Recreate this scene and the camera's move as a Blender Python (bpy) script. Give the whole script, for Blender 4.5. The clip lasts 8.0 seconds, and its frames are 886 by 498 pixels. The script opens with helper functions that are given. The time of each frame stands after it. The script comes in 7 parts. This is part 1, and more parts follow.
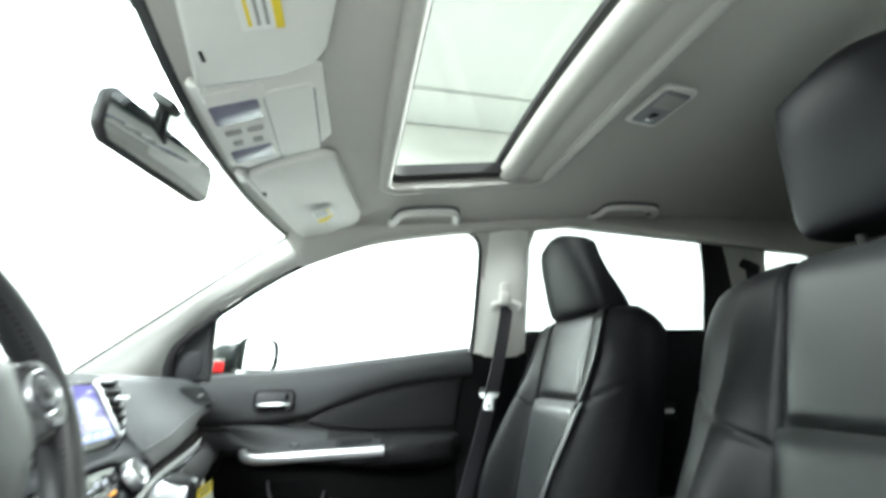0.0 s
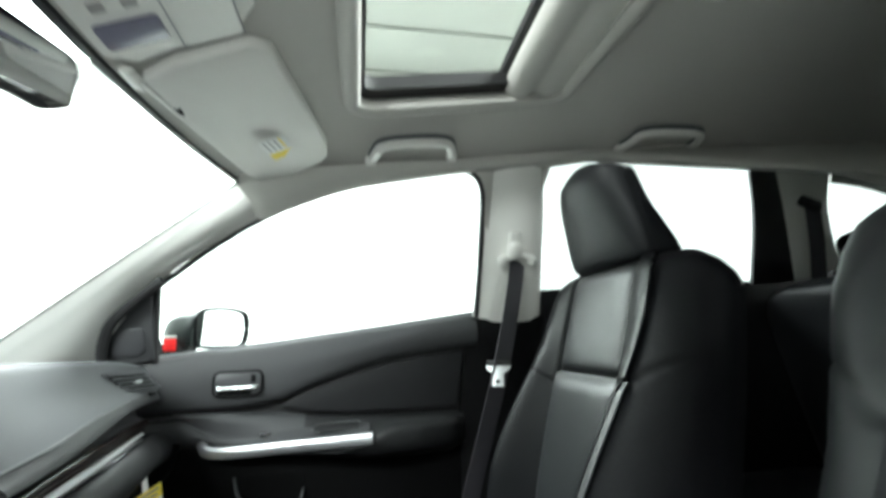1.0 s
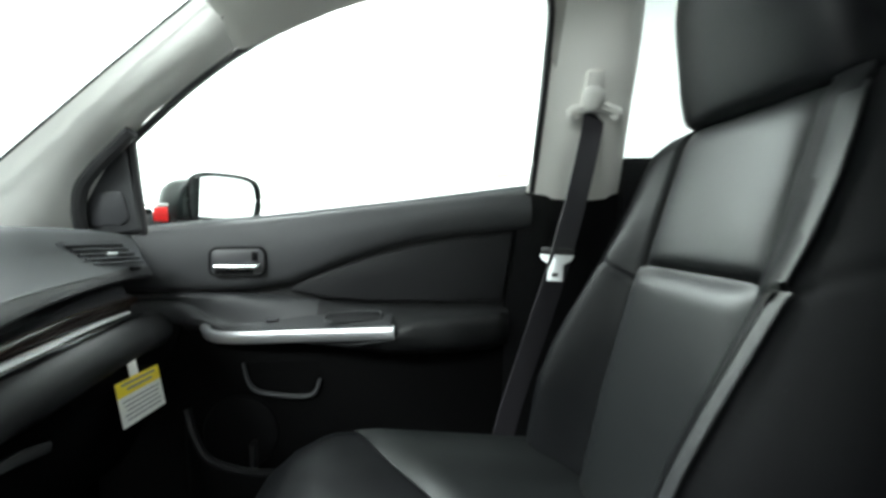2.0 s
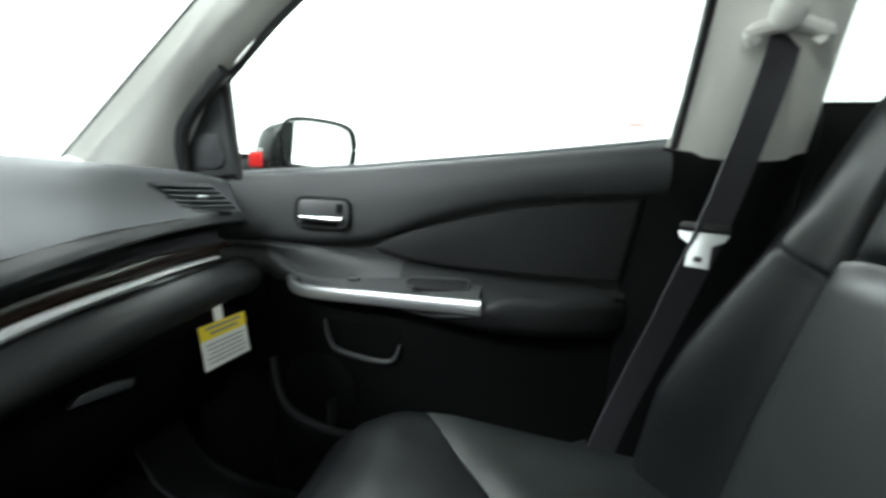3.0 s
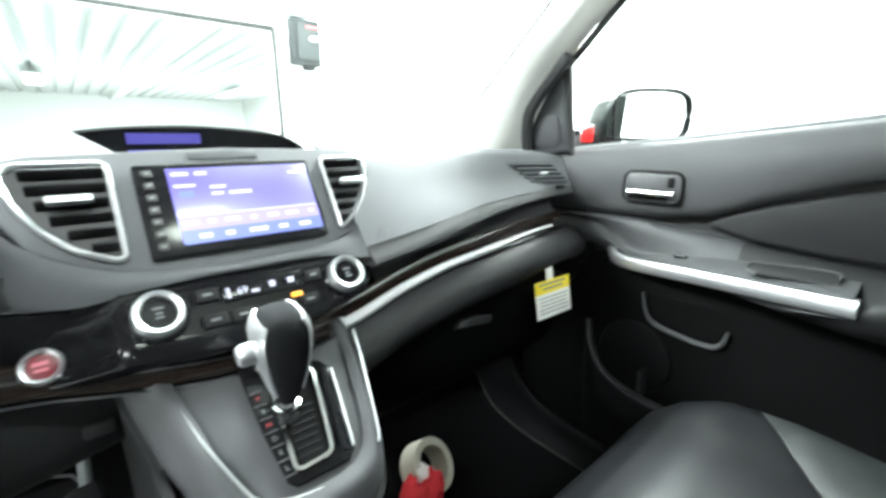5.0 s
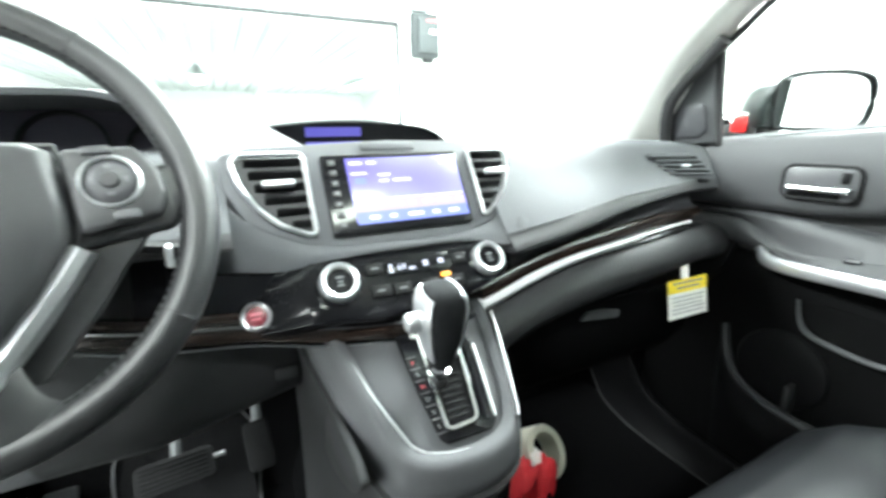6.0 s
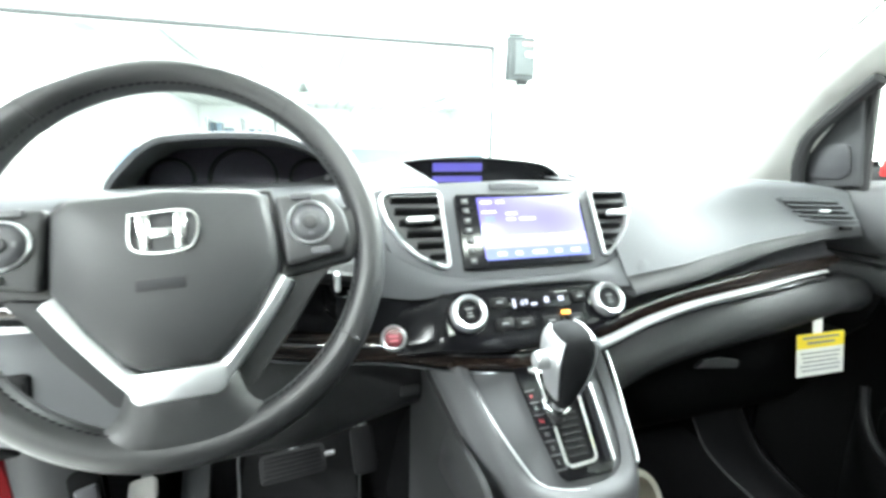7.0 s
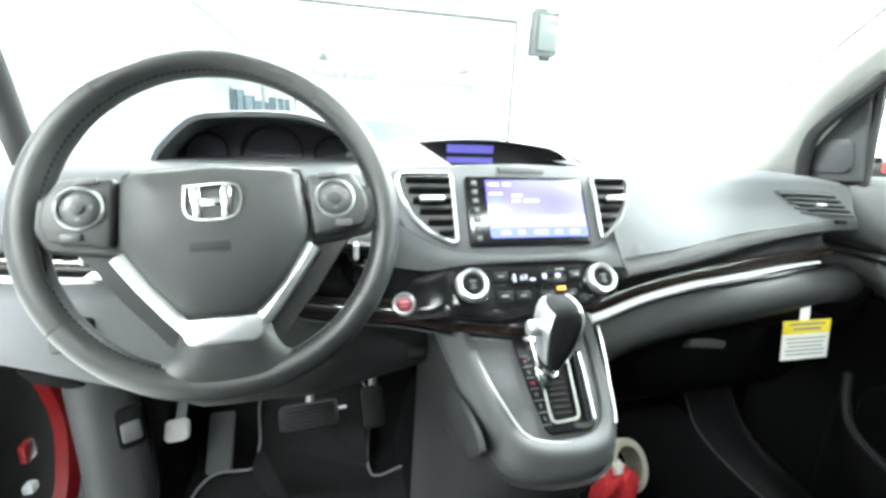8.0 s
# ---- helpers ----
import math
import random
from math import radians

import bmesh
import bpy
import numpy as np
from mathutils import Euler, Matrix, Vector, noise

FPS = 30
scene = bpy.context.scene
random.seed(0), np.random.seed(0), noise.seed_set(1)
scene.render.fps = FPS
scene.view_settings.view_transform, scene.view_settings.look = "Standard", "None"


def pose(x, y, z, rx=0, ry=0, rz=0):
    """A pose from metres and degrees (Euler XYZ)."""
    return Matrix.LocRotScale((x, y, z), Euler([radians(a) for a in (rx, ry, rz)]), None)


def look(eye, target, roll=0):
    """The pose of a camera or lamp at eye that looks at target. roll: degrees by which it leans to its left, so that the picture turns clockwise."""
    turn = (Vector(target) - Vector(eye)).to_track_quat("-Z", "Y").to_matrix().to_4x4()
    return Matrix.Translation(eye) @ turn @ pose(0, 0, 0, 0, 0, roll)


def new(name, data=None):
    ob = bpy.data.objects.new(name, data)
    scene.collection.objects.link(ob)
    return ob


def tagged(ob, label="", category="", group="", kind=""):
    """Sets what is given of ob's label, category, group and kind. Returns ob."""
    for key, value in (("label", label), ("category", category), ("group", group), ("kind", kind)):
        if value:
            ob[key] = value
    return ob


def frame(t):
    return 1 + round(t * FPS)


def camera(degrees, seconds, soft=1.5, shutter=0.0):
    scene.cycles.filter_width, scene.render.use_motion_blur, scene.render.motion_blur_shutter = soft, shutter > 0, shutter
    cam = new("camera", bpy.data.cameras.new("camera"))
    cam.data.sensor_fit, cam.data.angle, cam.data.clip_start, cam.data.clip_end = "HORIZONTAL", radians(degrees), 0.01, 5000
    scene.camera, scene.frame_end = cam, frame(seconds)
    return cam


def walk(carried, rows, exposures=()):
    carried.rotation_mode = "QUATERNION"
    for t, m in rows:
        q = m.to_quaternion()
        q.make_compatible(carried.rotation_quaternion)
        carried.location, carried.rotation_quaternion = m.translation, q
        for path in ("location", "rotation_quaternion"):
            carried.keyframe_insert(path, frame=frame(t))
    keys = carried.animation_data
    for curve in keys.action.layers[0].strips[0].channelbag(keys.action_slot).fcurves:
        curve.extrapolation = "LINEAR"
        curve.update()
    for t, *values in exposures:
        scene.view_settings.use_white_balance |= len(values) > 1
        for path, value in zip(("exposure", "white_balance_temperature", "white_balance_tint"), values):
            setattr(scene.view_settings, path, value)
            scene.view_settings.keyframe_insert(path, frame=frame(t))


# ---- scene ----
cam = camera(91.0, 8.0, soft=3.1, shutter=0.5)

PATH = [
    (0, (-0.708, -0.4, 1.114), (1.173, -0.799, 1.664), -0.7),
    (0.2, (-0.661, -0.415, 1.12), (1.191, -0.823, 1.755), -1.5),
    (0.5, (-0.59, -0.438, 1.127), (1.276, -0.806, 1.744), -2.6),
    (1, (-0.462, -0.476, 1.13), (1.461, -0.857, 1.527), -2.5),
    (1.5, (-0.322, -0.52, 1.111), (1.66, -0.781, 1.18), -2.5),
    (1.7, (-0.276, -0.535, 1.109), (1.712, -0.753, 1.09), -1.6),
    (2.8, (-0.073, -0.583, 1.113), (1.89, -0.307, 0.847), 2.7),
    (3, (-0.072, -0.577, 1.105), (1.868, -0.186, 0.816), 2.6),
    (3.5, (-0.077, -0.562, 1.107), (1.737, 0.198, 0.739), 1.8),
    (4, (-0.077, -0.572, 1.112), (1.553, 0.543, 0.792), 0.2),
    (4.5, (-0.105, -0.566, 1.123), (1.34, 0.763, 0.745), 0.1),
    (4.7, (-0.122, -0.559, 1.127), (1.24, 0.84, 0.694), -0.1),
    (5.8, (-0.193, -0.556, 1.132), (0.802, 1.1, 0.613), -0.7),
    (6, (-0.204, -0.554, 1.134), (0.671, 1.167, 0.614), -0.8),
    (6.5, (-0.235, -0.548, 1.148), (0.482, 1.252, 0.652), 0.3),
    (7, (-0.271, -0.556, 1.167), (0.287, 1.311, 0.717), 0.5),
    (7.5, (-0.281, -0.579, 1.173), (0.214, 1.286, 0.646), 1.6),
    (8, (-0.279, -0.609, 1.181), (0.213, 1.247, 0.621), 2.5),
]
EXPOSURE = [(0.0, 0.2), (0.5, 0.0), (1.0, -0.22), (1.5, -0.46), (3.0, -0.42), (3.5, 0.08), (4.0, 0.52), (4.5, 0.74), (6.0, 1.14), (7.0, 1.37), (8.0, 1.37)]
walk(cam, [(t, look(eye, target, roll)) for t, eye, target, roll in PATH], EXPOSURE)

# ---- world, lights, exposure ----
world = bpy.data.worlds.new("hall_air")
scene.world = world
world.use_nodes = True
world.node_tree.nodes["Background"].inputs["Color"].default_value = (0.95, 1.0, 1.0, 1)
world.node_tree.nodes["Background"].inputs["Strength"].default_value = 0.6


# ---- materials ----
def mat(name, color, rough=0.5, metal=0.0, var=0.12, grain=0.0, scale=300.0, big=3.0, coat=0.0, emit=None, power=0.0, spec=0.5):
    """A surface with stains at a large scale, grain at a small one and a fine relief."""
    m = bpy.data.materials.new(name)
    m.use_nodes = True
    nt = m.node_tree
    b = nt.nodes["Principled BSDF"]
    b.inputs["Metallic"].default_value = metal
    b.inputs["Specular IOR Level"].default_value = spec
    b.inputs["Coat Weight"].default_value = coat
    b.inputs["Coat Roughness"].default_value = 0.08
    tc = nt.nodes.new("ShaderNodeTexCoord")
    n1 = nt.nodes.new("ShaderNodeTexNoise")
    n1.inputs["Scale"].default_value = big
    n1.inputs["Detail"].default_value = 5
    n2 = nt.nodes.new("ShaderNodeTexNoise")
    n2.inputs["Scale"].default_value = scale
    n2.inputs["Detail"].default_value = 2
    for n in (n1, n2):
        nt.links.new(tc.outputs["Object"], n.inputs["Vector"])
    add = nt.nodes.new("ShaderNodeMath")
    add.operation = "MULTIPLY_ADD"
    nt.links.new(n2.outputs["Fac"], add.inputs[0])
    add.inputs[1].default_value = 0.5
    half = nt.nodes.new("ShaderNodeMath")
    half.operation = "MULTIPLY"
    half.inputs[1].default_value = 0.5
    nt.links.new(n1.outputs["Fac"], half.inputs[0])
    nt.links.new(half.outputs[0], add.inputs[2])
    ramp = nt.nodes.new("ShaderNodeMixRGB")
    ramp.inputs["Color1"].default_value = (*[c * (1 - var) for c in color], 1)
    ramp.inputs["Color2"].default_value = (*[min(1, c * (1 + var)) for c in color], 1)
    nt.links.new(add.outputs[0], ramp.inputs["Fac"])
    nt.links.new(ramp.outputs["Color"], b.inputs["Base Color"])
    r = nt.nodes.new("ShaderNodeMapRange")
    r.inputs["To Min"].default_value = max(0.0, rough * 0.85)
    r.inputs["To Max"].default_value = min(1.0, rough * 1.15)
    nt.links.new(n1.outputs["Fac"], r.inputs["Value"])
    nt.links.new(r.outputs["Result"], b.inputs["Roughness"])
    if grain:
        bump = nt.nodes.new("ShaderNodeBump")
        bump.inputs["Strength"].default_value = grain
        bump.inputs["Distance"].default_value = 0.0004
        nt.links.new(n2.outputs["Fac"], bump.inputs["Height"])
        nt.links.new(bump.outputs["Normal"], b.inputs["Normal"])
    if emit:
        b.inputs["Emission Color"].default_value = (*emit, 1)
        b.inputs["Emission Strength"].default_value = power
    return m


def glass_mat(name, tint, gloss=0.06):
    m = bpy.data.materials.new(name)
    m.use_nodes = True
    nt = m.node_tree
    out = nt.nodes["Material Output"]
    nt.nodes.remove(nt.nodes["Principled BSDF"])
    clear = nt.nodes.new("ShaderNodeBsdfTransparent")
    clear.inputs["Color"].default_value = (*tint, 1)
    shine = nt.nodes.new("ShaderNodeBsdfGlossy")
    shine.inputs["Roughness"].default_value = 0.02
    lw = nt.nodes.new("ShaderNodeLayerWeight")
    pw = nt.nodes.new("ShaderNodeMath")
    pw.operation = "POWER"
    pw.inputs[1].default_value = 5.0
    nt.links.new(lw.outputs["Facing"], pw.inputs[0])
    ml = nt.nodes.new("ShaderNodeMath")
    ml.operation = "MULTIPLY_ADD"
    ml.inputs[1].default_value = 0.35
    ml.inputs[2].default_value = gloss * 0.35
    nt.links.new(pw.outputs[0], ml.inputs[0])
    mix = nt.nodes.new("ShaderNodeMixShader")
    nt.links.new(ml.outputs[0], mix.inputs[0])
    nt.links.new(clear.outputs[0], mix.inputs[1])
    nt.links.new(shine.outputs[0], mix.inputs[2])
    nt.links.new(mix.outputs[0], out.inputs["Surface"])
    return m


LEATHER = mat("black_leather", (0.008, 0.0085, 0.0095), 0.45, grain=0.25, scale=900, var=0.2, big=6, spec=0.15)
LEVERSKIN = mat("lever_leather", (0.012, 0.0125, 0.0135), 0.8, grain=0.3, scale=1100, var=0.2, spec=0.06)
# Darker copy of the seat leather, painting seat sides as if unlit.
SIDELEATHER = mat("shaded_seat_leather", (0.005, 0.005, 0.006), 0.6, grain=0.25, scale=900, var=0.2, big=6, spec=0.1)
WHEELSKIN = mat("wheel_leather", (0.013, 0.0133, 0.0145), 0.44, grain=0.3, scale=900, var=0.2, big=9, spec=0.55)
SEATSKIN = mat("seat_leather", (0.0056, 0.006, 0.0068), 0.44, grain=0.25, scale=900, var=0.2, big=6, spec=0.13)
LEATHER_MID = mat("perforated_leather", (0.0088, 0.0100, 0.0104), 0.42, grain=0.5, scale=1100, var=0.25, big=8, spec=0.34)
# Lighter copy of the seat leather, for a bolster edge in window light.
EDGESKIN = mat("lit_edge_leather", (0.028, 0.029, 0.031), 0.48, grain=0.25, scale=900, var=0.15, spec=0.25)
PEDALRUB = mat("worn_pedal_rubber", (0.020, 0.020, 0.021), 0.8, grain=0.4, scale=500, var=0.3, spec=0.12)
PIPING = mat("grey_piping", (0.10, 0.105, 0.11), 0.5, var=0.1, grain=0.2)
DASH = mat("grained_soft_plastic", (0.074, 0.076, 0.081), 0.62, grain=0.3, scale=1000, var=0.12, big=2.5, spec=0.16)
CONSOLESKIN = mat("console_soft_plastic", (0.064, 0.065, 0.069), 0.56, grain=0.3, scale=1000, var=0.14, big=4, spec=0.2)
ARMSKIN = mat("armrest_leatherette", (0.019, 0.0195, 0.0205), 0.5, grain=0.4, scale=900, var=0.18, big=5, spec=0.25)
HUBSKIN = mat("hub_soft_plastic", (0.021, 0.0213, 0.023), 0.50, grain=0.35, scale=900, var=0.15, big=5, spec=0.42)
DOORSKIN = mat("door_soft_plastic", (0.055, 0.056, 0.059), 0.5, grain=0.3, scale=900, var=0.12, big=2.5, spec=0.25)
DARK = mat("dark_plastic", (0.0045, 0.0045, 0.005), 0.55, grain=0.4, scale=480, var=0.25, spec=0.12)
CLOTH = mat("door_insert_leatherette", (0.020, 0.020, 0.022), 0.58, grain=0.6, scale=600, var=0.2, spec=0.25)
RUBBER = mat("black_rubber", (0.012, 0.012, 0.013), 0.6, grain=0.2, var=0.2)
GLOSS = mat("piano_black", (0.006, 0.006, 0.007), 0.12, var=0.1, spec=0.22)
CHROME = mat("chrome", (0.82, 0.83, 0.84), 0.12, 1.0, var=0.03)
SATIN = mat("satin_silver", (0.62, 0.63, 0.65), 0.32, 0.85, var=0.05, grain=0.05, scale=900)
SILVER = mat("bright_silver", (0.80, 0.81, 0.82), 0.28, 0.30, var=0.03)
CARPET = mat("black_carpet", (0.0028, 0.0028, 0.0031), 0.95, grain=1.0, scale=900, var=0.5, spec=0.03)
# Dark plastic, used too for dash and console plastic painted as shaded.
LOWERPAD = mat("dark_and_shaded_plastic", (0.025, 0.0253, 0.0267), 0.55, grain=0.3, scale=1000, var=0.12, big=2.5, spec=0.2)
MATCLOTH = mat("floor_mat_pile", (0.007, 0.007, 0.0075), 0.95, grain=1.0, scale=1100, var=0.5, spec=0.05)
HEAD = mat("headliner_cloth", (0.49, 0.48, 0.45), 0.9, grain=0.25, scale=900, var=0.05, big=2, spec=0.2)
PALEBLUE = mat("pale_blue_paint", (0.22, 0.29, 0.40), 0.5, var=0.12)
SHELFBLUE = mat("blue_grey_cartons", (0.055, 0.085, 0.115), 0.6, var=0.3, big=9)
TRIMLIGHT = mat("beige_grey_plastic", (0.72, 0.71, 0.675), 0.5, grain=0.3, scale=600, var=0.04)
WEB = mat("belt_webbing", (0.045, 0.042, 0.05), 0.7, grain=0.8, scale=900, var=0.2)
REDPAINT = mat("red_body_paint", (0.055, 0.0016, 0.0024), 0.4, var=0.08, coat=0.06, spec=0.2)
PINKMARK = mat("faded_red_print", (0.42, 0.10, 0.13), 0.5, var=0.1)
STARTRED = mat("start_button_red", (0.13, 0.008, 0.016), 0.3, var=0.1)
BODY = mat("dark_green_grey_paint", (0.005, 0.0075, 0.0075), 0.35, var=0.1, spec=0.12)
WHITEPAPER = mat("white_paper", (0.80, 0.80, 0.77), 0.6, var=0.05)
YELLOW = mat("yellow_print", (0.80, 0.62, 0.03), 0.5, var=0.08)
INK = mat("grey_ink", (0.22, 0.22, 0.24), 0.6, var=0.2)
CLUSTERFACE = mat("cluster_lens", (0.045, 0.042, 0.055), 0.25, var=0.25, big=12)
POD = mat("pod_grey", (0.022, 0.0224, 0.024), 0.5, grain=0.2, var=0.1)
BEIGEBTN = mat("beige_button", (0.30, 0.29, 0.28), 0.5, var=0.1)
LAMPLENS = mat("violet_grey_lens", (0.20, 0.195, 0.26), 0.2, var=0.3, big=30)
# Near-lightless black that paints the shade inside slots, recesses and shaded panels.
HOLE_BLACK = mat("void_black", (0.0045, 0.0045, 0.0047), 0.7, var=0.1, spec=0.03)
BUTTON = mat("button_grey", (0.05, 0.05, 0.055), 0.4, grain=0.2, var=0.1)
REDLENS = mat("red_marker", (0.75, 0.02, 0.02), 0.35, var=0.1, emit=(1.0, 0.03, 0.03), power=0.35)
REDLETTER = mat("red_letter", (0.34, 0.018, 0.024), 0.4, var=0.1)
WHITELETTER = mat("white_letter", (0.48, 0.49, 0.51), 0.4, var=0.05)
TAPE = mat("masking_tape", (0.62, 0.60, 0.50), 0.7, var=0.1, grain=0.3)
REDCLOTH = mat("red_cloth", (0.62, 0.02, 0.03), 0.8, var=0.2, grain=0.6)
MIRROR = mat("mirror_silver", (0.88, 0.89, 0.90), 0.02, 1.0, var=0.01)
GLASS = glass_mat("clear_glass", (0.93, 0.96, 0.95))
REARGLASS_MAT = glass_mat("tinted_rear_glass", (0.64, 0.66, 0.66), 0.05)
TAILGLASS = glass_mat("dark_privacy_glass", (0.14, 0.15, 0.15), 0.05)
ROOFGLASS = glass_mat("tinted_roof_glass", (0.615, 0.63, 0.605), 0.05)
STICKER = glass_mat("thin_sticker_film", (0.80, 0.78, 0.77))
STICKERRED = glass_mat("faded_red_film", (0.80, 0.45, 0.45))
WALL = mat("white_wall_paint", (0.80, 0.81, 0.79), 0.75, var=0.03, grain=0.15, scale=60, big=0.7)
GREYWALL = mat("light_cutting_grey", (0.22, 0.22, 0.22), 0.8, var=0.1, grain=0.15, scale=60, big=0.7)
CEIL = mat("white_ceiling_sheet", (0.58, 0.60, 0.59), 0.6, var=0.05, grain=0.1, scale=40, big=0.6)
CONCRETE = mat("pale_concrete", (0.42, 0.42, 0.41), 0.6, var=0.18, grain=0.5, scale=90, big=0.9)
STEEL = mat("grey_steel", (0.16, 0.17, 0.175), 0.45, 0.2, var=0.1)
BOXGREY = mat("grey_metal_box", (0.016, 0.018, 0.019), 0.6, 0.0, var=0.15, spec=0.2)
BOXCOVER = mat("grey_box_cover", (0.026, 0.029, 0.030), 0.6, 0.0, var=0.15, spec=0.2)
LAMPGLOW = mat("fill_lamp_glow", (0.9, 0.95, 0.95), 0.5, emit=(0.95, 1.0, 1.0), power=14.0)


def wood_mat():
    m = mat("dark_wood_print", (0.02, 0.012, 0.009), 0.16, var=0.1, coat=0.7)
    nt = m.node_tree
    tc = nt.nodes.new("ShaderNodeTexCoord")
    mp = nt.nodes.new("ShaderNodeMapping")
    mp.inputs["Scale"].default_value = (4, 60, 90)
    wv = nt.nodes.new("ShaderNodeTexNoise")
    wv.inputs["Scale"].default_value = 2.5
    wv.inputs["Detail"].default_value = 8
    cr = nt.nodes.new("ShaderNodeValToRGB")
    cr.color_ramp.elements[0].color = (0.006, 0.004, 0.003, 1)
    cr.color_ramp.elements[0].position = 0.35
    cr.color_ramp.elements[1].color = (0.020, 0.0125, 0.0095, 1)
    cr.color_ramp.elements[1].position = 0.7
    nt.links.new(tc.outputs["Object"], mp.inputs["Vector"])
    nt.links.new(mp.outputs["Vector"], wv.inputs["Vector"])
    nt.links.new(wv.outputs["Fac"], cr.inputs["Fac"])
    nt.links.new(cr.outputs["Color"], nt.nodes["Principled BSDF"].inputs["Base Color"])
    return m


WOOD = wood_mat()


def glow(name, color, power):
    return mat(name, (0.02, 0.02, 0.03), 0.2, var=0.05, emit=color, power=power)


SCREENGLOW = glow("screen_violet", (0.24, 0.22, 0.95), 0.75)
nt = SCREENGLOW.node_tree
# Paler noise patches in the glow imitate glare washed over the screen.
cloud = nt.nodes.new("ShaderNodeTexNoise")
cloud.inputs["Scale"].default_value = 9
cloud.inputs["Detail"].default_value = 1
cool = nt.nodes.new("ShaderNodeValToRGB")
cool.color_ramp.elements[0].position, cool.color_ramp.elements[1].position = 0.34, 0.74
cool.color_ramp.elements[0].color, cool.color_ramp.elements[1].color = (0.22, 0.19, 0.86, 1), (0.44, 0.48, 0.98, 1)
place = nt.nodes.new("ShaderNodeTexCoord")
nt.links.new(place.outputs["Object"], cloud.inputs["Vector"])
nt.links.new(cloud.outputs["Fac"], cool.inputs["Fac"])
nt.links.new(cool.outputs["Color"], nt.nodes["Principled BSDF"].inputs["Emission Color"])
SCREENBAND = glow("screen_light_violet", (0.42, 0.38, 1.0), 0.95)
SCREENLOW = glow("screen_blue", (0.24, 0.32, 0.95), 0.75)
SCREENTEXT = glow("screen_white", (0.80, 0.84, 1.0), 0.95)
BLUETEXT = glow("display_blue", (0.15, 0.13, 0.80), 0.34)
GREENGLOW = glow("green_lamp", (0.05, 0.75, 0.30), 0.9)
AMBER = glow("amber_lamp", (1.0, 0.42, 0.03), 1.6)
PALEGLOW = glow("pale_segment_glow", (0.75, 0.82, 1.0), 0.8)


# ---- mesh helpers ----
def thing(name, label, category, group="", kind="", at=(0, 0, 0)):
    ob = new(name)
    ob.empty_display_size = 0.05
    ob.location = at
    return tagged(ob, label, category, group, kind)


def obj(name, bm, material, smooth=True, angle=40):
    bmesh.ops.recalc_face_normals(bm, faces=bm.faces[:])
    me = bpy.data.meshes.new(name)
    bm.to_mesh(me)
    bm.free()
    me.materials.append(material)
    if smooth:
        me.shade_smooth()
        me.set_sharp_from_angle(angle=radians(angle))
    return new(name, me)


def part(name, bm, material, parent, label="", smooth=True, angle=40):
    ob = obj(name, bm, material, smooth, angle)
    up = parent
    shift = Vector((0, 0, 0))
    while up:
        shift += up.location
        up = up.parent
    ob.parent = parent
    ob.data.transform(Matrix.Translation(-shift))
    if label:
        ob["label"] = label
    return ob


def setting(name, bm, material, label, category, smooth=True, angle=40):
    return tagged(obj(name, bm, material, smooth, angle), label, category, kind="structure")


def spline(pts, n):
    """n points evenly in parameter along a Catmull-Rom curve through pts."""
    p = [np.array(q, float) for q in pts]
    p = [2 * p[0] - p[1]] + p + [2 * p[-1] - p[-2]]
    out = []
    for k in range(n):
        s = k / (n - 1) * (len(p) - 3)
        i = min(int(s), len(p) - 4)
        u = s - i
        a, b, c, d = p[i : i + 4]
        out.append(0.5 * (2 * b + (c - a) * u + (2 * a - 5 * b + 4 * c - d) * u * u + (3 * b - a - 3 * c + d) * u ** 3))
    return out


def lerp_table(table, x):
    """Each column of the table's rows, at x along the first."""
    keys = [r[0] for r in table]
    return [float(np.interp(x, keys, [r[i] for r in table])) for i in range(1, len(table[0]))]


def grid(rows, loop=False, caps=False):
    """Quads between rows of points; loop closes each row, caps fill the first and last."""
    bm = bmesh.new()
    vs = [[bm.verts.new(tuple(p)) for p in r] for r in rows]
    n = len(rows[0])
    for a, b in zip(vs, vs[1:]):
        for i in range(n if loop else n - 1):
            j = (i + 1) % n
            bm.faces.new((a[i], a[j], b[j], b[i]))
    if caps:
        bm.faces.new(vs[0])
        bm.faces.new(vs[-1])
    return bm


def shell(rows, thick):
    bm = grid(rows)
    bmesh.ops.recalc_face_normals(bm, faces=bm.faces[:])
    bmesh.ops.solidify(bm, geom=bm.faces[:], thickness=thick)
    return bm


def basis(origin, xdir, normal):
    z = Vector(normal).normalized()
    x = Vector(xdir)
    x = (x - z * x.dot(z)).normalized()
    y = z.cross(x)
    return Matrix(((x.x, y.x, z.x, origin[0]), (x.y, y.y, z.y, origin[1]), (x.z, y.z, z.z, origin[2]), (0, 0, 0, 1)))


def prism(poly, depth, m=Matrix(), bevel=0.0, seg=2, base=0.0):
    """An outline in m's xy plane, raised from base to base + depth, with its edges rounded."""
    bm = bmesh.new()
    lo = [bm.verts.new((x, y, base)) for x, y in poly]
    f = bm.faces.new(lo)
    got = bmesh.ops.extrude_face_region(bm, geom=[f])
    bmesh.ops.translate(bm, verts=[g for g in got["geom"] if isinstance(g, bmesh.types.BMVert)], vec=(0, 0, depth))
    bmesh.ops.recalc_face_normals(bm, faces=bm.faces[:])
    if bevel:
        bmesh.ops.bevel(bm, geom=[e for e in bm.edges], offset=bevel, segments=seg, profile=0.5, affect="EDGES", clamp_overlap=True)
    bm.transform(m)
    return bm


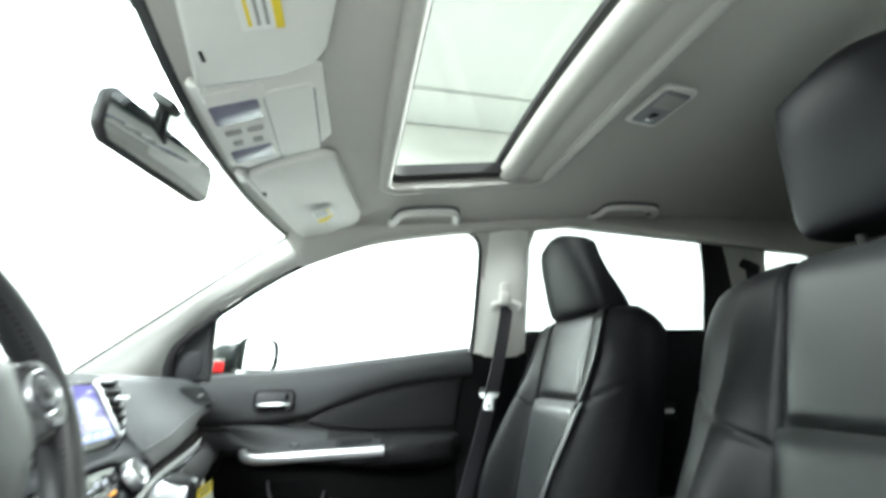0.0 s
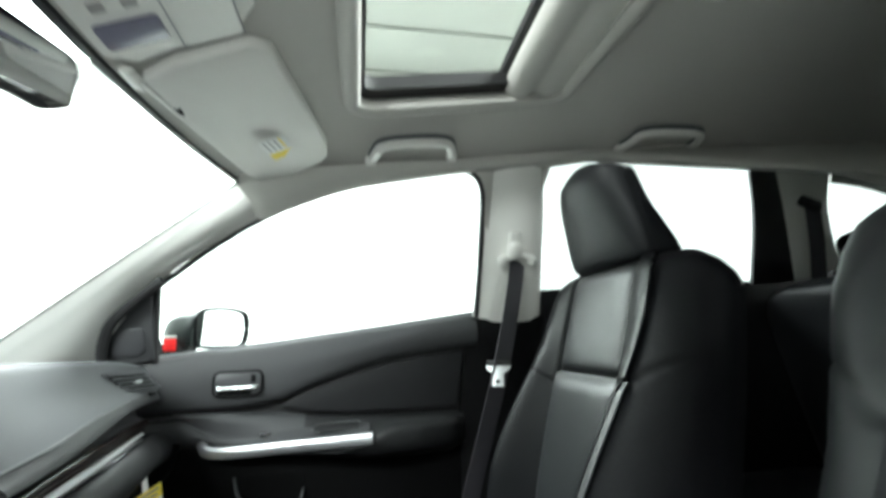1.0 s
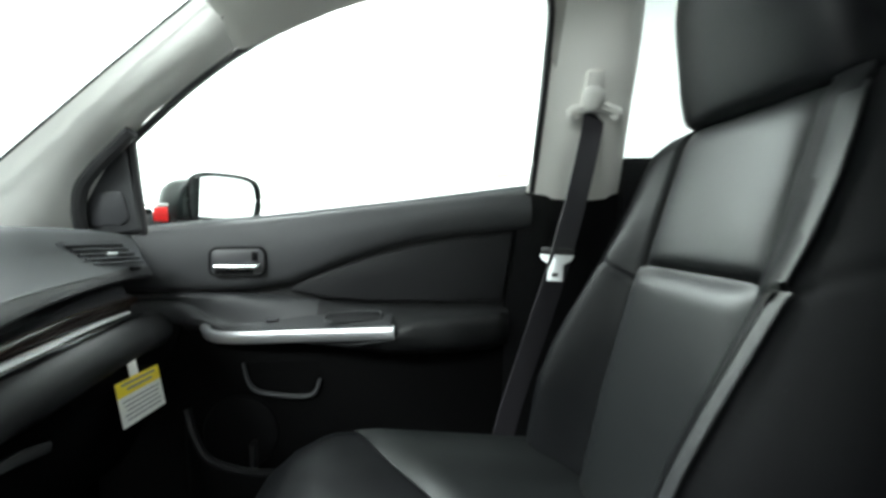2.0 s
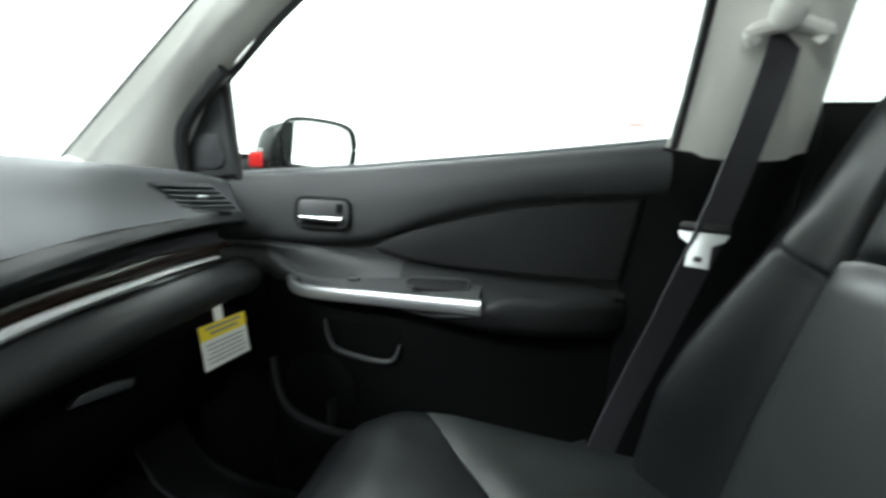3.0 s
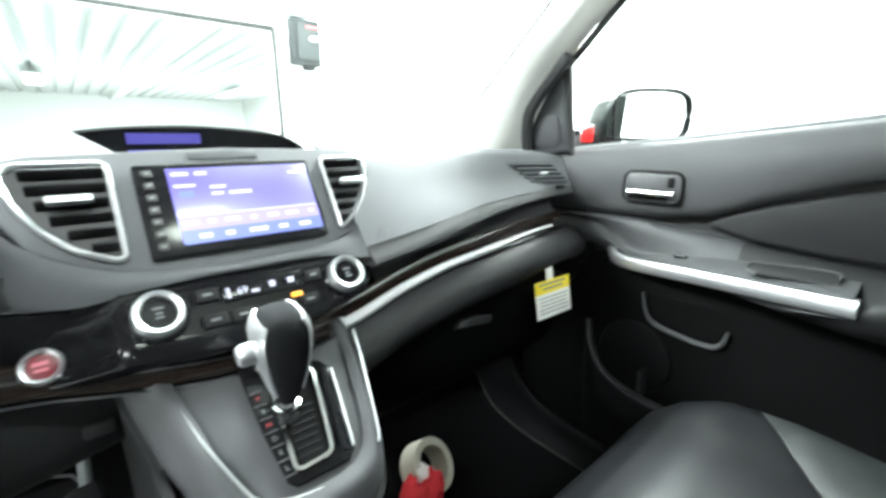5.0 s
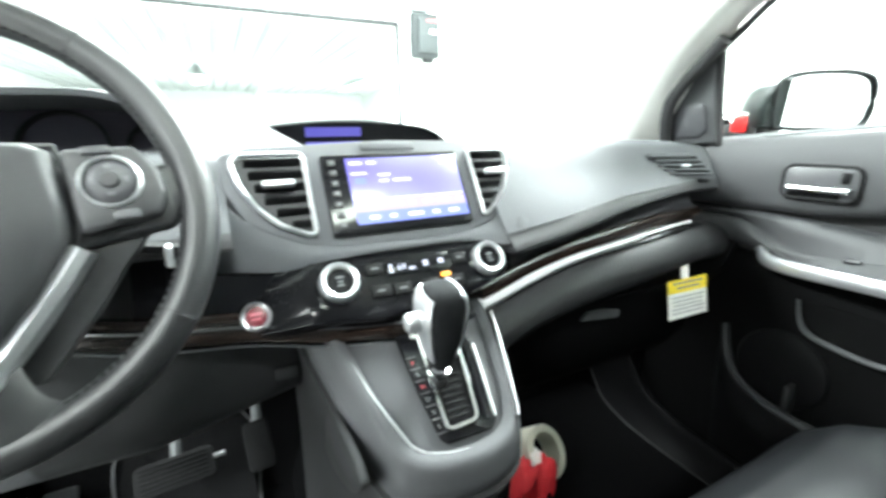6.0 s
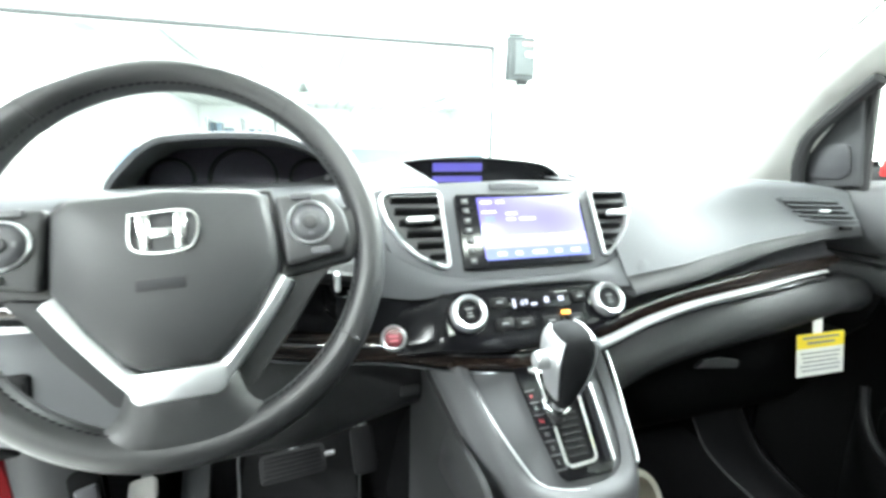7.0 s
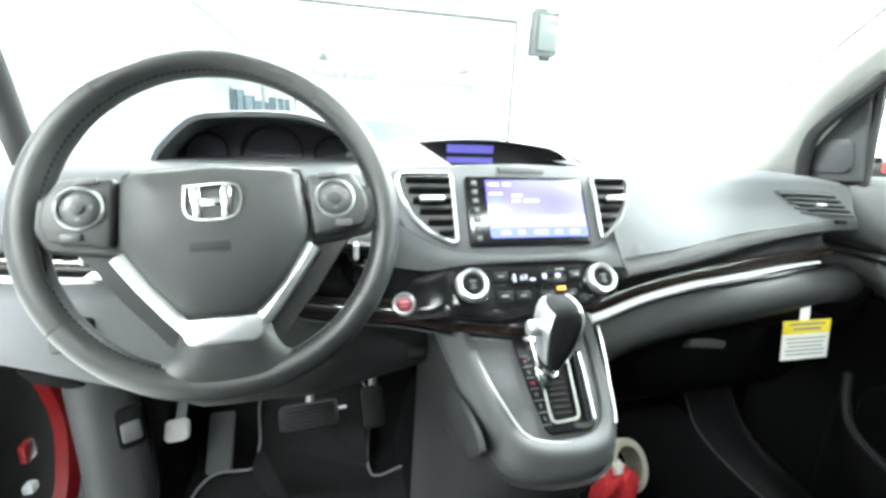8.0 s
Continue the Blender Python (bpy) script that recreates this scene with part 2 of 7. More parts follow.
def rounded(w, h, r, n=4):
    """The outline of a rectangle w by h with round corners."""
    out = []
    for cx, cy, a0 in ((w / 2 - r, h / 2 - r, 0), (-w / 2 + r, h / 2 - r, 90), (-w / 2 + r, -h / 2 + r, 180), (w / 2 - r, -h / 2 + r, 270)):
        for k in range(n + 1):
            a = radians(a0 + 90 * k / n)
            out.append((cx + r * math.cos(a), cy + r * math.sin(a)))
    return out


def shift(poly, dx, dy):
    return [(x + dx, y + dy) for x, y in poly]


def rbox(w, d, h, bevel, m=Matrix(), seg=2):
    return prism([(-w / 2, -d / 2), (w / 2, -d / 2), (w / 2, d / 2), (-w / 2, d / 2)], h, m, bevel, seg, -h / 2)


def sweep(path, profile, up=(0, 0, 1), closed=False, loop=True, caps=True, scale=None):
    """A profile of (side, up) points carried along a path."""
    p = [Vector(q) for q in path]
    n = len(p)
    rows = []
    for i in range(n):
        a, b = p[(i - 1) % n if closed else max(i - 1, 0)], p[(i + 1) % n if closed else min(i + 1, n - 1)]
        t = (b - a).normalized()
        s = t.cross(Vector(up)).normalized()
        u = s.cross(t)
        k = scale[i] if scale else 1.0
        rows.append([p[i] + s * (x * k) + u * (y * k) for x, y in profile])
    if closed:
        rows.append(rows[0])
    bm = grid(rows, loop, caps and not closed)
    if closed:
        bmesh.ops.remove_doubles(bm, verts=bm.verts[:], dist=1e-6)
    return bm


def circle(r, n=10, ry=None):
    return [(r * math.cos(2 * math.pi * k / n), (ry or r) * math.sin(2 * math.pi * k / n)) for k in range(n)]


def tube(path, r, n=8, up=(0, 0, 1), closed=False):
    return sweep(path, circle(r, n), up, closed)


def lathe(profile, m=Matrix(), n=32, closed=False):
    """A profile of (radius, height) turned round m's z."""
    rows = []
    prof = profile + profile[:1] if closed else profile
    for r, h in prof:
        rows.append([(r * math.cos(2 * math.pi * k / n), r * math.sin(2 * math.pi * k / n), h) for k in range(n)])
    bm = grid(rows, True, not closed)
    bmesh.ops.remove_doubles(bm, verts=bm.verts[:], dist=1e-6)
    bm.transform(m)
    return bm


def blob(sx, sy, sz, e=0.5, m=Matrix(), n=20):
    """A rounded block, half sizes sx, sy, sz: e near 0 is a box, 1 an ellipsoid."""
    f = lambda v: math.copysign(abs(v) ** e, v)
    rows = []
    for i in range(1, n):
        a = -math.pi / 2 + math.pi * i / n
        rows.append([(sx * f(math.cos(a)) * f(math.cos(b)), sy * f(math.cos(a)) * f(math.sin(b)), sz * f(math.sin(a))) for b in (2 * math.pi * k / (2 * n) for k in range(2 * n))])
    bm = grid(rows, True, True)
    bm.transform(m)
    return bm


def join(*bms):
    """Several pieces of one part as one mesh."""
    out = bmesh.new()
    for b in bms:
        me = bpy.data.meshes.new("piece")
        b.to_mesh(me)
        b.free()
        out.from_mesh(me)
        bpy.data.meshes.remove(me)
    return out


def round_poly(poly, r, n=5):
    """The outline with each corner cut to a round of about radius r."""
    out = []
    k = len(poly)
    for i in range(k):
        p, a, b = Vector(poly[i]), Vector(poly[i - 1]), Vector(poly[(i + 1) % k])
        da, db = a - p, b - p
        q = min(r, da.length * 0.45, db.length * 0.45)
        u, v = p + da.normalized() * q, p + db.normalized() * q
        for j in range(n + 1):
            f = j / n
            out.append(tuple(u * (1 - f) ** 2 + p * 2 * f * (1 - f) + v * f * f))
    return out


def words(name, text, size, m, material, parent, label=""):
    cu = bpy.data.curves.new(name, "FONT")
    cu.body, cu.size, cu.extrude, cu.align_x, cu.align_y = text, size, 0.0003, "CENTER", "CENTER"
    tmp = bpy.data.objects.new(name, cu)
    me = bpy.data.meshes.new_from_object(tmp)
    bpy.data.objects.remove(tmp)
    me.transform(m)
    bm = bmesh.new()
    bm.from_mesh(me)
    return part(name, bm, material, parent, label, smooth=False)


def at(m, x=0, y=0, z=0):
    return m @ Matrix.Translation((x, y, z))


# ---- the hall round the car ----
def slab(x0, x1, y0, y1, z0, z1):
    return rbox(x1 - x0, y1 - y0, z1 - z0, 0.0, Matrix.Translation(((x0 + x1) / 2, (y0 + y1) / 2, (z0 + z1) / 2)))


setting("floor", slab(-6.2, 8.2, -8.2, 26.4, -0.12, 0), CONCRETE, "pale concrete floor of a white workshop hall", "floor")
setting("wall_east", slab(3.2, 3.4, -8, 3.7, 0, 3.8), WALL, "bright white painted wall beside the car", "wall")
# Unseen wall, kept dark so less light enters by the driver's door.
setting("wall_west", slab(-6.0, -5.8, -8, 3.8, 0, 3.8), GREYWALL, "unseen dark wall that dims light from the driver side", "wall")
setting("wall_far_west", slab(-6.0, -5.8, 3.8, 26, 0, 3.8), WALL, "white side wall of the far hall", "wall")
setting("wall_south", slab(-5.8, 3.2, -8.0, -7.8, 0, 3.8), WALL, "white wall behind the car", "wall")
setting("wall_far_north", slab(-5.8, 8.0, 26.0, 26.2, 0, 3.8), WALL, "white end wall beyond the wide doorway", "wall")
setting("wall_far_east", slab(8.0, 8.2, 3.9, 26.2, 0, 3.8), WALL, "white side wall beyond the wide doorway", "wall")
# front wall with a wide doorway
bm = join(slab(1.50, 8.0, 3.7, 3.9, 0, 3.8), slab(-5.8, -3.4, 3.7, 3.9, 0, 3.8), slab(-3.4, 1.50, 3.7, 3.9, 2.13, 3.8))
setting("wall_north", bm, WALL, "white front wall with a wide doorway in it", "wall")
bm = join(tube([(1.497, 3.69, 0.0), (1.497, 3.69, 2.13)], 0.026, 6, (0, 1, 0)), tube([(-3.4, 3.69, 2.128), (1.5, 3.69, 2.128)], 0.026, 6))
setting("door_frame", bm, RUBBER, "thin grey steel edge of the doorway", "door frame")
setting("panel_joint", join(slab(0.153, 0.167, 3.692, 3.700, 2.14, 3.58), slab(2.33, 2.335, 3.692, 3.700, 0.3, 3.58)), RUBBER, "thin joint lines in the white front wall", "trim")
setting("ceiling", slab(-5.8, 3.2, -8.0, 3.7, 3.6, 3.64), CEIL, "smooth white ceiling of the hall", "ceiling", smooth=False)
setting("ceiling_band", slab(2.62, 3.17, -8.0, 3.7, 3.57, 3.598), CEIL, "white flat soffit along the wall", "ceiling", smooth=False)
setting("ceiling_joint", slab(3.175, 3.197, -8.0, 3.68, 3.575, 3.597), STEEL, "dark joint between wall and ceiling", "trim", smooth=False)
# ribbed ceiling of the far hall
prof = []
x = -5.8
while x < 7.6:
    prof += [(x, 3.30), (x + 0.30, 3.30), (x + 0.34, 3.40), (x + 0.46, 3.40)]
    x += 0.50
prof.append((8.0, 3.30))
setting("ceiling_far", shell([[(px, yy, pz) for px, pz in prof] for yy in (3.9, 26.0)], 0.01), CEIL, "white ribbed sheet ceiling of the far hall", "ceiling", smooth=False)
setting("roof_beam", slab(2.0, 2.35, 3.9, 26.0, 3.12, 3.29), WALL, "white steel beam under the far hall ceiling", "beam")
setting("roof_beam", slab(-3.2, -2.9, 3.9, 26.0, 3.12, 3.29), WALL, "white steel beam under the far hall ceiling", "beam")
setting("barrier", slab(-5.6, 7.8, 14.0, 14.2, 0.0, 1.14), PALEBLUE, "low pale blue barrier in the far hall", "barrier")
rack = thing("shelf_rack", "steel rack with blue-grey cartons in the far hall", "shelf rack", at=(-1.5, 9.2, 0))
for x in (-2.14, -1.52, -0.92):
    part("post", slab(x - 0.02, x + 0.02, 9.0, 9.4, 0, 1.70), STEEL, rack)
for z in (0.3, 0.8, 1.22):
    part("shelf", slab(-2.14, -0.92, 9.0, 9.4, z - 0.02, z), STEEL, rack)
rnd = random.Random(4)
for z in (0.8, 1.22):
    x = -2.10
    while x < -1.02:
        w, h = rnd.uniform(0.07, 0.16), rnd.uniform(0.18, 0.42)
        if not x < -1.52 < x + w:
            part("carton", slab(x, x + w, 9.02 + rnd.uniform(0, 0.05), 9.32, z, z + h), SHELFBLUE, rack)
        x += w + rnd.uniform(0.01, 0.05)


# Added lamp with a glowing panel, placed for the light it gives.
def added_lamp(x, y, z, w, l, power):
    lamp = thing("fill_lamp", "long white lamp added to light car and hall", "ceiling lamp", "hall lamps", at=(x, y, z))
    for dy in (-0.4 * l, 0.4 * l):
        part("hanger", tube([(x, y + dy, z + 0.08), (x, y + dy, z + (0.30 if z > 3.1 else 0.40))], 0.008, 6, (0, 1, 0)), STEEL, lamp, "thin steel hanger")
    part("housing", rbox(w + 0.06, l + 0.06, 0.07, 0.01, Matrix.Translation((x, y, z + 0.05))), CEIL, lamp)
    part("diffuser", rbox(w, l, 0.02, 0.004, Matrix.Translation((x, y, z))), LAMPGLOW, lamp, "glowing white diffuser")
    data = bpy.data.lights.new("lamp_light", "AREA")
    data.shape, data.size, data.size_y, data.energy, data.color = "RECTANGLE", w, l, power, (0.905, 1.0, 0.985)
    light = new("lamp_light", data)
    light.parent = lamp
    light.matrix_basis = pose(0, 0, -0.02)


# Invented lamp places, chosen for how they light dash, wheel and seats.
for lx, ly, pw in ((-2.6, 1.8, 360), (-3.4, -2.6, 170), (-0.25, -3.15, 640), (0.1, 2.3, 260), (2.4, 0.9, 430), (0.9, -4.4, 310), (-0.8, -6.3, 210)):
    added_lamp(lx, ly, 3.32, 1.1, 2.2, pw)
# Lamp places added in the far hall, to brighten ceiling and walls.
for lx, ly in ((-4.2, 9.0), (4.6, 9.0), (-0.4, 18.0), (5.4, 19.0)):
    added_lamp(lx, ly, 3.02, 0.4, 2.4, 620)

# the door operator's box on the front wall
box = thing("wall_box", "grey metal door operator box with conduit on the white wall", "control box", at=(1.76, 3.69, 1.95))
part("case", rbox(0.29, 0.10, 0.40, 0.02, Matrix.Translation((1.76, 3.64, 2.03))), BOXGREY, box)
part("cover", rbox(0.22, 0.03, 0.31, 0.012, Matrix.Translation((1.775, 3.575, 2.03))), BOXCOVER, box, "grey cover plate")
part("red_label", rbox(0.13, 0.012, 0.022, 0.002, Matrix.Translation((1.815, 3.560, 2.155))), REDLETTER, box, "red stripe")
part("white_label", rbox(0.07, 0.010, 0.035, 0.002, Matrix.Translation((1.82, 3.559, 2.06))), WHITEPAPER, box, "white label")
part("duct", rbox(0.19, 0.06, 1.30, 0.01, Matrix.Translation((1.72, 3.66, 2.90))), STEEL, box, "pale grey duct")
part("foot", rbox(0.11, 0.06, 0.06, 0.01, Matrix.Translation((1.79, 3.64, 1.82))), DARK, box)
part("cable", tube(spline([(1.69, 3.64, 2.22), (1.63, 3.62, 2.08), (1.64, 3.62, 1.95), (1.70, 3.64, 1.86), (1.76, 3.64, 1.83)], 16), 0.014, 6, (0, 1, 0)), RUBBER, box)
part("wheel", lathe([(0.005, 0), (0.05, 0), (0.055, 0.012), (0.05, 0.024), (0.005, 0.024)], basis((1.655, 3.66, 2.10), (1, 0, 0), (0, -1, 0)), 16), STEEL, box)
part("wheel", lathe([(0.005, 0), (0.035, 0), (0.04, 0.012), (0.035, 0.024), (0.005, 0.024)], basis((1.665, 3.66, 1.97), (1, 0, 0), (0, -1, 0)), 16), STEEL, box)


# ---- the shell of the car ----
ROOF = [(-0.10, 1.478, 0.02), (-0.2, 1.508, 0.04), (-0.3, 1.545, 0.10), (-0.48, 1.592, 0.22), (-0.62, 1.625, 0.30), (-0.8, 1.650, 0.34), (-1.0, 1.668, 0.33),
        (-1.3, 1.678, 0.29), (-1.6, 1.672, 0.28), (-2.0, 1.640, 0.30), (-2.45, 1.58, 0.30)]
ROOF = sorted(ROOF)


def roof_z(x, y):
    z0, k = lerp_table(ROOF, y)
    return z0 - k * x * x


HOLE = (-0.335, 0.335, -0.91, -0.450)


def bow(x, y):
    """The sunroof's cross edges bow towards the windshield in the middle."""
    w = min(1.0, max(0.0, (y + 1.10) / 0.15)) * min(1.0, max(0.0, (-0.28 - y) / 0.12))
    return y - 0.10 * min(abs(x), 0.42) ** 2 * w


xs = sorted(set(np.round(np.linspace(-0.52, 0.52, 27), 3)) | {HOLE[0], HOLE[1]})
ys = sorted(set(np.round(np.linspace(-2.40, -0.25, 44), 3)) | {HOLE[2], HOLE[3]})
bm = bmesh.new()
front = [(x, -0.155 - 0.20 * x * x) for x in xs]
lines = [[(x, bow(x, y)) for x in xs] for y in ys] + [front]
vs = [[bm.verts.new((x, y, roof_z(x, y))) for x, y in ln] for ln in lines]
for j in range(len(lines) - 1):
    for i in range(len(xs) - 1):
        cx = (xs[i] + xs[i + 1]) / 2
        if HOLE[0] < cx < HOLE[1] and j < len(ys) - 1 and HOLE[2] < (ys[j] + ys[j + 1]) / 2 < HOLE[3]:
            continue
        bm.faces.new((vs[j][i], vs[j][i + 1], vs[j + 1][i + 1], vs[j + 1][i]))
bmesh.ops.recalc_face_normals(bm, faces=bm.faces[:])
if sum(f.normal.z for f in bm.faces) > 0:
    bmesh.ops.reverse_faces(bm, faces=bm.faces[:])
bmesh.ops.solidify(bm, geom=bm.faces[:], thickness=0.012)
setting("headliner", bm, HEAD, "light beige-grey cloth headliner of the car roof", "ceiling", angle=60)
# outer roof skin with the same opening
rs = [((-0.56, 0.56), (-2.5, HOLE[2] - 0.02)), ((-0.54, 0.54), (HOLE[3] + 0.02, -0.245)), ((-0.56, HOLE[0] - 0.02), (HOLE[2] - 0.02, HOLE[3] + 0.02)), ((HOLE[1] + 0.02, 0.56), (HOLE[2] - 0.02, HOLE[3] + 0.02))]
bms = []
for (xa, xb), (ya, yb) in rs:
    bms.append(shell([[(x, y, roof_z(x, y) + 0.045) for x in np.linspace(xa, xb, 9)] for y in np.linspace(ya, yb, 9)], 0.004))
setting("roof_skin", join(*bms), REDPAINT, "red painted steel roof of the car", "roof")

# sunroof
sun = thing("sunroof", "tinted glass sunroof with its shade drawn half back", "sunroof", kind="structure", at=(0, -0.7, 1.63))
ring = [(x * 0.68, bow(x * 0.68, -0.68 + y)) for x, y in rounded(1.0, 0.46, 0.06, 8)]
ring = [(x, y, roof_z(x, y) + 0.002) for x, y in ring]
part("surround", sweep(ring, [(-0.022, -0.006), (-0.010, -0.013), (0.006, -0.010), (0.012, 0.0), (0.014, 0.045), (0.004, 0.045), (-0.02, 0.004)], closed=True), HEAD, sun, "cloth-covered surround", angle=70)
part("seal", sweep([(x * 0.935, -0.68 + (y + 0.68) * 0.975, z + 0.036) for x, y, z in ring], [(-0.024, -0.014), (0.024, -0.014), (0.024, 0.014), (-0.024, 0.014)], closed=True), RUBBER, sun, "black rubber seal", angle=60)
part("glass", shell([[(x, y, roof_z(x, y) + 0.052) for x in np.linspace(-0.33, 0.33, 9)] for y in np.linspace(-0.925, -0.425, 7)], 0.004), ROOFGLASS, sun, "tinted glass panel").visible_shadow = False
part("cross_seal", shell([[(x, y - 0.012, (roof_z(x, y) + roof_z(0, y)) / 2 - 0.012 + zz) for x in np.linspace(-0.325, 0.325, 15)] for y, zz in ((-0.786, 0.026), (-0.774, 0.036), (-0.757, 0.042), (-0.753, 0.048))], 0.006), RUBBER, sun, "black rubber edge of the glass")
shade_rows = []
for y, dz in ((-0.768, 0.026), (-0.775, 0.008), (-0.788, 0.000), (-0.808, 0.001), (-0.820, 0.007), (-0.832, 0.009), (-0.850, 0.001), (-0.875, 0.004), (-0.905, 0.004), (-0.93, 0.004)):
    shade_rows.append([(x, y - 0.012, (roof_z(x, y) + roof_z(0, y)) / 2 - 0.012 + dz) for x in np.linspace(-0.318, 0.318, 13)])
shade = part("sunshade", shell(shade_rows, 0.008), HEAD, sun, "light grey sliding sunshade", angle=60)
part("grip", rbox(0.083, 0.007, 0.003, 0.001, basis((-0.02, -0.809, roof_z(-0.02, -0.797) - 0.0135), (1, 0.05, 0), (0, 0.1, 1))), INK, shade, "dark finger slot")

edge = [(x, -0.150 - 0.20 * x * x, roof_z(x, -0.150 - 0.20 * x * x) - 0.001) for x in np.linspace(-0.545, 0.545, 31)]
setting("windshield_seal", sweep(edge, [(-0.007, -0.003), (0.005, -0.003), (0.007, 0.012), (-0.007, 0.012)]), RUBBER, "black seal at the windshield's upper edge", "seal")
# glass
WS = [[(x, -0.155 - 0.20 * x * x + s * (0.70 - 0.28 * x * x), 1.494 - s * 0.425 - 0.01 * math.sin(s * 3.14) * -1) for x in np.linspace(-0.55 - 0.1 * s, 0.55 + 0.1 * s, 17)] for s in np.linspace(0, 1, 7)]
ob = setting("windshield", shell(WS, 0.005), GLASS, "clear raked windshield", "window")
ob.visible_shadow = False


def wx(z, side=1):
    """The side glass leans in towards the roof."""
    return side * (0.70 - (z - 1.17) * 0.43)


SIDEGLASS = [(0.00, 1.10), (-0.02, 1.275), (-0.152, 1.364), (-0.271, 1.429), (-0.396, 1.477), (-0.498, 1.504), (-0.611, 1.527), (-0.70, 1.540), (-0.745, 1.536), (-0.773, 1.520), (-0.787, 1.490), (-0.79, 1.45), (-0.79, 1.17)]
ob = setting("window_front", prism(SIDEGLASS, 0.004, Matrix(((0, -0.43, 1, 0.70 + 0.43 * 1.17), (1, 0, 0, 0), (0, 1, 0, 0), (0, 0, 0, 1)))), GLASS, "raised glass of the front passenger door", "window", smooth=False)
ob.visible_shadow = False
REARGLASS = [(-0.955, 1.19), (-0.94, 1.50), (-0.955, 1.55), (-0.985, 1.585), (-1.03, 1.60), (-1.54, 1.61), (-1.60, 1.59), (-1.66, 1.24)]
for side, nm in ((1, "window_rear_east"), (-1, "window_rear_west")):
    ob = setting(nm, prism(REARGLASS, 0.004, Matrix(((0, -0.43 * side, 1, side * (0.70 + 0.43 * 1.17)), (1, 0, 0, 0), (0, 1, 0, 0), (0, 0, 0, 1)))), REARGLASS_MAT, "raised glass of the rear side door", "window", smooth=False)
    ob = setting("window_quarter", prism([(-1.80, 1.56), (-2.15, 1.50), (-2.15, 1.38), (-1.93, 1.33)], 0.004, Matrix(((0, -0.43 * side, 1, side * (0.70 + 0.43 * 1.17)), (1, 0, 0, 0), (0, 1, 0, 0), (0, 0, 0, 1)))), REARGLASS_MAT, "small fixed rear quarter window", "window", smooth=False)


# rounded fillets in the upper corners of the window openings
FRONT_FIL = [(-0.66, 1.560), (-0.83, 1.575), (-0.82, 1.38), (-0.792, 1.42), (-0.787, 1.485), (-0.775, 1.513), (-0.75, 1.530), (-0.71, 1.538), (-0.66, 1.535)]
REAR_FIL = [(-0.90, 1.60), (-0.90, 1.40), (-0.945, 1.44), (-0.952, 1.51), (-0.966, 1.55), (-0.99, 1.575), (-1.03, 1.587), (-1.12, 1.592), (-1.12, 1.63)]
for side in (1, -1):
    for fil in (FRONT_FIL, REAR_FIL):
        setting("window_corner_trim", prism(fil, 0.008 * side, Matrix(((0, -0.43 * side, 1, side * (0.692 + 0.43 * 1.17)), (1, 0, 0, 0), (0, 1, 0, 0), (0, 0, 0, 1)))), HEAD, "beige-grey rounded corner of the window opening", "window trim", smooth=False)


# pillar and roof-rail trim, one side and mirrored
def both(name, rows, thick, material, label, category, angle=50):
    for s in (1, -1):
        lean = (0.034, -0.030) if name == "pillar_trim" else (0.0, 0.0)
        rr = []
        for r in rows:  # the driver's pillar is slimmer towards the dashboard
            k = min(1.0, max(0.0, (1.49 - r[0][2]) / 0.16)) if s < 0 else 0.0
            rr.append([(s * (p[0] + k * (lean[0] + (lean[1] - lean[0]) * j / (len(r) - 1))), p[1], p[2]) for j, p in enumerate(r)])
        setting(name, shell(rr, thick), material, label, category, angle=angle)


def bent(outer, inner, bulge, n=7, k=5, power=0.7):
    """Rows that run from the outer line to the inner line, bulging into the cabin."""
    a, b = spline(outer, n), spline(inner, n)
    rows = []
    for i in range(n):
        r = []
        for j in range(k):
            u = j / (k - 1)
            p = a[i] * (1 - u) + b[i] * u
            h = bulge * math.sin(math.pi * u) ** power if 0 < u < 1 else 0
            r.append((p[0] - h * 0.75, p[1] - h * 0.35, p[2] - h * 0.45))
        rows.append(r)
    return rows


WIND_EDGE = [(0.545, -0.205, 1.497), (0.563, -0.05, 1.385), (0.58, 0.11, 1.265), (0.60, 0.29, 1.13)]
DOOR_EDGE = [(0.578, -0.262, 1.432), (0.608, -0.15, 1.366), (0.648, -0.018, 1.276), (0.692, 0.115, 1.085)]
line_ = [(x - 0.016, y - 0.010, z - 0.006) for x, y, z in spline(WIND_EDGE, 17)]
setting("windshield_edge", tube(line_, 0.0028, 6, (1, 0, 0)), RUBBER, "thin black edge of the windshield", "seal")
both("pillar_trim", bent(WIND_EDGE, DOOR_EDGE, 0.022, 13, 11, 1.5), -0.012, TRIMLIGHT, "light beige-grey plastic trim of the front roof pillar", "pillar trim")
# rail between headliner and door glass
RAIL_IN = [(0.545, -0.205, 1.497), (0.52, -0.262, 1.519), (0.515, -0.396, roof_z(0.515, -0.396)), (0.515, -0.5, roof_z(0.515, -0.5)), (0.515, -0.74, roof_z(0.515, -0.74)), (0.515, -0.95, roof_z(0.515, -0.95)), (0.515, -1.3, roof_z(0.515, -1.3)), (0.515, -1.6, roof_z(0.515, -1.6)), (0.515, -2.1, roof_z(0.515, -2.1)), (0.515, -2.4, roof_z(0.515, -2.4))]
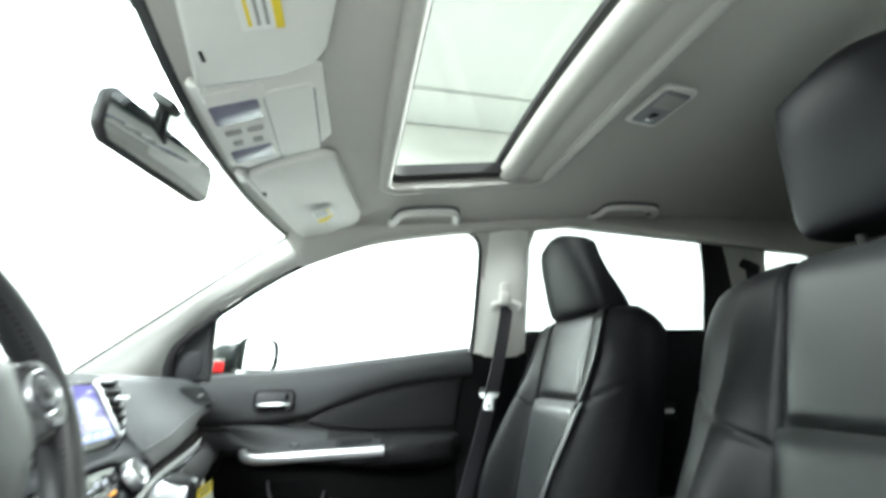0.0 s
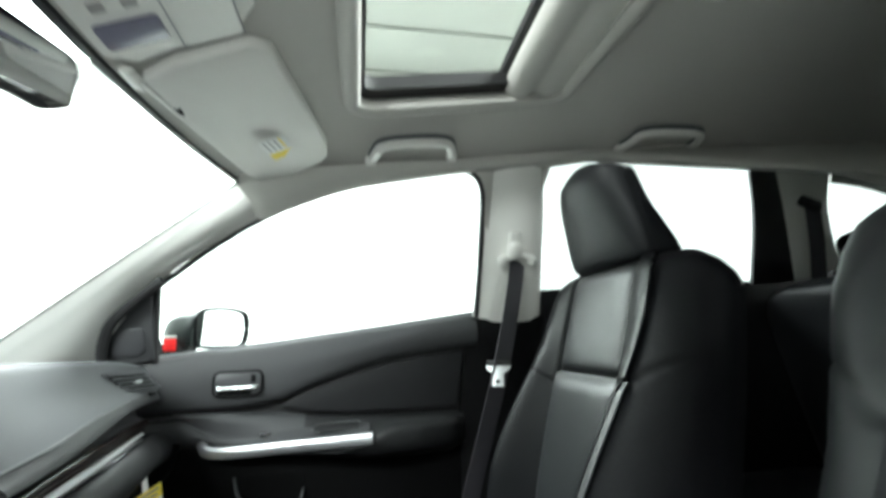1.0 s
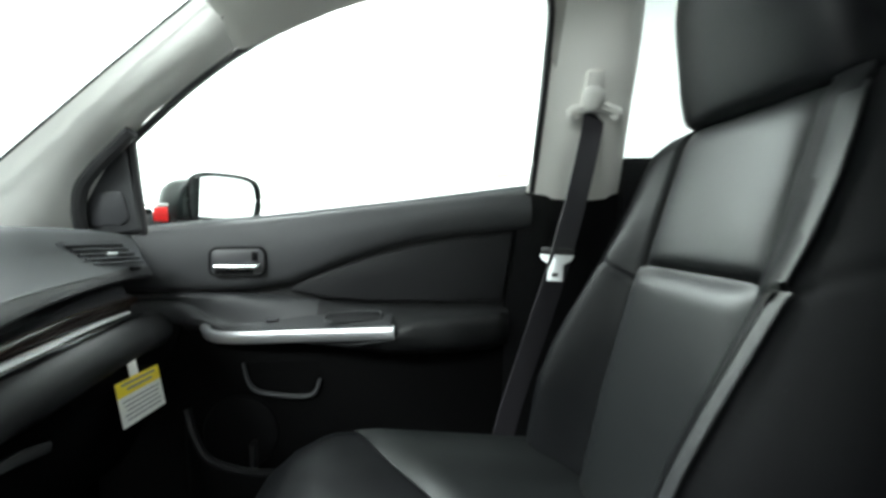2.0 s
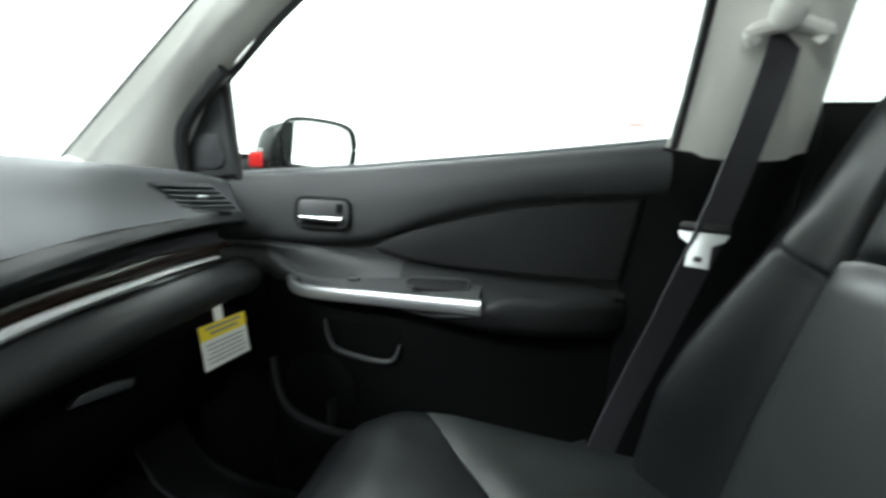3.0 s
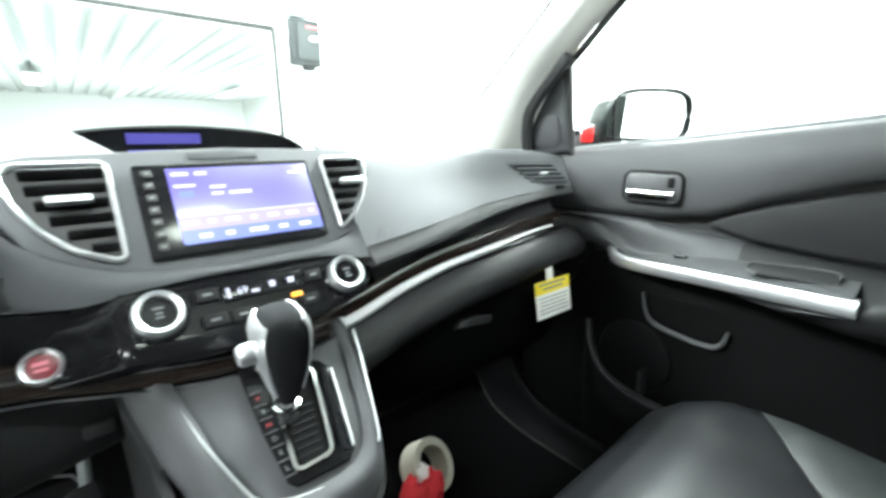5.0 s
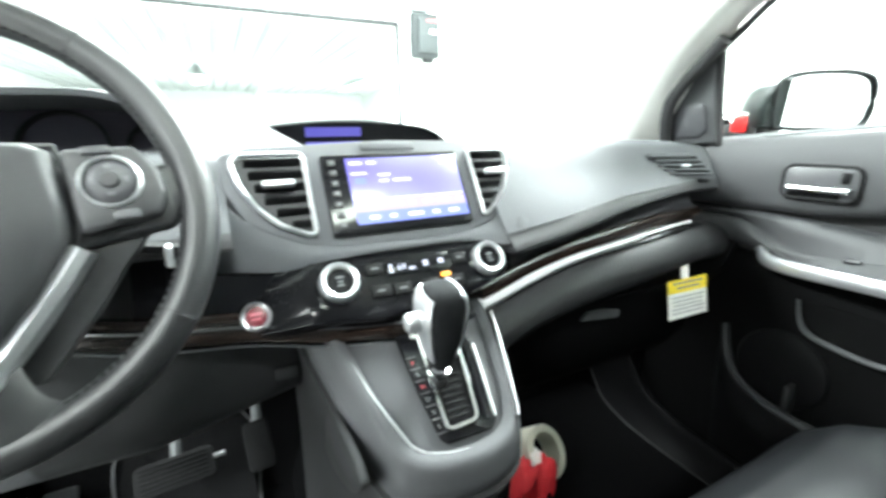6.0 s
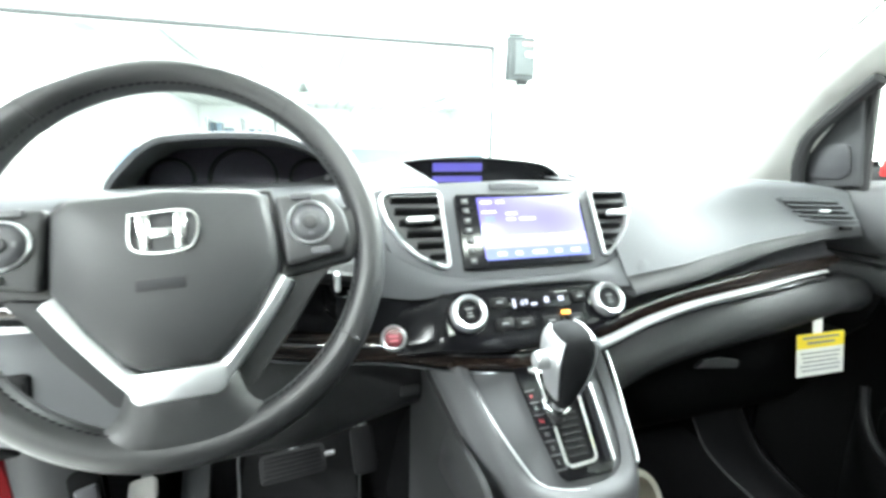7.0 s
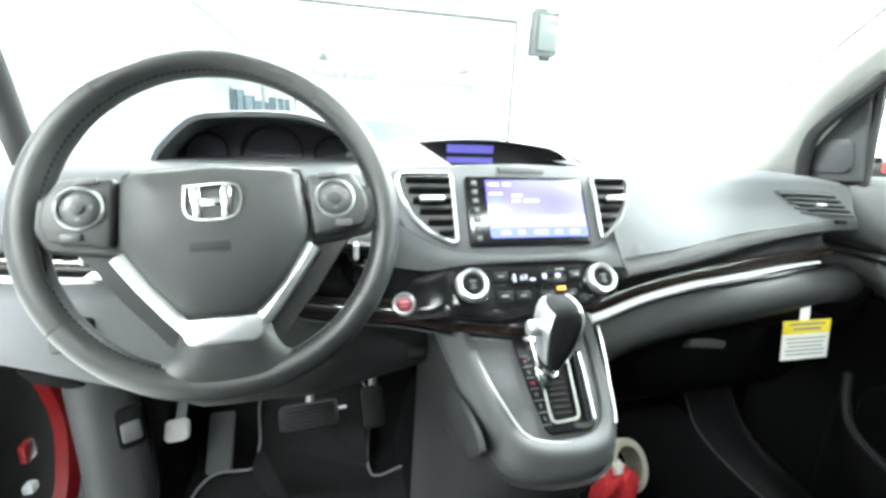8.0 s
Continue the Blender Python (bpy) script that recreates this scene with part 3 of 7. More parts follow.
RAIL_OUT = [(0.578, -0.262, 1.432), (0.582, -0.268, 1.428), (0.560, -0.396, 1.475), (0.548, -0.498, 1.502), (0.536, -0.74, 1.541), (0.526, -0.95, 1.560), (0.505, -1.3, 1.604), (0.509, -1.6, 1.597), (0.535, -2.1, 1.53), (0.56, -2.4, 1.46)]
both("roof_rail_trim", bent(RAIL_OUT, RAIL_IN, 0.010, 40, 5), 0.012, HEAD, "beige-grey cloth roof edge above the doors", "roof trim", angle=70)
# middle pillar, light above and black below
UP_F = [(0.537, -0.802, 1.548), (0.585, -0.795, 1.44), (0.635, -0.788, 1.32), (0.694, -0.776, 1.175)]
UP_R = [(0.530, -0.945, 1.560), (0.575, -0.955, 1.44), (0.630, -0.962, 1.32), (0.694, -0.972, 1.175)]
both("middle_pillar_trim", bent(UP_F, UP_R, 0.030, 9, 9), 0.012, TRIMLIGHT, "light beige-grey plastic trim of the middle pillar", "pillar trim")
LO_F = [(0.700, -0.775, 1.18), (0.712, -0.757, 1.08), (0.712, -0.735, 0.92), (0.70, -0.72, 0.5)]
LO_R = [(0.700, -0.975, 1.18), (0.712, -0.98, 1.08), (0.712, -0.98, 0.92), (0.70, -0.98, 0.5)]
both("middle_pillar_base", bent(LO_F, LO_R, 0.020, 7, 7), 0.012, DARK, "black plastic lower trim of the middle pillar", "pillar trim")
# rear pillar and the dark strip in front of it
C_F = [(0.515, -1.635, 1.60), (0.572, -1.705, 1.45), (0.655, -1.792, 1.256)]
C_R = [(0.515, -1.83, 1.575), (0.57, -1.86, 1.46), (0.645, -1.96, 1.30)]
both("rear_pillar_trim", bent(C_F, C_R, 0.012, 9, 7), 0.012, TRIMLIGHT, "light grey plastic trim of the rear pillar", "pillar trim")
D_F = [(0.512, -1.555, 1.60), (0.578, -1.61, 1.442), (0.655, -1.64, 1.25)]
both("rear_window_post", bent(D_F, C_F, 0.006, 9, 5), 0.012, RUBBER, "black post at the rear edge of the side window", "window frame")
Q_T = [(0.515, -1.83, 1.575), (0.53, -2.0, 1.555), (0.54, -2.15, 1.52), (0.55, -2.4, 1.48)]
Q_R = [(0.54, -1.86, 1.54), (0.545, -2.0, 1.525), (0.55, -2.15, 1.49), (0.56, -2.4, 1.45)]
both("quarter_trim", bent(Q_T, Q_R, 0.004, 9, 4), 0.01, TRIMLIGHT, "light grey trim over the quarter window", "pillar trim")
# rear side walls, boot wall, floor
both("rear_side_lining", [[(0.70, y, 1.24 + 0.02 * (-0.95 - y)), (0.69, y, 1.20), (0.695, y, 0.9), (0.69, y, 0.42)] for y in np.linspace(-0.97, -2.5, 8)], 0.03, DARK, "black plastic lining of the rear door", "door lining")
both("quarter_lining", [[(0.64, y, 1.34), (0.66, y, 1.24), (0.68, y, 1.1)] for y in (-1.93, -2.1, -2.5)], 0.02, DARK, "black lining below the quarter window", "lining")
setting("tail_lining", shell([[(x, -2.5, z) for x in (-0.7, 0, 0.7)] for z in (0.42, 0.8, 1.2, 1.36)], 0.03), DARK, "black lining of the tailgate", "lining")
ob = setting("window_tail", shell([[(x, -2.5, z) for x in (-0.62, 0, 0.62)] for z in (1.35, 1.54)], 0.004), TAILGLASS, "tinted tailgate glass", "window")
ob.visible_shadow = False
setting("tail_window_frame", shell([[(x, -2.5 + (z - 1.55) * -0.2, z) for x in (-0.6, 0, 0.6)] for z in (1.52, 1.60)], 0.02), TRIMLIGHT, "light grey trim over the tailgate glass", "window frame")
bm = join(slab(-0.72, 0.80, -2.5, 0.30, 0.38, 0.405), rbox(1.44, 0.34, 0.03, 0.0, basis((0, 0.40, 0.50), (1, 0, 0), (0, -0.75, 0.66))), slab(-0.72, 0.72, 0.50, 0.53, 0.55, 1.05))
setting("door_sill", rbox(0.10, 1.30, 0.06, 0.02, pose(0.735, -0.45, 0.385)), DARK, "black door sill under the passenger door", "sill")
setting("car_floor", bm, CARPET, "black carpet floor and footwells of the car", "floor")
setting("kick_wall", rbox(0.02, 0.50, 0.70, 0.004, pose(0.705, 0.36, 0.73)), CARPET, "black carpeted footwell side", "wall")
# moulded sill trim that sweeps down from the passenger's kick panel along the door opening
FOOT = spline([(0.700, 0.42, 0.70), (0.700, 0.33, 0.54), (0.688, 0.25, 0.450), (0.670, 0.195, 0.416), (0.648, 0.113, 0.409), (0.637, 0.03, 0.408), (0.634, -0.05, 0.408), (0.634, -0.20, 0.408), (0.634, -0.50, 0.408)], 36)
RIDGE = spline([(0.680, 0.32, 0.90), (0.672, 0.215, 0.74), (0.665, 0.150, 0.62), (0.660, 0.108, 0.556), (0.660, 0.061, 0.505), (0.660, -0.008, 0.478), (0.660, -0.085, 0.470), (0.660, -0.20, 0.462), (0.660, -0.50, 0.460)], 36)
rows = []
for a, b in zip(FOOT, RIDGE):
    a, b = Vector(a), Vector(b)
    rows.append([tuple(p) for p in spline([tuple(a), tuple(a.lerp(b, 0.55) + Vector((0.004, 0, -0.004))), tuple(b), tuple(b + Vector((0.014, 0, 0.002))), tuple(b + Vector((0.034, 0, -0.018)))], 13)])
setting("sill_trim", shell(rows, 0.004), DARK, "black moulded sill trim in the passenger footwell", "sill")
setting("carpet_edge", tube([tuple(Vector(p) + Vector((-0.004, 0, 0.002))) for p in FOOT], 0.0028, 6), RUBBER, "dark bound edge of the footwell carpet", "trim")
setting("tunnel", grid([[(x, y, z) for x, z in ((-0.15, 0.40), (-0.10, 0.50), (-0.06, 0.54), (0.06, 0.54), (0.10, 0.50), (0.15, 0.40))] for y in (-2.4, -1.0, -0.3, 0.5)]), CARPET, "black carpeted floor tunnel", "floor")


# ---- dashboard ----
dash = thing("dashboard", "dark grey grained dashboard with a stitched edge and wood trim", "dashboard", at=(0, 0.1, 0.9))
# upper pad: for each station x, points (y, z) from the windshield round the face to the under-lip
PAD = {
    0.135: [(0.54, 1.070), (0.30, 1.112), (0.10, 1.119), (0.030, 1.115), (0.000, 1.094), (-0.040, 1.047), (-0.080, 0.998), (-0.098, 0.984), (-0.098, 0.976), (-0.06, 0.972)],
    0.22: [(0.53, 1.070), (0.30, 1.112), (0.10, 1.119), (0.034, 1.116), (0.004, 1.098), (-0.042, 1.052), (-0.088, 1.012), (-0.103, 0.999), (-0.103, 0.990), (-0.06, 0.986)],
    0.35: [(0.50, 1.070), (0.28, 1.110), (0.09, 1.118), (0.034, 1.114), (0.006, 1.097), (-0.032, 1.060), (-0.074, 1.030), (-0.088, 1.019), (-0.088, 1.010), (-0.05, 1.005)],
    0.50: [(0.45, 1.072), (0.26, 1.106), (0.085, 1.115), (0.030, 1.110), (0.006, 1.093), (-0.024, 1.058), (-0.048, 1.035), (-0.056, 1.026), (-0.056, 1.018), (-0.02, 1.012)],
    0.63: [(0.38, 1.075), (0.22, 1.102), (0.08, 1.109), (0.022, 1.104), (0.000, 1.086), (-0.020, 1.056), (-0.034, 1.040), (-0.040, 1.030), (-0.040, 1.020), (-0.01, 1.012)],
    0.70: [(0.33, 1.075), (0.20, 1.094), (0.07, 1.100), (0.018, 1.095), (-0.001, 1.075), (-0.014, 1.050), (-0.022, 1.034), (-0.026, 1.024), (-0.026, 1.014), (0.0, 1.008)],
}


def smooth_interp(x, xs, ys):
    """Cubic Hermite value at x through the points (xs, ys)."""
    d = np.gradient(np.array(ys, float), np.array(xs, float))
    i = int(min(max(np.searchsorted(xs, x) - 1, 0), len(xs) - 2))
    h = xs[i + 1] - xs[i]
    u = min(1.0, max(0.0, (x - xs[i]) / h))
    return float(ys[i] * (1 + 2 * u) * (1 - u) ** 2 + ys[i + 1] * u * u * (3 - 2 * u) + h * (d[i] * u * (1 - u) ** 2 - d[i + 1] * u * u * (1 - u)))


def pad_rows(side, stations, n=15):
    keys = sorted(PAD)
    rows = []
    for x0 in stations:
        prof = []
        x = x0 if side > 0 else max(0.46, x0)
        for i in range(10):
            prof.append((smooth_interp(x, keys, [PAD[k][i][0] for k in keys]), smooth_interp(x, keys, [PAD[k][i][1] for k in keys])))
        rows.append([(side * x0, y, z) for y, z in spline(prof, 37)])
    return rows


for side, nm in ((1, "pad"), (-1, "driver_pad")):
    full = pad_rows(side, np.linspace(0.135 if side > 0 else 0.20, 0.70, 24))
    part(nm, shell([r[:25] for r in full], 0.002), DASH, dash, "grained grey upper pad")
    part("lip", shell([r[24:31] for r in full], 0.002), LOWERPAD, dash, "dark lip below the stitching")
    # Return edge is darkened for the shade under the pad.
    part("under_lip", shell([[(p[0], p[1] + 0.001, p[2]) for p in r[30:]] for r in full], 0.006), CLOTH, dash, "return edge darkened for shade under the pad")
part("centre_top", shell([[(x, y, z) for x in np.linspace(-0.137, 0.137, 9)] for y, z in ((0.54, 1.070), (0.30, 1.106), (0.18, 1.094), (0.13, 1.094), (0.06, 1.100), (0.03, 1.108), (0.01, 1.09))], 0.01), DASH, dash)
for s in (1,):
    st = []
    keys = sorted(PAD)
    for x in np.linspace(0.14, 0.505, 24):
        y = float(np.interp(x, keys, [PAD[k][6][0] for k in keys]))
        z = float(np.interp(x, keys, [PAD[k][6][1] for k in keys]))
        st.append((s * x, y - 0.0015, z + 0.001))
    part("stitching", tube(st, 0.0010, 6), BUTTON, dash, "dark grey stitching")
part("defroster", rbox(0.55, 0.022, 0.004, 0.0015, basis((0.12, 0.38, 1.101), (1, 0, 0), (0, 0.1, 1))), DARK, dash, "black defroster slot")

TRIM = [(-0.66, -0.020, 0.998), (-0.52, -0.034, 0.990), (-0.42, -0.044, 0.972), (-0.32, -0.055, 0.948), (-0.25, -0.060, 0.938), (-0.19, -0.066, 0.932), (-0.10, -0.083, 0.917), (0.0, -0.090, 0.911), (0.10, -0.080, 0.921), (0.186, -0.066, 0.938), (0.27, -0.066, 0.956), (0.36, -0.072, 0.970), (0.46, -0.064, 0.977), (0.55, -0.046, 0.976), (0.635, -0.026, 0.972)]
line = spline(TRIM, 61)
# black gloss band above the trim
rows = []
for p in line:
    x, y, z = p
    ax = abs(x)
    keys = sorted(PAD)
    ax = ax if x > 0 else max(ax, 0.46) if ax > 0.26 else ax
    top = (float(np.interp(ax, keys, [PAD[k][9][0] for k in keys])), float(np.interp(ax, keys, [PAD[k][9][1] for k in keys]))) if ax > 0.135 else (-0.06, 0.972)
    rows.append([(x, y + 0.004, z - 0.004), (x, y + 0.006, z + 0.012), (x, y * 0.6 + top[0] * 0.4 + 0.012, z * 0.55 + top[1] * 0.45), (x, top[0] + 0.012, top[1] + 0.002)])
part("driver_band", shell([r for r in rows if r[0][0] < -0.29], 0.006), LOWERPAD, dash, "dark grey band")
part("gloss_band", shell([r for r in rows if -0.32 < r[0][0] < 0.16], 0.006), GLOSS, dash, "piano black recessed band")
# Darker band paints the shade in the recess below the pad.
part("shadow_band", shell([r for r in rows if r[0][0] > 0.135], 0.006), CLOTH, dash, "recessed band darkened for shade")
wide = [p for p in line]
part("wood_strip", sweep([tuple(p) for p in wide], [(-0.006, 0.0015), (0.003, 0.001), (0.003, 0.006), (0.0, 0.011), (-0.006, 0.012)]), WOOD, dash, "dark glossy wood-print strip")
run = [p for p in wide if 0.08 < p[0] < 0.60]
part("chrome_strip", sweep([(p[0], p[1] - 0.001, p[2] - 0.0125) for p in run], [(-0.006, -0.005), (0.007, -0.005), (0.008, -0.003), (0.0065, 0.0025), (-0.006, 0.004)], scale=[1.0 - 0.62 * max(0.0, (p[0] - 0.20) / 0.40) for p in run]), SILVER, dash, "bright silver strip")
part("wood_strip", sweep([(p[0], p[1] - 0.0005, p[2] - 0.003) for p in run], [(-0.006, -0.004), (0.003, -0.004), (0.0035, 0.001), (0.002, 0.008), (-0.006, 0.010)]), WOOD, dash, "dark glossy wood-print strip")
part("chrome_strip", sweep([(p[0], p[1] - 0.001, p[2] - 0.010) for p in wide if p[0] < -0.50], [(-0.006, -0.006), (0.008, -0.006), (0.009, -0.005), (0.006, -0.003), (-0.006, -0.002)]), SILVER, dash, "bright silver strip")
part("wood_strip", sweep([(p[0], p[1] - 0.001, p[2] - 0.010) for p in wide if -0.43 < p[0] < 0.09], [(-0.004, -0.007), (0.006, -0.007), (0.007, 0.0), (0.006, 0.009), (-0.004, 0.010)]), WOOD, dash, "dark glossy wood-print strip")
part("fine_chrome", sweep([(p[0], p[1] - 0.002, p[2] + 0.001) for p in wide if -0.43 < p[0] < 0.09], [(-0.004, -0.001), (0.008, -0.001), (0.008, 0.0015), (-0.004, 0.0015)]), CHROME, dash, "thin chrome line")
part("fine_chrome", sweep([(p[0], p[1] + 0.0, p[2] - 0.0205) for p in wide], [(-0.004, -0.0015), (0.010, -0.0015), (0.010, 0.001), (-0.004, 0.001)]), CHROME, dash, "thin chrome line")


def lower_rows(side, x0, x1, n):
    rows = []
    for x in np.linspace(x0, x1, n):
        y, z = [float(np.interp(x, [p[0] for p in line], [p[k] for p in line])) for k in (1, 2)]
        rows.append([(x, y + dy, z + dz) for dy, dz in spline([(0.02, -0.024), (-0.004, -0.026), (-0.022, -0.034), (-0.036, -0.050), (-0.036, -0.070), (-0.018, -0.092), (0.02, -0.108), (0.07, -0.112)], 17)])
    return rows


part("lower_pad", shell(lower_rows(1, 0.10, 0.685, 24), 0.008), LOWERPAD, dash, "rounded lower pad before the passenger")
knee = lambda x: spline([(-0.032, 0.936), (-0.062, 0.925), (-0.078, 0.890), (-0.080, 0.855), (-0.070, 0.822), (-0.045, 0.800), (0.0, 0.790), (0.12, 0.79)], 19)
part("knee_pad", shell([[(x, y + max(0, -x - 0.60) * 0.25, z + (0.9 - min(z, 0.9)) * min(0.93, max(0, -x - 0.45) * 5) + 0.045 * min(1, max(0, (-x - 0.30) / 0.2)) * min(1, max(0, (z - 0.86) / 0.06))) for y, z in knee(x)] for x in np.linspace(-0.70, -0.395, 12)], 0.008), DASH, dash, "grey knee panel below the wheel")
# Same plastic as the knee pad, darkened as if in shade.
part("centre_lower", shell([[(x, y + max(0, x + 0.302) * 0.35 * min(1, (0.936 - z) / 0.03), z + 0.045 * min(1, max(0, (-x - 0.30) / 0.2)) * min(1, max(0, (z - 0.86) / 0.06))) for y, z in knee(x)] for x in np.linspace(-0.397, -0.105, 13)], 0.008), LOWERPAD, dash, "lower dash panel darkened for shade by the console")
part("switch_block", rbox(0.046, 0.012, 0.040, 0.005, pose(-0.568, -0.074, 0.930, -10)), DARK, dash, "black switch block")
for kx in (-0.578, -0.558):
    part("switch_key", rbox(0.016, 0.006, 0.028, 0.002, pose(kx, -0.083, 0.930, -10)), POD, dash, "grey push switch")
part("green_lamp", rbox(0.012, 0.004, 0.009, 0.002, pose(-0.584, -0.078, 0.970, -10)), GREENGLOW, dash, "lit green lamp")
# Black patches on the panel stand for the dark inside of openings.
part("knee_hollow", blob(0.017, 0.006, 0.012, 0.8, pose(-0.532, -0.079, 0.898, -20, 25), 10), HOLE_BLACK, dash, "black patch for the shade in a hollow")
part("lower_slot", prism(round_poly([(-0.034, 0.016), (0.0, 0.006), (0.034, -0.012), (0.016, -0.014), (-0.020, -0.002)], 0.006, 3), 0.006, basis((-0.600, -0.066, 0.874), (1, 0, 0), (0, -1, 0.1)), 0.001), HOLE_BLACK, dash, "black patch for the shade in a slot")
part("fuse_flap", rbox(0.026, 0.004, 0.018, 0.003, pose(-0.160, -0.034, 0.847, 12)), POD, dash, "small grey flap")
part("screw_cap", lathe([(0.001, 0.004), (0.007, 0.004), (0.008, 0.0), (0.001, 0.0)], basis((-0.690, -0.052, 0.872), (1, 0, 0), (-0.3, -0.95, 0)), 14), HOLE_BLACK, dash, "dark round opening")
part("end_cap", prism([(-0.06, 0.86), (-0.08, 0.93), (-0.035, 1.03), (0.02, 1.085), (0.2, 1.09), (0.3, 1.07), (0.3, 0.62), (0.1, 0.66)], 0.02, Matrix(((0, 0, 1, 0.69), (1, 0, 0, 0), (0, 1, 0, 0), (0, 0, 0, 1))), 0.006), DARK, dash, "black end cap")
part("end_cap", prism([(-0.045, 0.90), (-0.06, 0.94), (-0.03, 1.03), (0.02, 1.085), (0.2, 1.09), (0.3, 1.07), (0.3, 0.90), (0.1, 0.895), (0.0, 0.895)], 0.02, Matrix(((0, 0, 1, -0.71), (1, 0, 0, 0), (0, 1, 0, 0), (0, 0, 0, 1))), 0.006), DASH, dash, "grey end cap")

# glove box
glove = thing("glove_box", "black plastic glove box with a small latch", "glove box", at=(0.39, 0.0, 0.75))
# Near-lightless black on the lid keeps the footwell's shade in its colour.
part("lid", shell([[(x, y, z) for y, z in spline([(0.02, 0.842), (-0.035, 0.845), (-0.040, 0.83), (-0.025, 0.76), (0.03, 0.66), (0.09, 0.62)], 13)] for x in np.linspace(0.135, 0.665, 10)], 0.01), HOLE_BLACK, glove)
part("latch", prism([(-0.046, -0.007), (0.040, -0.009), (0.046, 0.004), (0.010, 0.009), (-0.030, 0.007)], 0.012, basis((0.362, -0.040, 0.818), (1, 0, -0.10), (0, -0.95, 0.3)), 0.003), POD, glove, "grey pull latch")

# side outlets at both ends, flush in the pad
for s in (1, -1):
    vent = thing("side_vent", "slatted side air outlet at the dashboard's end", "air vent", "side air vents", at=(s * 0.575, -0.01, 1.065))
    mm = basis((s * 0.562, -0.022, 1.0665), (0.968, -0.25 * s, -0.011 * s), (-0.24 * s, -0.94, 0.24))
    skew = lambda u, v: s * (u - 1.10 * v)
    out = round_poly([(skew(-0.051, 0.021), 0.021), (skew(0.051, 0.021), 0.021), (skew(0.051, -0.021), -0.021), (skew(-0.051, -0.021), -0.021)], 0.006)
    part("recess", prism(out, 0.004, at(mm, 0, 0, -0.001)), HOLE_BLACK, vent, "black recess", smooth=False)
    part("frame", sweep([tuple(mm @ Vector((x, y, 0.002))) for x, y in out], [(-0.002, -0.006), (0.002, -0.006), (0.002, 0.002), (-0.002, 0.002)], up=tuple(mm.to_3x3() @ Vector((0, 0, 1))), closed=True), DASH, vent, "grey frame", angle=60)
    for k in range(5):
        yy = 0.0165 - 0.0083 * k
        part("slat", rbox(0.098, 0.0042, 0.006, 0.0012, at(mm, skew(0, yy), yy, 0.0078) @ pose(0, 0, 0, -14)), DASH, vent)
    part("tab", rbox(0.020, 0.0045, 0.008, 0.0015, at(mm, skew(0.006, -0.0005), -0.0005, 0.007)), SATIN, vent, "bright thumb tab")
    part("wheel_knob", rbox(0.020, 0.007, 0.006, 0.002, at(mm, skew(0.018, -0.029), -0.029, 0.003)), DARK, vent)

# centre fascia
FAS = basis((0, -0.030, 1.060), (1, 0, 0), (0, -0.86, 0.51))
fascia = thing("centre_fascia", "grey centre panel with two round-cornered air vents", "fascia panel", at=(0, -0.03, 1.06))
ol = [(-0.203, 0.064), (-0.17, 0.073), (0, 0.079), (0.16, 0.074), (0.189, 0.063), (0.187, 0.025), (0.168, -0.015), (0.140, -0.047), (0.09, -0.064), (0, -0.067), (-0.09, -0.063), (-0.138, -0.052), (-0.182, -0.024), (-0.203, 0.02)]
part("panel", prism(ol, 0.05, at(FAS, 0, 0, -0.053), 0.006), DASH, fascia)
for s in (1, -1):
    vent = thing("centre_vent", "centre air vent with black slats and a silver frame", "air vent", "centre air vents", at=tuple(FAS @ Vector((s * 0.155, 0.02, 0))))
    k1 = 1.0 if s > 0 else 1.07
    vo = [(0.113, 0.056), (0.170 * k1, 0.056), (0.178 * k1, 0.048), (0.172 * k1, 0.020), (0.158 * k1, -0.008), (0.138 * k1, -0.030), (0.119, -0.044), (0.113, -0.042)]
    vo = [(s * x, y) for x, y in vo]
    part("recess", prism(vo, 0.003, at(FAS, 0, 0, -0.002), 0.0), RUBBER, vent, "black recess", smooth=False)
    fr = [tuple(FAS @ Vector((x, y, 0.004))) for x, y in round_poly(vo, 0.008, 4)]
    part("frame", sweep(fr, [(-0.001, -0.004), (0.0036, -0.004), (0.0036, 0.001), (0.0018, 0.0028), (-0.001, 0.001)], up=tuple(FAS.to_3x3() @ Vector((0, 0, 1))), closed=True), SATIN, vent, "satin silver frame", angle=50)
    for k in range(6):
        yy = 0.046 - k * 0.0155
        right = float(np.interp(-yy, [-0.06, -0.052, -0.02, 0.01, 0.034, 0.048], [0.172, 0.174, 0.168, 0.153, 0.132, 0.114])) * k1 - 0.007
        left = 0.116
        if right - left > 0.01:
            part("slat", rbox(right - left, 0.004, 0.012, 0.0012, at(FAS, s * (left + right) / 2, yy, 0.006) @ pose(0, 0, 0, -25)), DARK, vent)
    part("tab", rbox(0.034, 0.007, 0.010, 0.002, at(FAS, s * 0.145, 0.0150, 0.014)), SATIN, vent, "silver thumb tab")
part("slot_cover", rbox(0.075, 0.010, 0.003, 0.001, at(FAS, 0.0, 0.0665, -0.002)), DASH, fascia)

UPPER = [(-0.200, 0.00), (-0.182, -0.022), (-0.138, -0.049), (-0.09, -0.060), (0, -0.064), (0.09, -0.061), (0.140, -0.044), (0.172, -0.010), (0.205, 0.010)]
BELOW = [(-0.235, -0.022, 0.985), (-0.200, -0.038, 0.985), (-0.150, -0.060, 0.985), (-0.10, -0.066, 0.993), (0.0, -0.068, 0.994), (0.085, -0.068, 0.993), (0.125, -0.080, 0.986), (0.165, -0.093, 0.990), (0.215, -0.086, 0.998)]
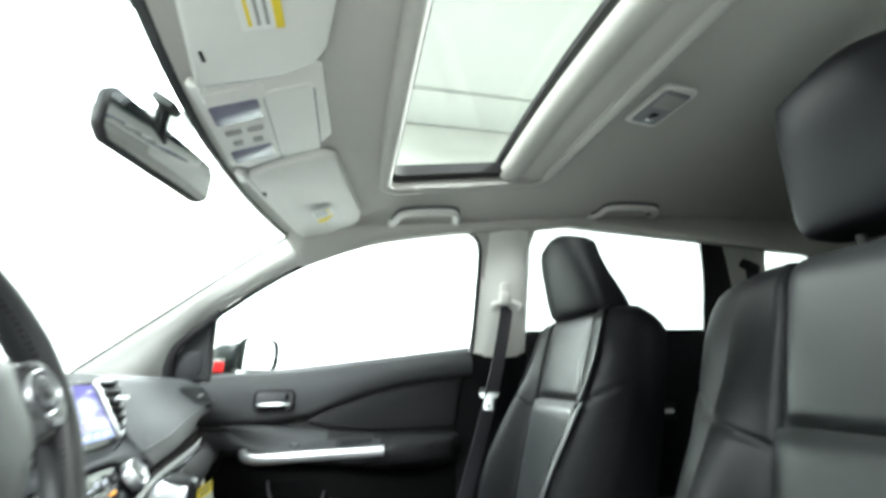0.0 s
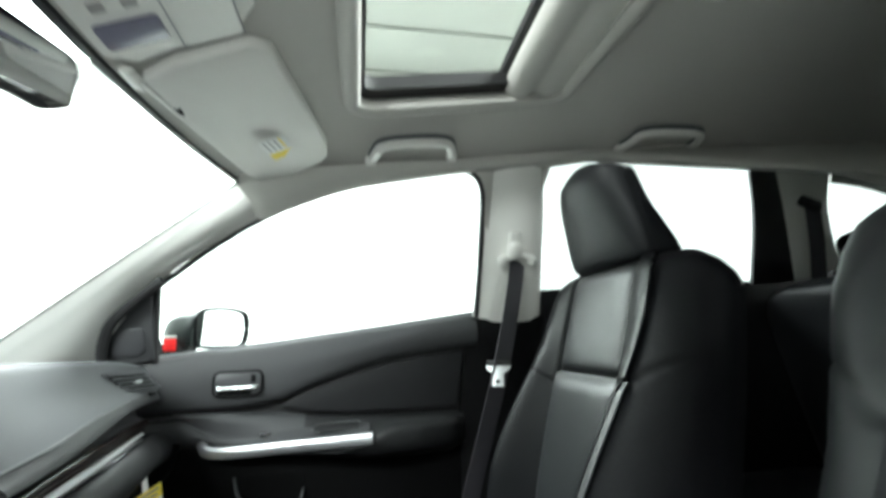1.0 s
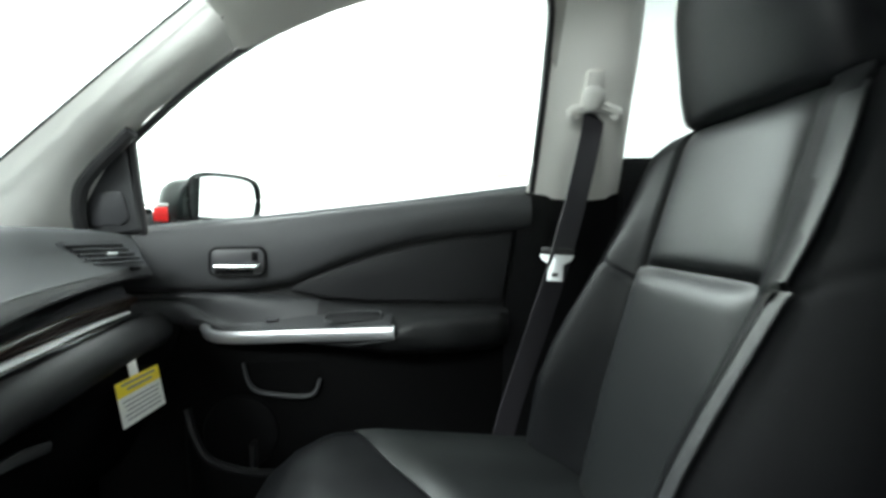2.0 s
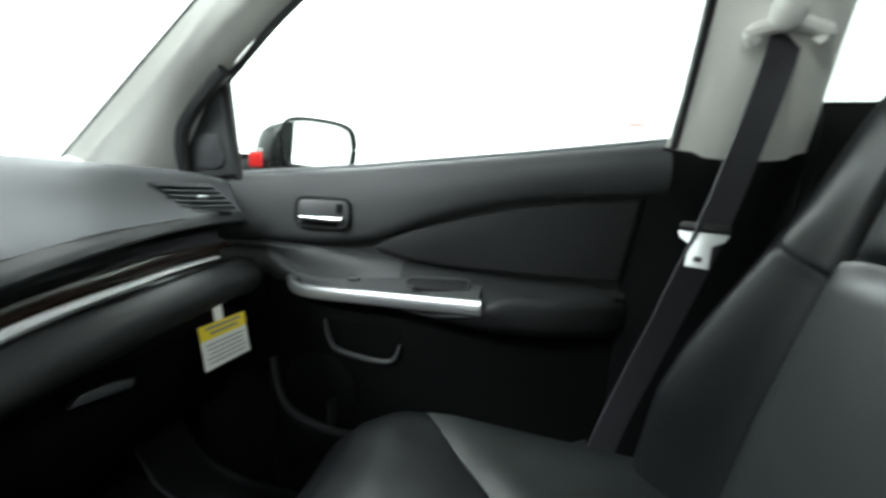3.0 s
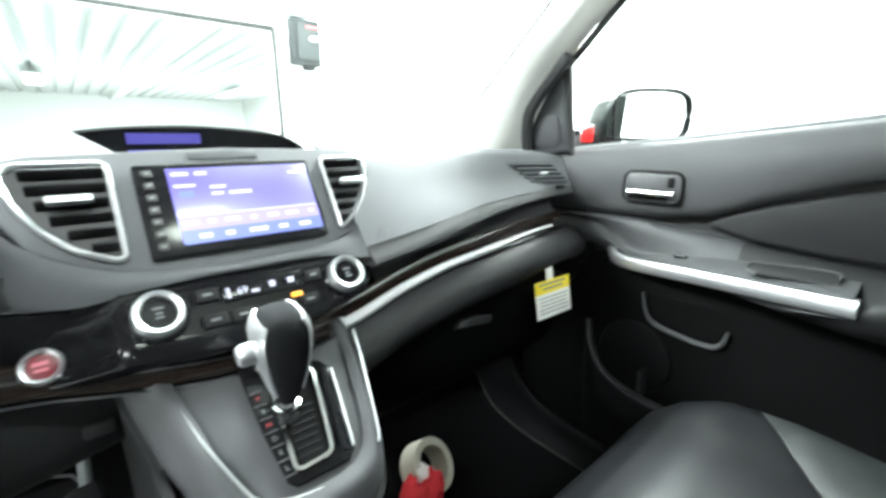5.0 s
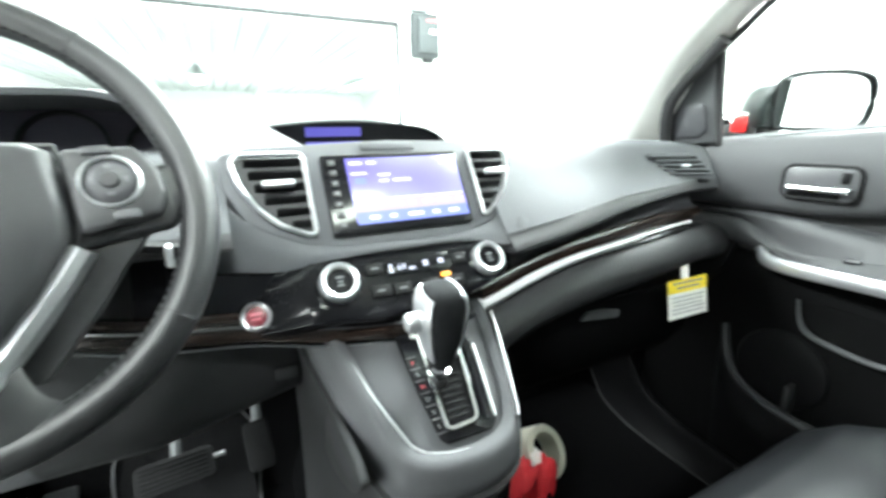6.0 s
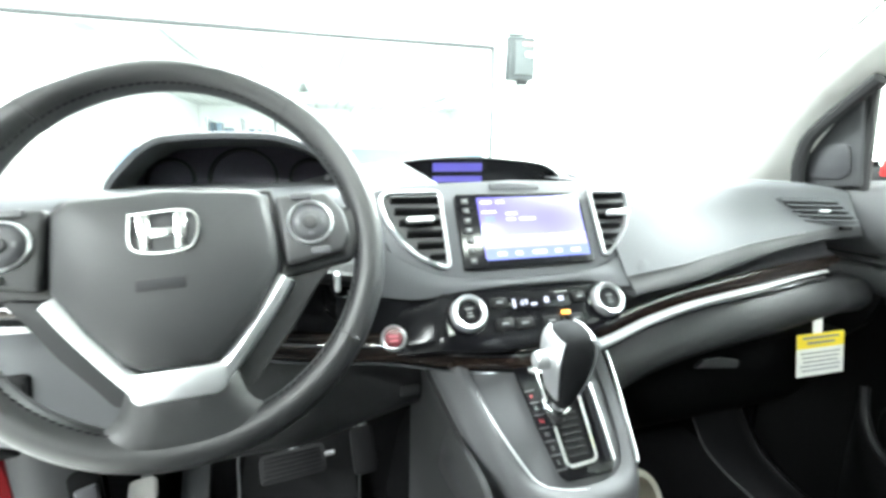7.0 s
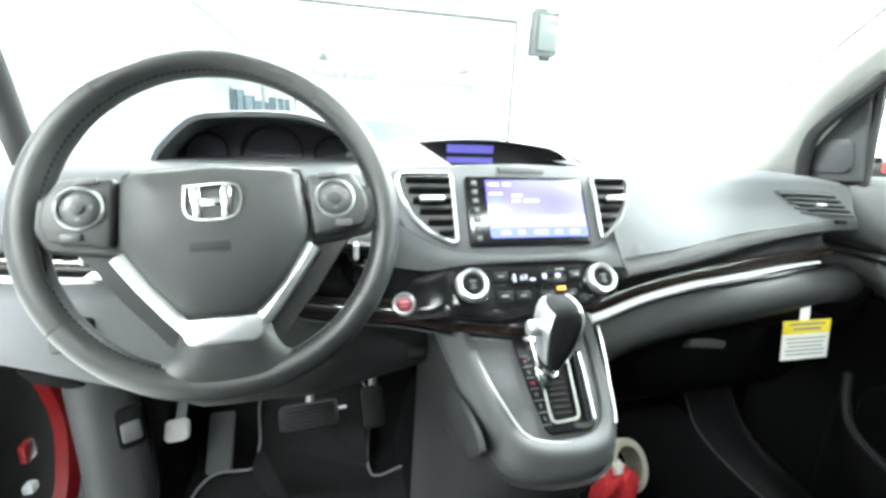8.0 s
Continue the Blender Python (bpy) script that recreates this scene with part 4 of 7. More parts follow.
a = spline([tuple(FAS @ Vector((x, y, -0.003 if x < 0.19 else -0.016))) for x, y in UPPER], 33)
b = spline(BELOW, 33)
part("brow", shell([[tuple(p), tuple(p * 0.67 + q * 0.33 + np.array((0, -0.003, 0.002))), tuple(p * 0.33 + q * 0.67 + np.array((0, -0.004, 0.002))), tuple(q), tuple(q + np.array((0, 0.02, -0.002)))] for p, q in zip(a, b)], 0.003), DASH, fascia, angle=70)

# head unit
unit = thing("head_unit", "glossy black touch-screen radio with a violet lit screen", "car radio", at=tuple(FAS @ Vector((0, 0, 0))))
body = part("body", prism(rounded(0.186, 0.102, 0.003), 0.012, at(FAS, 0, 0, -0.004), 0.0015), GLOSS, unit)
part("screen", rbox(0.152, 0.084, 0.0016, 0.0004, at(FAS, 0.012, 0.003, 0.0088)), SCREENGLOW, unit, "violet lit screen")
part("screen_band", rbox(0.150, 0.016, 0.0006, 0.0, at(FAS, 0.012, -0.019, 0.0100)), SCREENBAND, unit, "pale violet button row", smooth=False)
part("screen_band", rbox(0.150, 0.015, 0.0006, 0.0, at(FAS, 0.012, -0.0345, 0.0100)), SCREENLOW, unit, "blue button row", smooth=False)
for k, (x, y, w, h) in enumerate(((-0.052, 0.038, 0.016, 0.004), (-0.032, 0.038, 0.012, 0.004), (0.072, 0.034, 0.016, 0.003), (-0.018, 0.021, 0.016, 0.0032), (-0.020, 0.013, 0.012, 0.0032), (0.004, 0.013, 0.024, 0.0036), (-0.050, 0.014, 0.014, 0.008), (-0.050, 0.024, 0.020, 0.003))):
    part("screen_mark", rbox(w, h, 0.0006, 0.0, at(FAS, x, y, 0.0100)), SCREENTEXT if k != 6 else SCREENLOW, unit, "pale lit mark", smooth=False)
part("screen_line", rbox(0.148, 0.0012, 0.0006, 0.0, at(FAS, 0.012, -0.0108, 0.0102)), SCREENTEXT, unit, "thin lit line", smooth=False)
for x, w in ((-0.053, 0.014), (-0.033, 0.007), (-0.012, 0.015), (0.010, 0.006), (0.032, 0.012), (0.054, 0.015), (0.078, 0.006)):
    part("screen_button", rbox(w, 0.0042, 0.0006, 0.0, at(FAS, x, -0.019, 0.0107)), SCREENTEXT, unit, "pale lit mark", smooth=False)
for x, w in ((-0.042, 0.012), (-0.018, 0.009), (0.012, 0.020), (0.040, 0.010), (0.066, 0.014)):
    part("screen_button", rbox(w, 0.0048, 0.0006, 0.0, at(FAS, x, -0.0345, 0.0107)), SCREENTEXT, unit, "pale lit mark", smooth=False)
for k in range(7):
    part("side_key", rbox(0.009, 0.008, 0.003, 0.001, at(FAS, -0.0815, 0.040 - k * 0.0135, 0.009)), RUBBER, unit)
    part("key_mark", rbox(0.004, 0.0022, 0.0006, 0.0, at(FAS, -0.0815, 0.040 - k * 0.0135, 0.0108)), PIPING, unit, smooth=False)

# small display under its own hood on top
disp = thing("info_display", "small blue-lit information display under a dark hood", "display", at=(0, 0.17, 1.13))
brow = [(-0.150, 1.128), (-0.136, 1.144), (-0.07, 1.152), (0.0, 1.154), (0.07, 1.150), (0.125, 1.143), (0.152, 1.132), (0.178, 1.112)]
arch = lambda y, dz: [(x, y, z + dz) for x, z in spline(brow, 29)]
part("hood", shell([arch(0.160, -0.003), arch(0.160, 0.0), arch(0.20, 0.0), arch(0.30, -0.014), arch(0.42, -0.05)], 0.004), DASH, disp, "grey padded hood")
fm = basis((0, 0.165, 1.128), (1, 0, 0), (0, -1, 0.02))
part("face", prism([(-0.083, -0.030), (0.172, -0.030), (0.150, 0.002), (0.122, 0.014), (0.06, 0.022), (0.0, 0.025), (-0.07, 0.022), (-0.132, 0.014)], 0.004, fm), GLOSS, disp, "glossy black face")
part("lit_line", rbox(0.088, 0.014, 0.001, 0.0, at(fm, -0.032, 0.008, 0.0046)), BLUETEXT, disp, "blue lit bar of the display", smooth=False)
# Lower glowing bar imitates the reflection of the lit line above it.
part("lit_line", rbox(0.088, 0.010, 0.001, 0.0, at(fm, -0.032, -0.012, 0.0046)), BLUETEXT, disp, "blue lit bar of the display", smooth=False)
for s, b, c, d, f in ((-1, (-0.080, 0.052, 1.1075), (-0.135, 0.158, 1.1475), (-0.30, 0.175, 1.118), (-0.235, 0.015, 1.104)), (1, (0.176, 0.052, 1.1075), (0.152, 0.158, 1.136), (0.25, 0.175, 1.116), (0.235, 0.03, 1.108))):
    b, c, d, f = (Vector(q) for q in (b, c, d, f))
    rows = []
    for v in np.linspace(0, 1, 9):
        p, q = b.lerp(c, v), f.lerp(d, v)
        rows.append([tuple(p.lerp(q, u) + Vector((0, 0, 0.004 * math.sin(math.pi * u)))) for u in np.linspace(0, 1, 9)])
    part("cheek", shell(rows, 0.004), DASH, disp, "grey sloping shoulder beside the display")
part("shelf", shell([[(x, y, 1.099 + (y - 0.05) * 0.02) for x in np.linspace(-w, w, 7)] for y, w in ((0.07, 0.10), (0.165, 0.16))], 0.004), DARK, disp, "dark shelf below the display")

# climate panel
CLI = basis((0, -0.0865, 0.9640), (1, 0, 0), (0, -0.80, 0.60))
clim = thing("climate_panel", "piano black climate panel with two silver dials", "climate control", at=(0, -0.08, 0.965))
TOPS = [(-0.265, 0.058, -0.015), (-0.205, 0.046, -0.026), (-0.155, 0.034, -0.033), (-0.128, 0.040, -0.036), (-0.05, 0.041, -0.044), (0.0, 0.041, -0.040), (0.063, 0.040, -0.034), (0.12, 0.038, -0.018), (0.145, 0.016, 0.002)]
rows = []
for x in np.linspace(-0.265, 0.145, 42):
    hi, lo = lerp_table(TOPS, x)
    back = -0.55 * max(0.0, abs(x) - 0.125) - 0.001
    edge = [(hi, back - 0.022), (hi, back - 0.003), (hi - 0.003, back)] + [(hi - 0.003 + (lo - hi + 0.006) * q, back) for q in (0.25, 0.5, 0.75)] + [(lo + 0.003, back), (lo, back - 0.003), (lo, back - 0.022)]
    rows.append([tuple(CLI @ Vector((x, v, h))) for v, h in edge])
part("panel", shell(rows, 0.004), GLOSS, clim, angle=50)
for s in (1, -1):
    km = at(CLI, s * 0.0985, 0.005, 0.0) @ Matrix.Diagonal((0.86, 0.86, 1.0, 1.0))
    dial = part("dial", lathe([(0.001, 0.010), (0.0175, 0.010), (0.0190, 0.0145), (0.0232, 0.0165), (0.0252, 0.014), (0.0265, 0.0), (0.001, 0.0)], km, 36), SATIN, clim, "silver dial ring", angle=35)
    part("dial_face", lathe([(0.001, 0.0125), (0.0170, 0.0125), (0.0175, 0.010), (0.001, 0.010)], km, 28), GLOSS, dial, "black dial face")
    part("dial_mark", join(rbox(0.011, 0.0022, 0.0008, 0, at(km, 0, 0.005, 0.0129)), rbox(0.007, 0.002, 0.0008, 0, at(km, 0, -0.001, 0.0129)), rbox(0.009, 0.002, 0.0008, 0, at(km, 0, -0.006, 0.0129))), PIPING, dial, "white marking", smooth=False)
    part("collar", lathe([(0.0275, -0.002), (0.031, -0.002), (0.031, 0.004), (0.0275, 0.005)], km, 36, closed=True), GLOSS, dial)
part("display", rbox(0.086, 0.020, 0.003, 0.0008, at(CLI, 0.003, 0.014, 0.001)), GLOSS, clim)
words("digits", "69", 0.011, at(CLI, -0.020, 0.013, 0.0028), PALEGLOW, clim, "pale lit digits")
for x, y, w, h in ((-0.034, 0.013, 0.003, 0.011), (-0.007, 0.010, 0.008, 0.003), (0.012, 0.014, 0.006, 0.007), (0.033, 0.014, 0.007, 0.006)):
    part("segment", rbox(w, h, 0.0008, 0, at(CLI, x, y, 0.0030)), PALEGLOW, clim, "pale lit segment", smooth=False)
for x, y, w in ((-0.054, 0.016, 0.022), (0.060, 0.014, 0.020), (-0.052, -0.012, 0.024), (-0.025, -0.013, 0.024), (0.012, -0.014, 0.024), (0.048, -0.014, 0.022)):
    part("button", rbox(w, 0.014, 0.005, 0.0015, at(CLI, x, y, 0.001)), DARK, clim)
    part("button_mark", rbox(w * 0.4, 0.0025, 0.0008, 0, at(CLI, x, y, 0.0040)), PIPING, clim, smooth=False)
part("amber_light", rbox(0.012, 0.005, 0.002, 0.0005, at(CLI, 0.034, -0.005, 0.004)), AMBER, clim, "lit amber lamp")

start = thing("start_button", "round red engine start button with a silver ring", "push button", at=(-0.187, -0.055, 0.940))
SB = basis((-0.1865, -0.066, 0.9400), (1, 0, 0), (-0.12, -0.86, 0.50)) @ Matrix.Diagonal((0.82, 0.82, 1.0, 1.0))
part("ring", lathe([(0.0145, -0.006), (0.0195, -0.006), (0.0195, 0.005), (0.017, 0.008), (0.0145, 0.006)], SB, 28, closed=True), SATIN, start)
part("cap", lathe([(0.001, 0.006), (0.013, 0.005), (0.0143, 0.002), (0.0143, -0.006), (0.001, -0.006)], SB, 24), STARTRED, start, "red cap")
part("mark", join(rbox(0.014, 0.004, 0.0008, 0, at(SB, 0, 0.003, 0.0064)), rbox(0.012, 0.003, 0.0008, 0, at(SB, 0, -0.004, 0.0064))), PINKMARK, start, "pale red marking", smooth=False)

# ---- console with the gear lever ----
KN = Vector((0, -0.50, 0.866))
KON = basis((0, -0.093, 0.894), (1, 0, 0), tuple(KN))  # y runs up the slope
console = thing("centre_console", "grey centre console with silver edge lines", "console", at=(0, -0.15, 0.6))
face = [(-0.109, 0.014), (0.099, 0.012), (0.092, -0.02), (0.072, -0.088), (0.056, -0.135), (0.042, -0.148), (0.008, -0.155), (-0.042, -0.149), (-0.066, -0.138), (-0.087, -0.076)]
part("face", prism(face, 0.03, at(KON, 0, 0, -0.032), 0.004), CONSOLESKIN, console)
rim = [Vector((x, y, 0)) for x, y in ((-0.132, 0.10), (-0.122, 0.022), (-0.106, -0.060), (-0.094, -0.125), (-0.076, -0.158), (-0.04, -0.172), (0.01, -0.174), (0.044, -0.163), (0.063, -0.135), (0.078, -0.085), (0.100, 0.02), (0.108, 0.10))]
rows = []
for p in spline([tuple(v) for v in rim], 41):
    q = KON @ Vector(p)
    c = KON @ Vector((p[0] * 0.82, p[1] * 0.86, 0))
    g = 1.10 if q.x < 0 else 1.03
    rows.append([tuple(c + KN * 0.002), tuple(c * 0.35 + q * 0.65 + KN * 0.006), tuple(q + Vector((q.x * 0.03, -0.001, -0.008))), (q.x * g, q.y + 0.000, q.z - 0.026), (q.x * (g - 0.03), q.y + 0.022, q.z - 0.065), (q.x * (g - 0.06), q.y + 0.06, 0.66), (q.x * g, q.y + 0.05, 0.42)])
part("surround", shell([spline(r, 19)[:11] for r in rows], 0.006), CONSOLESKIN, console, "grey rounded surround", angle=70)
# Lower rows of the surround's shell, darkened for the shade down there.
part("lower_skirt", shell([spline(r, 19)[10:] for r in rows], 0.006), LOWERPAD, console, "lower skirt darkened for shade", angle=70)
for s, pts in ((-1, [(-0.105, 0.003), (-0.096, -0.038), (-0.086, -0.076), (-0.070, -0.124), (-0.064, -0.136), (-0.056, -0.143)]), (1, [(0.100, 0.0), (0.088, -0.045), (0.075, -0.088), (0.062, -0.130), (0.057, -0.140)])):
    part("edge_line", sweep([tuple(KON @ Vector((x, y, 0.001 if s < 0 else 0.0055))) for x, y in spline(pts, 21)], [(-0.0016, 0), (0.0016, 0), (0.0010, 0.0035), (-0.0010, 0.0035)], up=tuple(KN)), SATIN, console, "bright silver line")
part("edge_line", sweep([tuple(KON @ Vector((x, y, 0.0012))) for x, y in spline([(-0.056, -0.143), (-0.030, -0.151), (0.008, -0.155), (0.038, -0.150), (0.053, -0.138)], 21)], [(-0.0012, 0), (0.0012, 0), (0.0007, 0.002), (-0.0007, 0.002)], up=tuple(KN)), SATIN, console, "fine silver line round the front")
part("shift_lock_slot", sweep([tuple(KON @ Vector((0.064 + x, -0.072 + y, 0.0005))) for x, y in rounded(0.006, 0.018, 0.002, 3)], circle(0.0006, 5), up=tuple(KN), closed=True), RUBBER, console, "small outlined slot")
leaf = [(0.045, 0.785), (-0.045, 0.812), (-0.125, 0.838), (-0.215, 0.842), (-0.238, 0.830), (-0.200, 0.790), (-0.120, 0.750), (-0.02, 0.735)]
# Side panel shares the skirt's darker colour, painting the shaded flank.
part("side_pocket", prism(round_poly(leaf, 0.02, 4), 0.008, Matrix(((0, 0, -1, -0.119), (1, 0, 0, 0), (0, 1, 0, 0), (0, 0, 0, 1))), 0.003), LOWERPAD, console, "moulded side panel darkened for shade")
part("rear_tray", rbox(0.19, 0.62, 0.13, 0.03, Matrix.Translation((0, -0.70, 0.52))), DARK, console, "black low tray between the seats")

gate = thing("gear_gate", "black gear gate with chrome frame and gear letters", "gear gate", at=(0, -0.15, 0.862))
GM = at(KON, 0, 0, 0.0)
part("plate", prism([(-0.040, -0.004), (-0.004, -0.002), (0.044, -0.026), (0.051, -0.040), (0.032, -0.136), (0.024, -0.143), (-0.030, -0.143), (-0.036, -0.136), (-0.040, -0.08)], 0.006, GM, 0.002), GLOSS, gate)
slot = round_poly([(-0.015, -0.015), (0.030, -0.034), (0.010, -0.130), (-0.027, -0.132)], 0.008, 4)
part("slot", prism(slot, 0.002, at(GM, 0, 0, 0.0045)), HOLE_BLACK, gate, "dark brushed slot", smooth=False)
part("slot_frame", sweep([tuple(GM @ Vector((x, y, 0.007))) for x, y in slot], [(-0.0025, 0), (0.0025, 0), (0.0018, 0.004), (-0.0018, 0.004)], up=tuple(KN), closed=True), CHROME, gate, "chrome frame")
part("side_rail", sweep([tuple(GM @ Vector((x, y, 0.007))) for x, y in ((0.040, -0.040), (0.033, -0.080), (0.022, -0.134))], [(-0.004, 0), (0.004, 0), (0.003, 0.004), (-0.003, 0.004)], up=tuple(KN)), GLOSS, gate, "raised gloss black rail")
part("rail_end", rbox(0.014, 0.012, 0.006, 0.002, at(GM, -0.018, -0.012, 0.009)), CHROME, gate, "bright cap at the head of the slot")
part("rail_edge", sweep([tuple(GM @ Vector((x, y, 0.006))) for x, y in ((0.049, -0.042), (0.042, -0.080), (0.031, -0.132))], [(-0.0014, 0), (0.0014, 0), (0.001, 0.004), (-0.001, 0.004)], up=tuple(KN)), SATIN, gate, "thin silver edge of the rail")
for k in range(7):
    part("slot_rib", rbox(0.024, 0.002, 0.0012, 0.0, at(GM, 0.001 - k * 0.0015, -0.072 - k * 0.008, 0.0070)), DARK, gate, smooth=False)
for k, ch in enumerate("PRNDSL"):
    words("letter", ch, 0.0070, at(GM, -0.0325, -0.046 - k * 0.0155, 0.0064), REDLETTER if k in (0, 2) else PIPING, gate)
for k in range(7):
    part("letter_divider", rbox(0.012, 0.0012, 0.0008, 0.0, at(GM, -0.0325, -0.038 - k * 0.0155, 0.0064)), BUTTON, gate, smooth=False)
lever = thing("gear_lever", "leather and silver gear lever with a side button", "gear lever", at=(-0.01, -0.16, 0.86))
L0, L1 = Vector((-0.013, -0.160, 0.860)), Vector((-0.021, -0.188, 0.974))
ax = (L1 - L0).normalized()
LM = basis(tuple(L0), (1, 0, 0), tuple(ax))
part("stem", lathe([(0.006, -0.01), (0.006, 0.03), (0.009, 0.035)], LM, 14), SATIN, lever)
part("boot", lathe([(0.011, -0.012), (0.010, 0.0), (0.010, 0.012), (0.008, 0.018)], LM, 16), RUBBER, lever, "black collar")
part("collar_ring", lathe([(0.0105, 0.014), (0.013, 0.014), (0.013, 0.020), (0.0105, 0.021)], LM, 20, closed=True), CHROME, lever, "chrome ring at the foot of the grip")
prof = [(0.030, 0.009, 0.014), (0.045, 0.014, 0.019), (0.070, 0.020, 0.024), (0.095, 0.0235, 0.026), (0.110, 0.0240, 0.0255), (0.119, 0.0222, 0.0240), (0.126, 0.0180, 0.0200), (0.1305, 0.0115, 0.013), (0.132, 0.004, 0.005)]
part("grip", grid([[tuple(LM @ Vector((math.copysign(abs(math.cos(a)) ** 0.7, math.cos(a)) * wx_, math.copysign(abs(math.sin(a)) ** 0.7, math.sin(a)) * wy_, h))) for a in (2 * math.pi * k / 24 for k in range(24))] for h, wx_, wy_ in prof], True, True), LEVERSKIN, lever, "black leather grip")
for s in (-1, 1):
    rows = []
    for h, wx_, wy_ in prof[1:7]:
        rows.append([tuple(LM @ Vector((s * (abs(math.cos(a)) ** 0.7 * wx_ + 0.0016), math.copysign(abs(math.sin(a)) ** 0.7, math.sin(a)) * (wy_ + 0.0016), h + 0.001))) for a in np.linspace(-0.72 if s < 0 else -0.80, 0.95, 13)])
    part("side_plate", shell(rows, 0.002), SATIN, lever, "satin silver side plate")
part("button", lathe([(0.001, 0.013), (0.008, 0.012), (0.010, 0.009), (0.010, -0.01), (0.001, -0.01)], basis(tuple(LM @ Vector((-0.026, 0.0, 0.095))), (0, 1, 0), (-1, 0, 0)), 16), SATIN, lever, "silver release button")

# ---- instrument cluster and steering wheel ----
clu = thing("instrument_cluster", "dark instrument cluster under a grey arched hood", "instrument cluster", at=(-0.37, 0.1, 1.12))
arc_pts = [(-0.520, 1.085), (-0.512, 1.110), (-0.498, 1.135), (-0.460, 1.172), (-0.42, 1.181), (-0.365, 1.184), (-0.31, 1.181), (-0.264, 1.160), (-0.232, 1.125), (-0.222, 1.085)]
arch = lambda y, k, dz: [(-0.365 + (x + 0.367) * k * 1.05, y, 1.085 + (z - 1.085) * k + dz) for x, z in spline(arc_pts, 41)]
part("hood", shell([arch(0.150, 0.94, 0.0), arch(0.085, 0.955, 0.0), arch(0.070, 0.985, 0.0), arch(0.078, 1.0, 0.002), arch(0.13, 1.01, -0.002), arch(0.24, 1.0, -0.025), arch(0.36, 0.92, -0.06)], 0.006), DASH, clu, "grey padded hood")
cf = basis((-0.367, 0.155, 1.118), (1, 0, 0), (0, -0.93, 0.36))
part("face", prism([(-0.145, -0.04), (0.145, -0.04), (0.135, 0.02), (0.09, 0.058), (0.0, 0.064), (-0.09, 0.058), (-0.135, 0.02)], 0.004, cf), CLUSTERFACE, clu, "unlit hazy grey lens")
for x, r in ((0.0, 0.048), (-0.095, 0.032), (0.095, 0.032)):
    part("gauge_ring", lathe([(r - 0.004, 0.004), (r, 0.004), (r, 0.010), (r - 0.004, 0.010)], at(cf, x, 0.0, 0), 32, closed=True), DARK, clu)
part("reset_stalk", tube([tuple(at(cf, 0.118, -0.01, 0.004).translation), tuple(at(cf, 0.118, -0.005, 0.03).translation)], 0.004, 8), SATIN, clu, "small bright reset stalk")
part("hood_rim", sweep([tuple(p) for p in arch(0.068, 0.972, 0.0)], [(-0.003, -0.004), (0.003, -0.004), (0.004, 0.004), (-0.003, 0.004)], up=(0, -1, 0)), DASH, clu, "grey front edge of the hood", angle=70)
part("visor_floor", shell([[(x, y, z) for x in np.linspace(-0.51, -0.23, 5)] for y, z in ((0.03, 1.088), (0.17, 1.085))], 0.004), DARK, clu)

WN = Vector((0, -0.930, 0.368)).normalized()
WH = basis((-0.3850, -0.1425, 1.0740), (1, 0, 0), tuple(WN)) @ pose(0, 0, 0, 0, 0, 2.5)  # y runs up the wheel's plane
RIM = 0.1784  # outer radius of the rim, whose centre lies a little above the hub
wheel = thing("steering_wheel", "black leather steering wheel with silver spokes and buttons", "steering wheel", at=tuple(WH.translation))
def rim_half(a):
    """The rim is slim at the top and stouter where it is gripped."""
    g = math.exp(-(((math.degrees(a) - 20) / 42) ** 2)) + math.exp(-(((math.degrees(a) - 160) / 42) ** 2))
    low = max(0.0, -math.sin(a))
    return 0.0128 + 0.0024 * min(1.0, g) + 0.0026 * low


rows = []
for k in range(96):
    a = 2 * math.pi * k / 96
    a0 = a if a < 1.5 * math.pi else a - 2 * math.pi
    h = rim_half(a0)
    ro = RIM
    ring_row = []
    for q in range(20):
        b = 2 * math.pi * q / 20
        rr_ = ro - h + h * math.cos(b)
        ring_row.append(tuple(WH @ Vector((rr_ * math.cos(a), rr_ * math.sin(a) * 0.992 + 0.003, 0.0168 * math.sin(b)))))
    rows.append(ring_row)
bm = grid(rows + rows[:1], True)
bmesh.ops.remove_doubles(bm, verts=bm.verts[:], dist=1e-6)
part("rim", bm, WHEELSKIN, wheel, "leather-wrapped rim", angle=60)
pieces = []
for k in range(150):
    a = 2 * math.pi * (k + 0.5) / 150
    a0 = a if a < 1.5 * math.pi else a - 2 * math.pi
    if -1.95 < a0 < -1.19:
        continue
    h = rim_half(a0)
    rr_ = RIM - h - h * 0.86
    pieces.append(rbox(0.0014, 0.0046, 0.0014, 0.0, WH @ Matrix.Translation((rr_ * math.cos(a), rr_ * math.sin(a) * 0.992 + 0.003, 0.0088)) @ pose(0, 0, 0, 0, 0, math.degrees(a) + 14)))
part("stitching", join(*pieces), DARK, wheel, "black cross stitching inside the rim", smooth=False)
for deg in (52, 128, 214, 326):
    a = math.radians(deg)
    h = rim_half(a if a < 1.5 * math.pi else a - 2 * math.pi)
    loop_ = []
    for q in range(24):
        b = 2 * math.pi * q / 24
        rr_ = RIM - h + h * math.cos(b)
        loop_.append(tuple(WH @ Vector((rr_ * math.cos(a), rr_ * math.sin(a) * 0.992 + 0.003, 0.0168 * math.sin(b)))))
    part("rim_seam", tube(loop_, 0.0009, 6, tuple(WH.to_3x3() @ Vector((-math.sin(a), math.cos(a), 0))), closed=True), RUBBER, wheel)
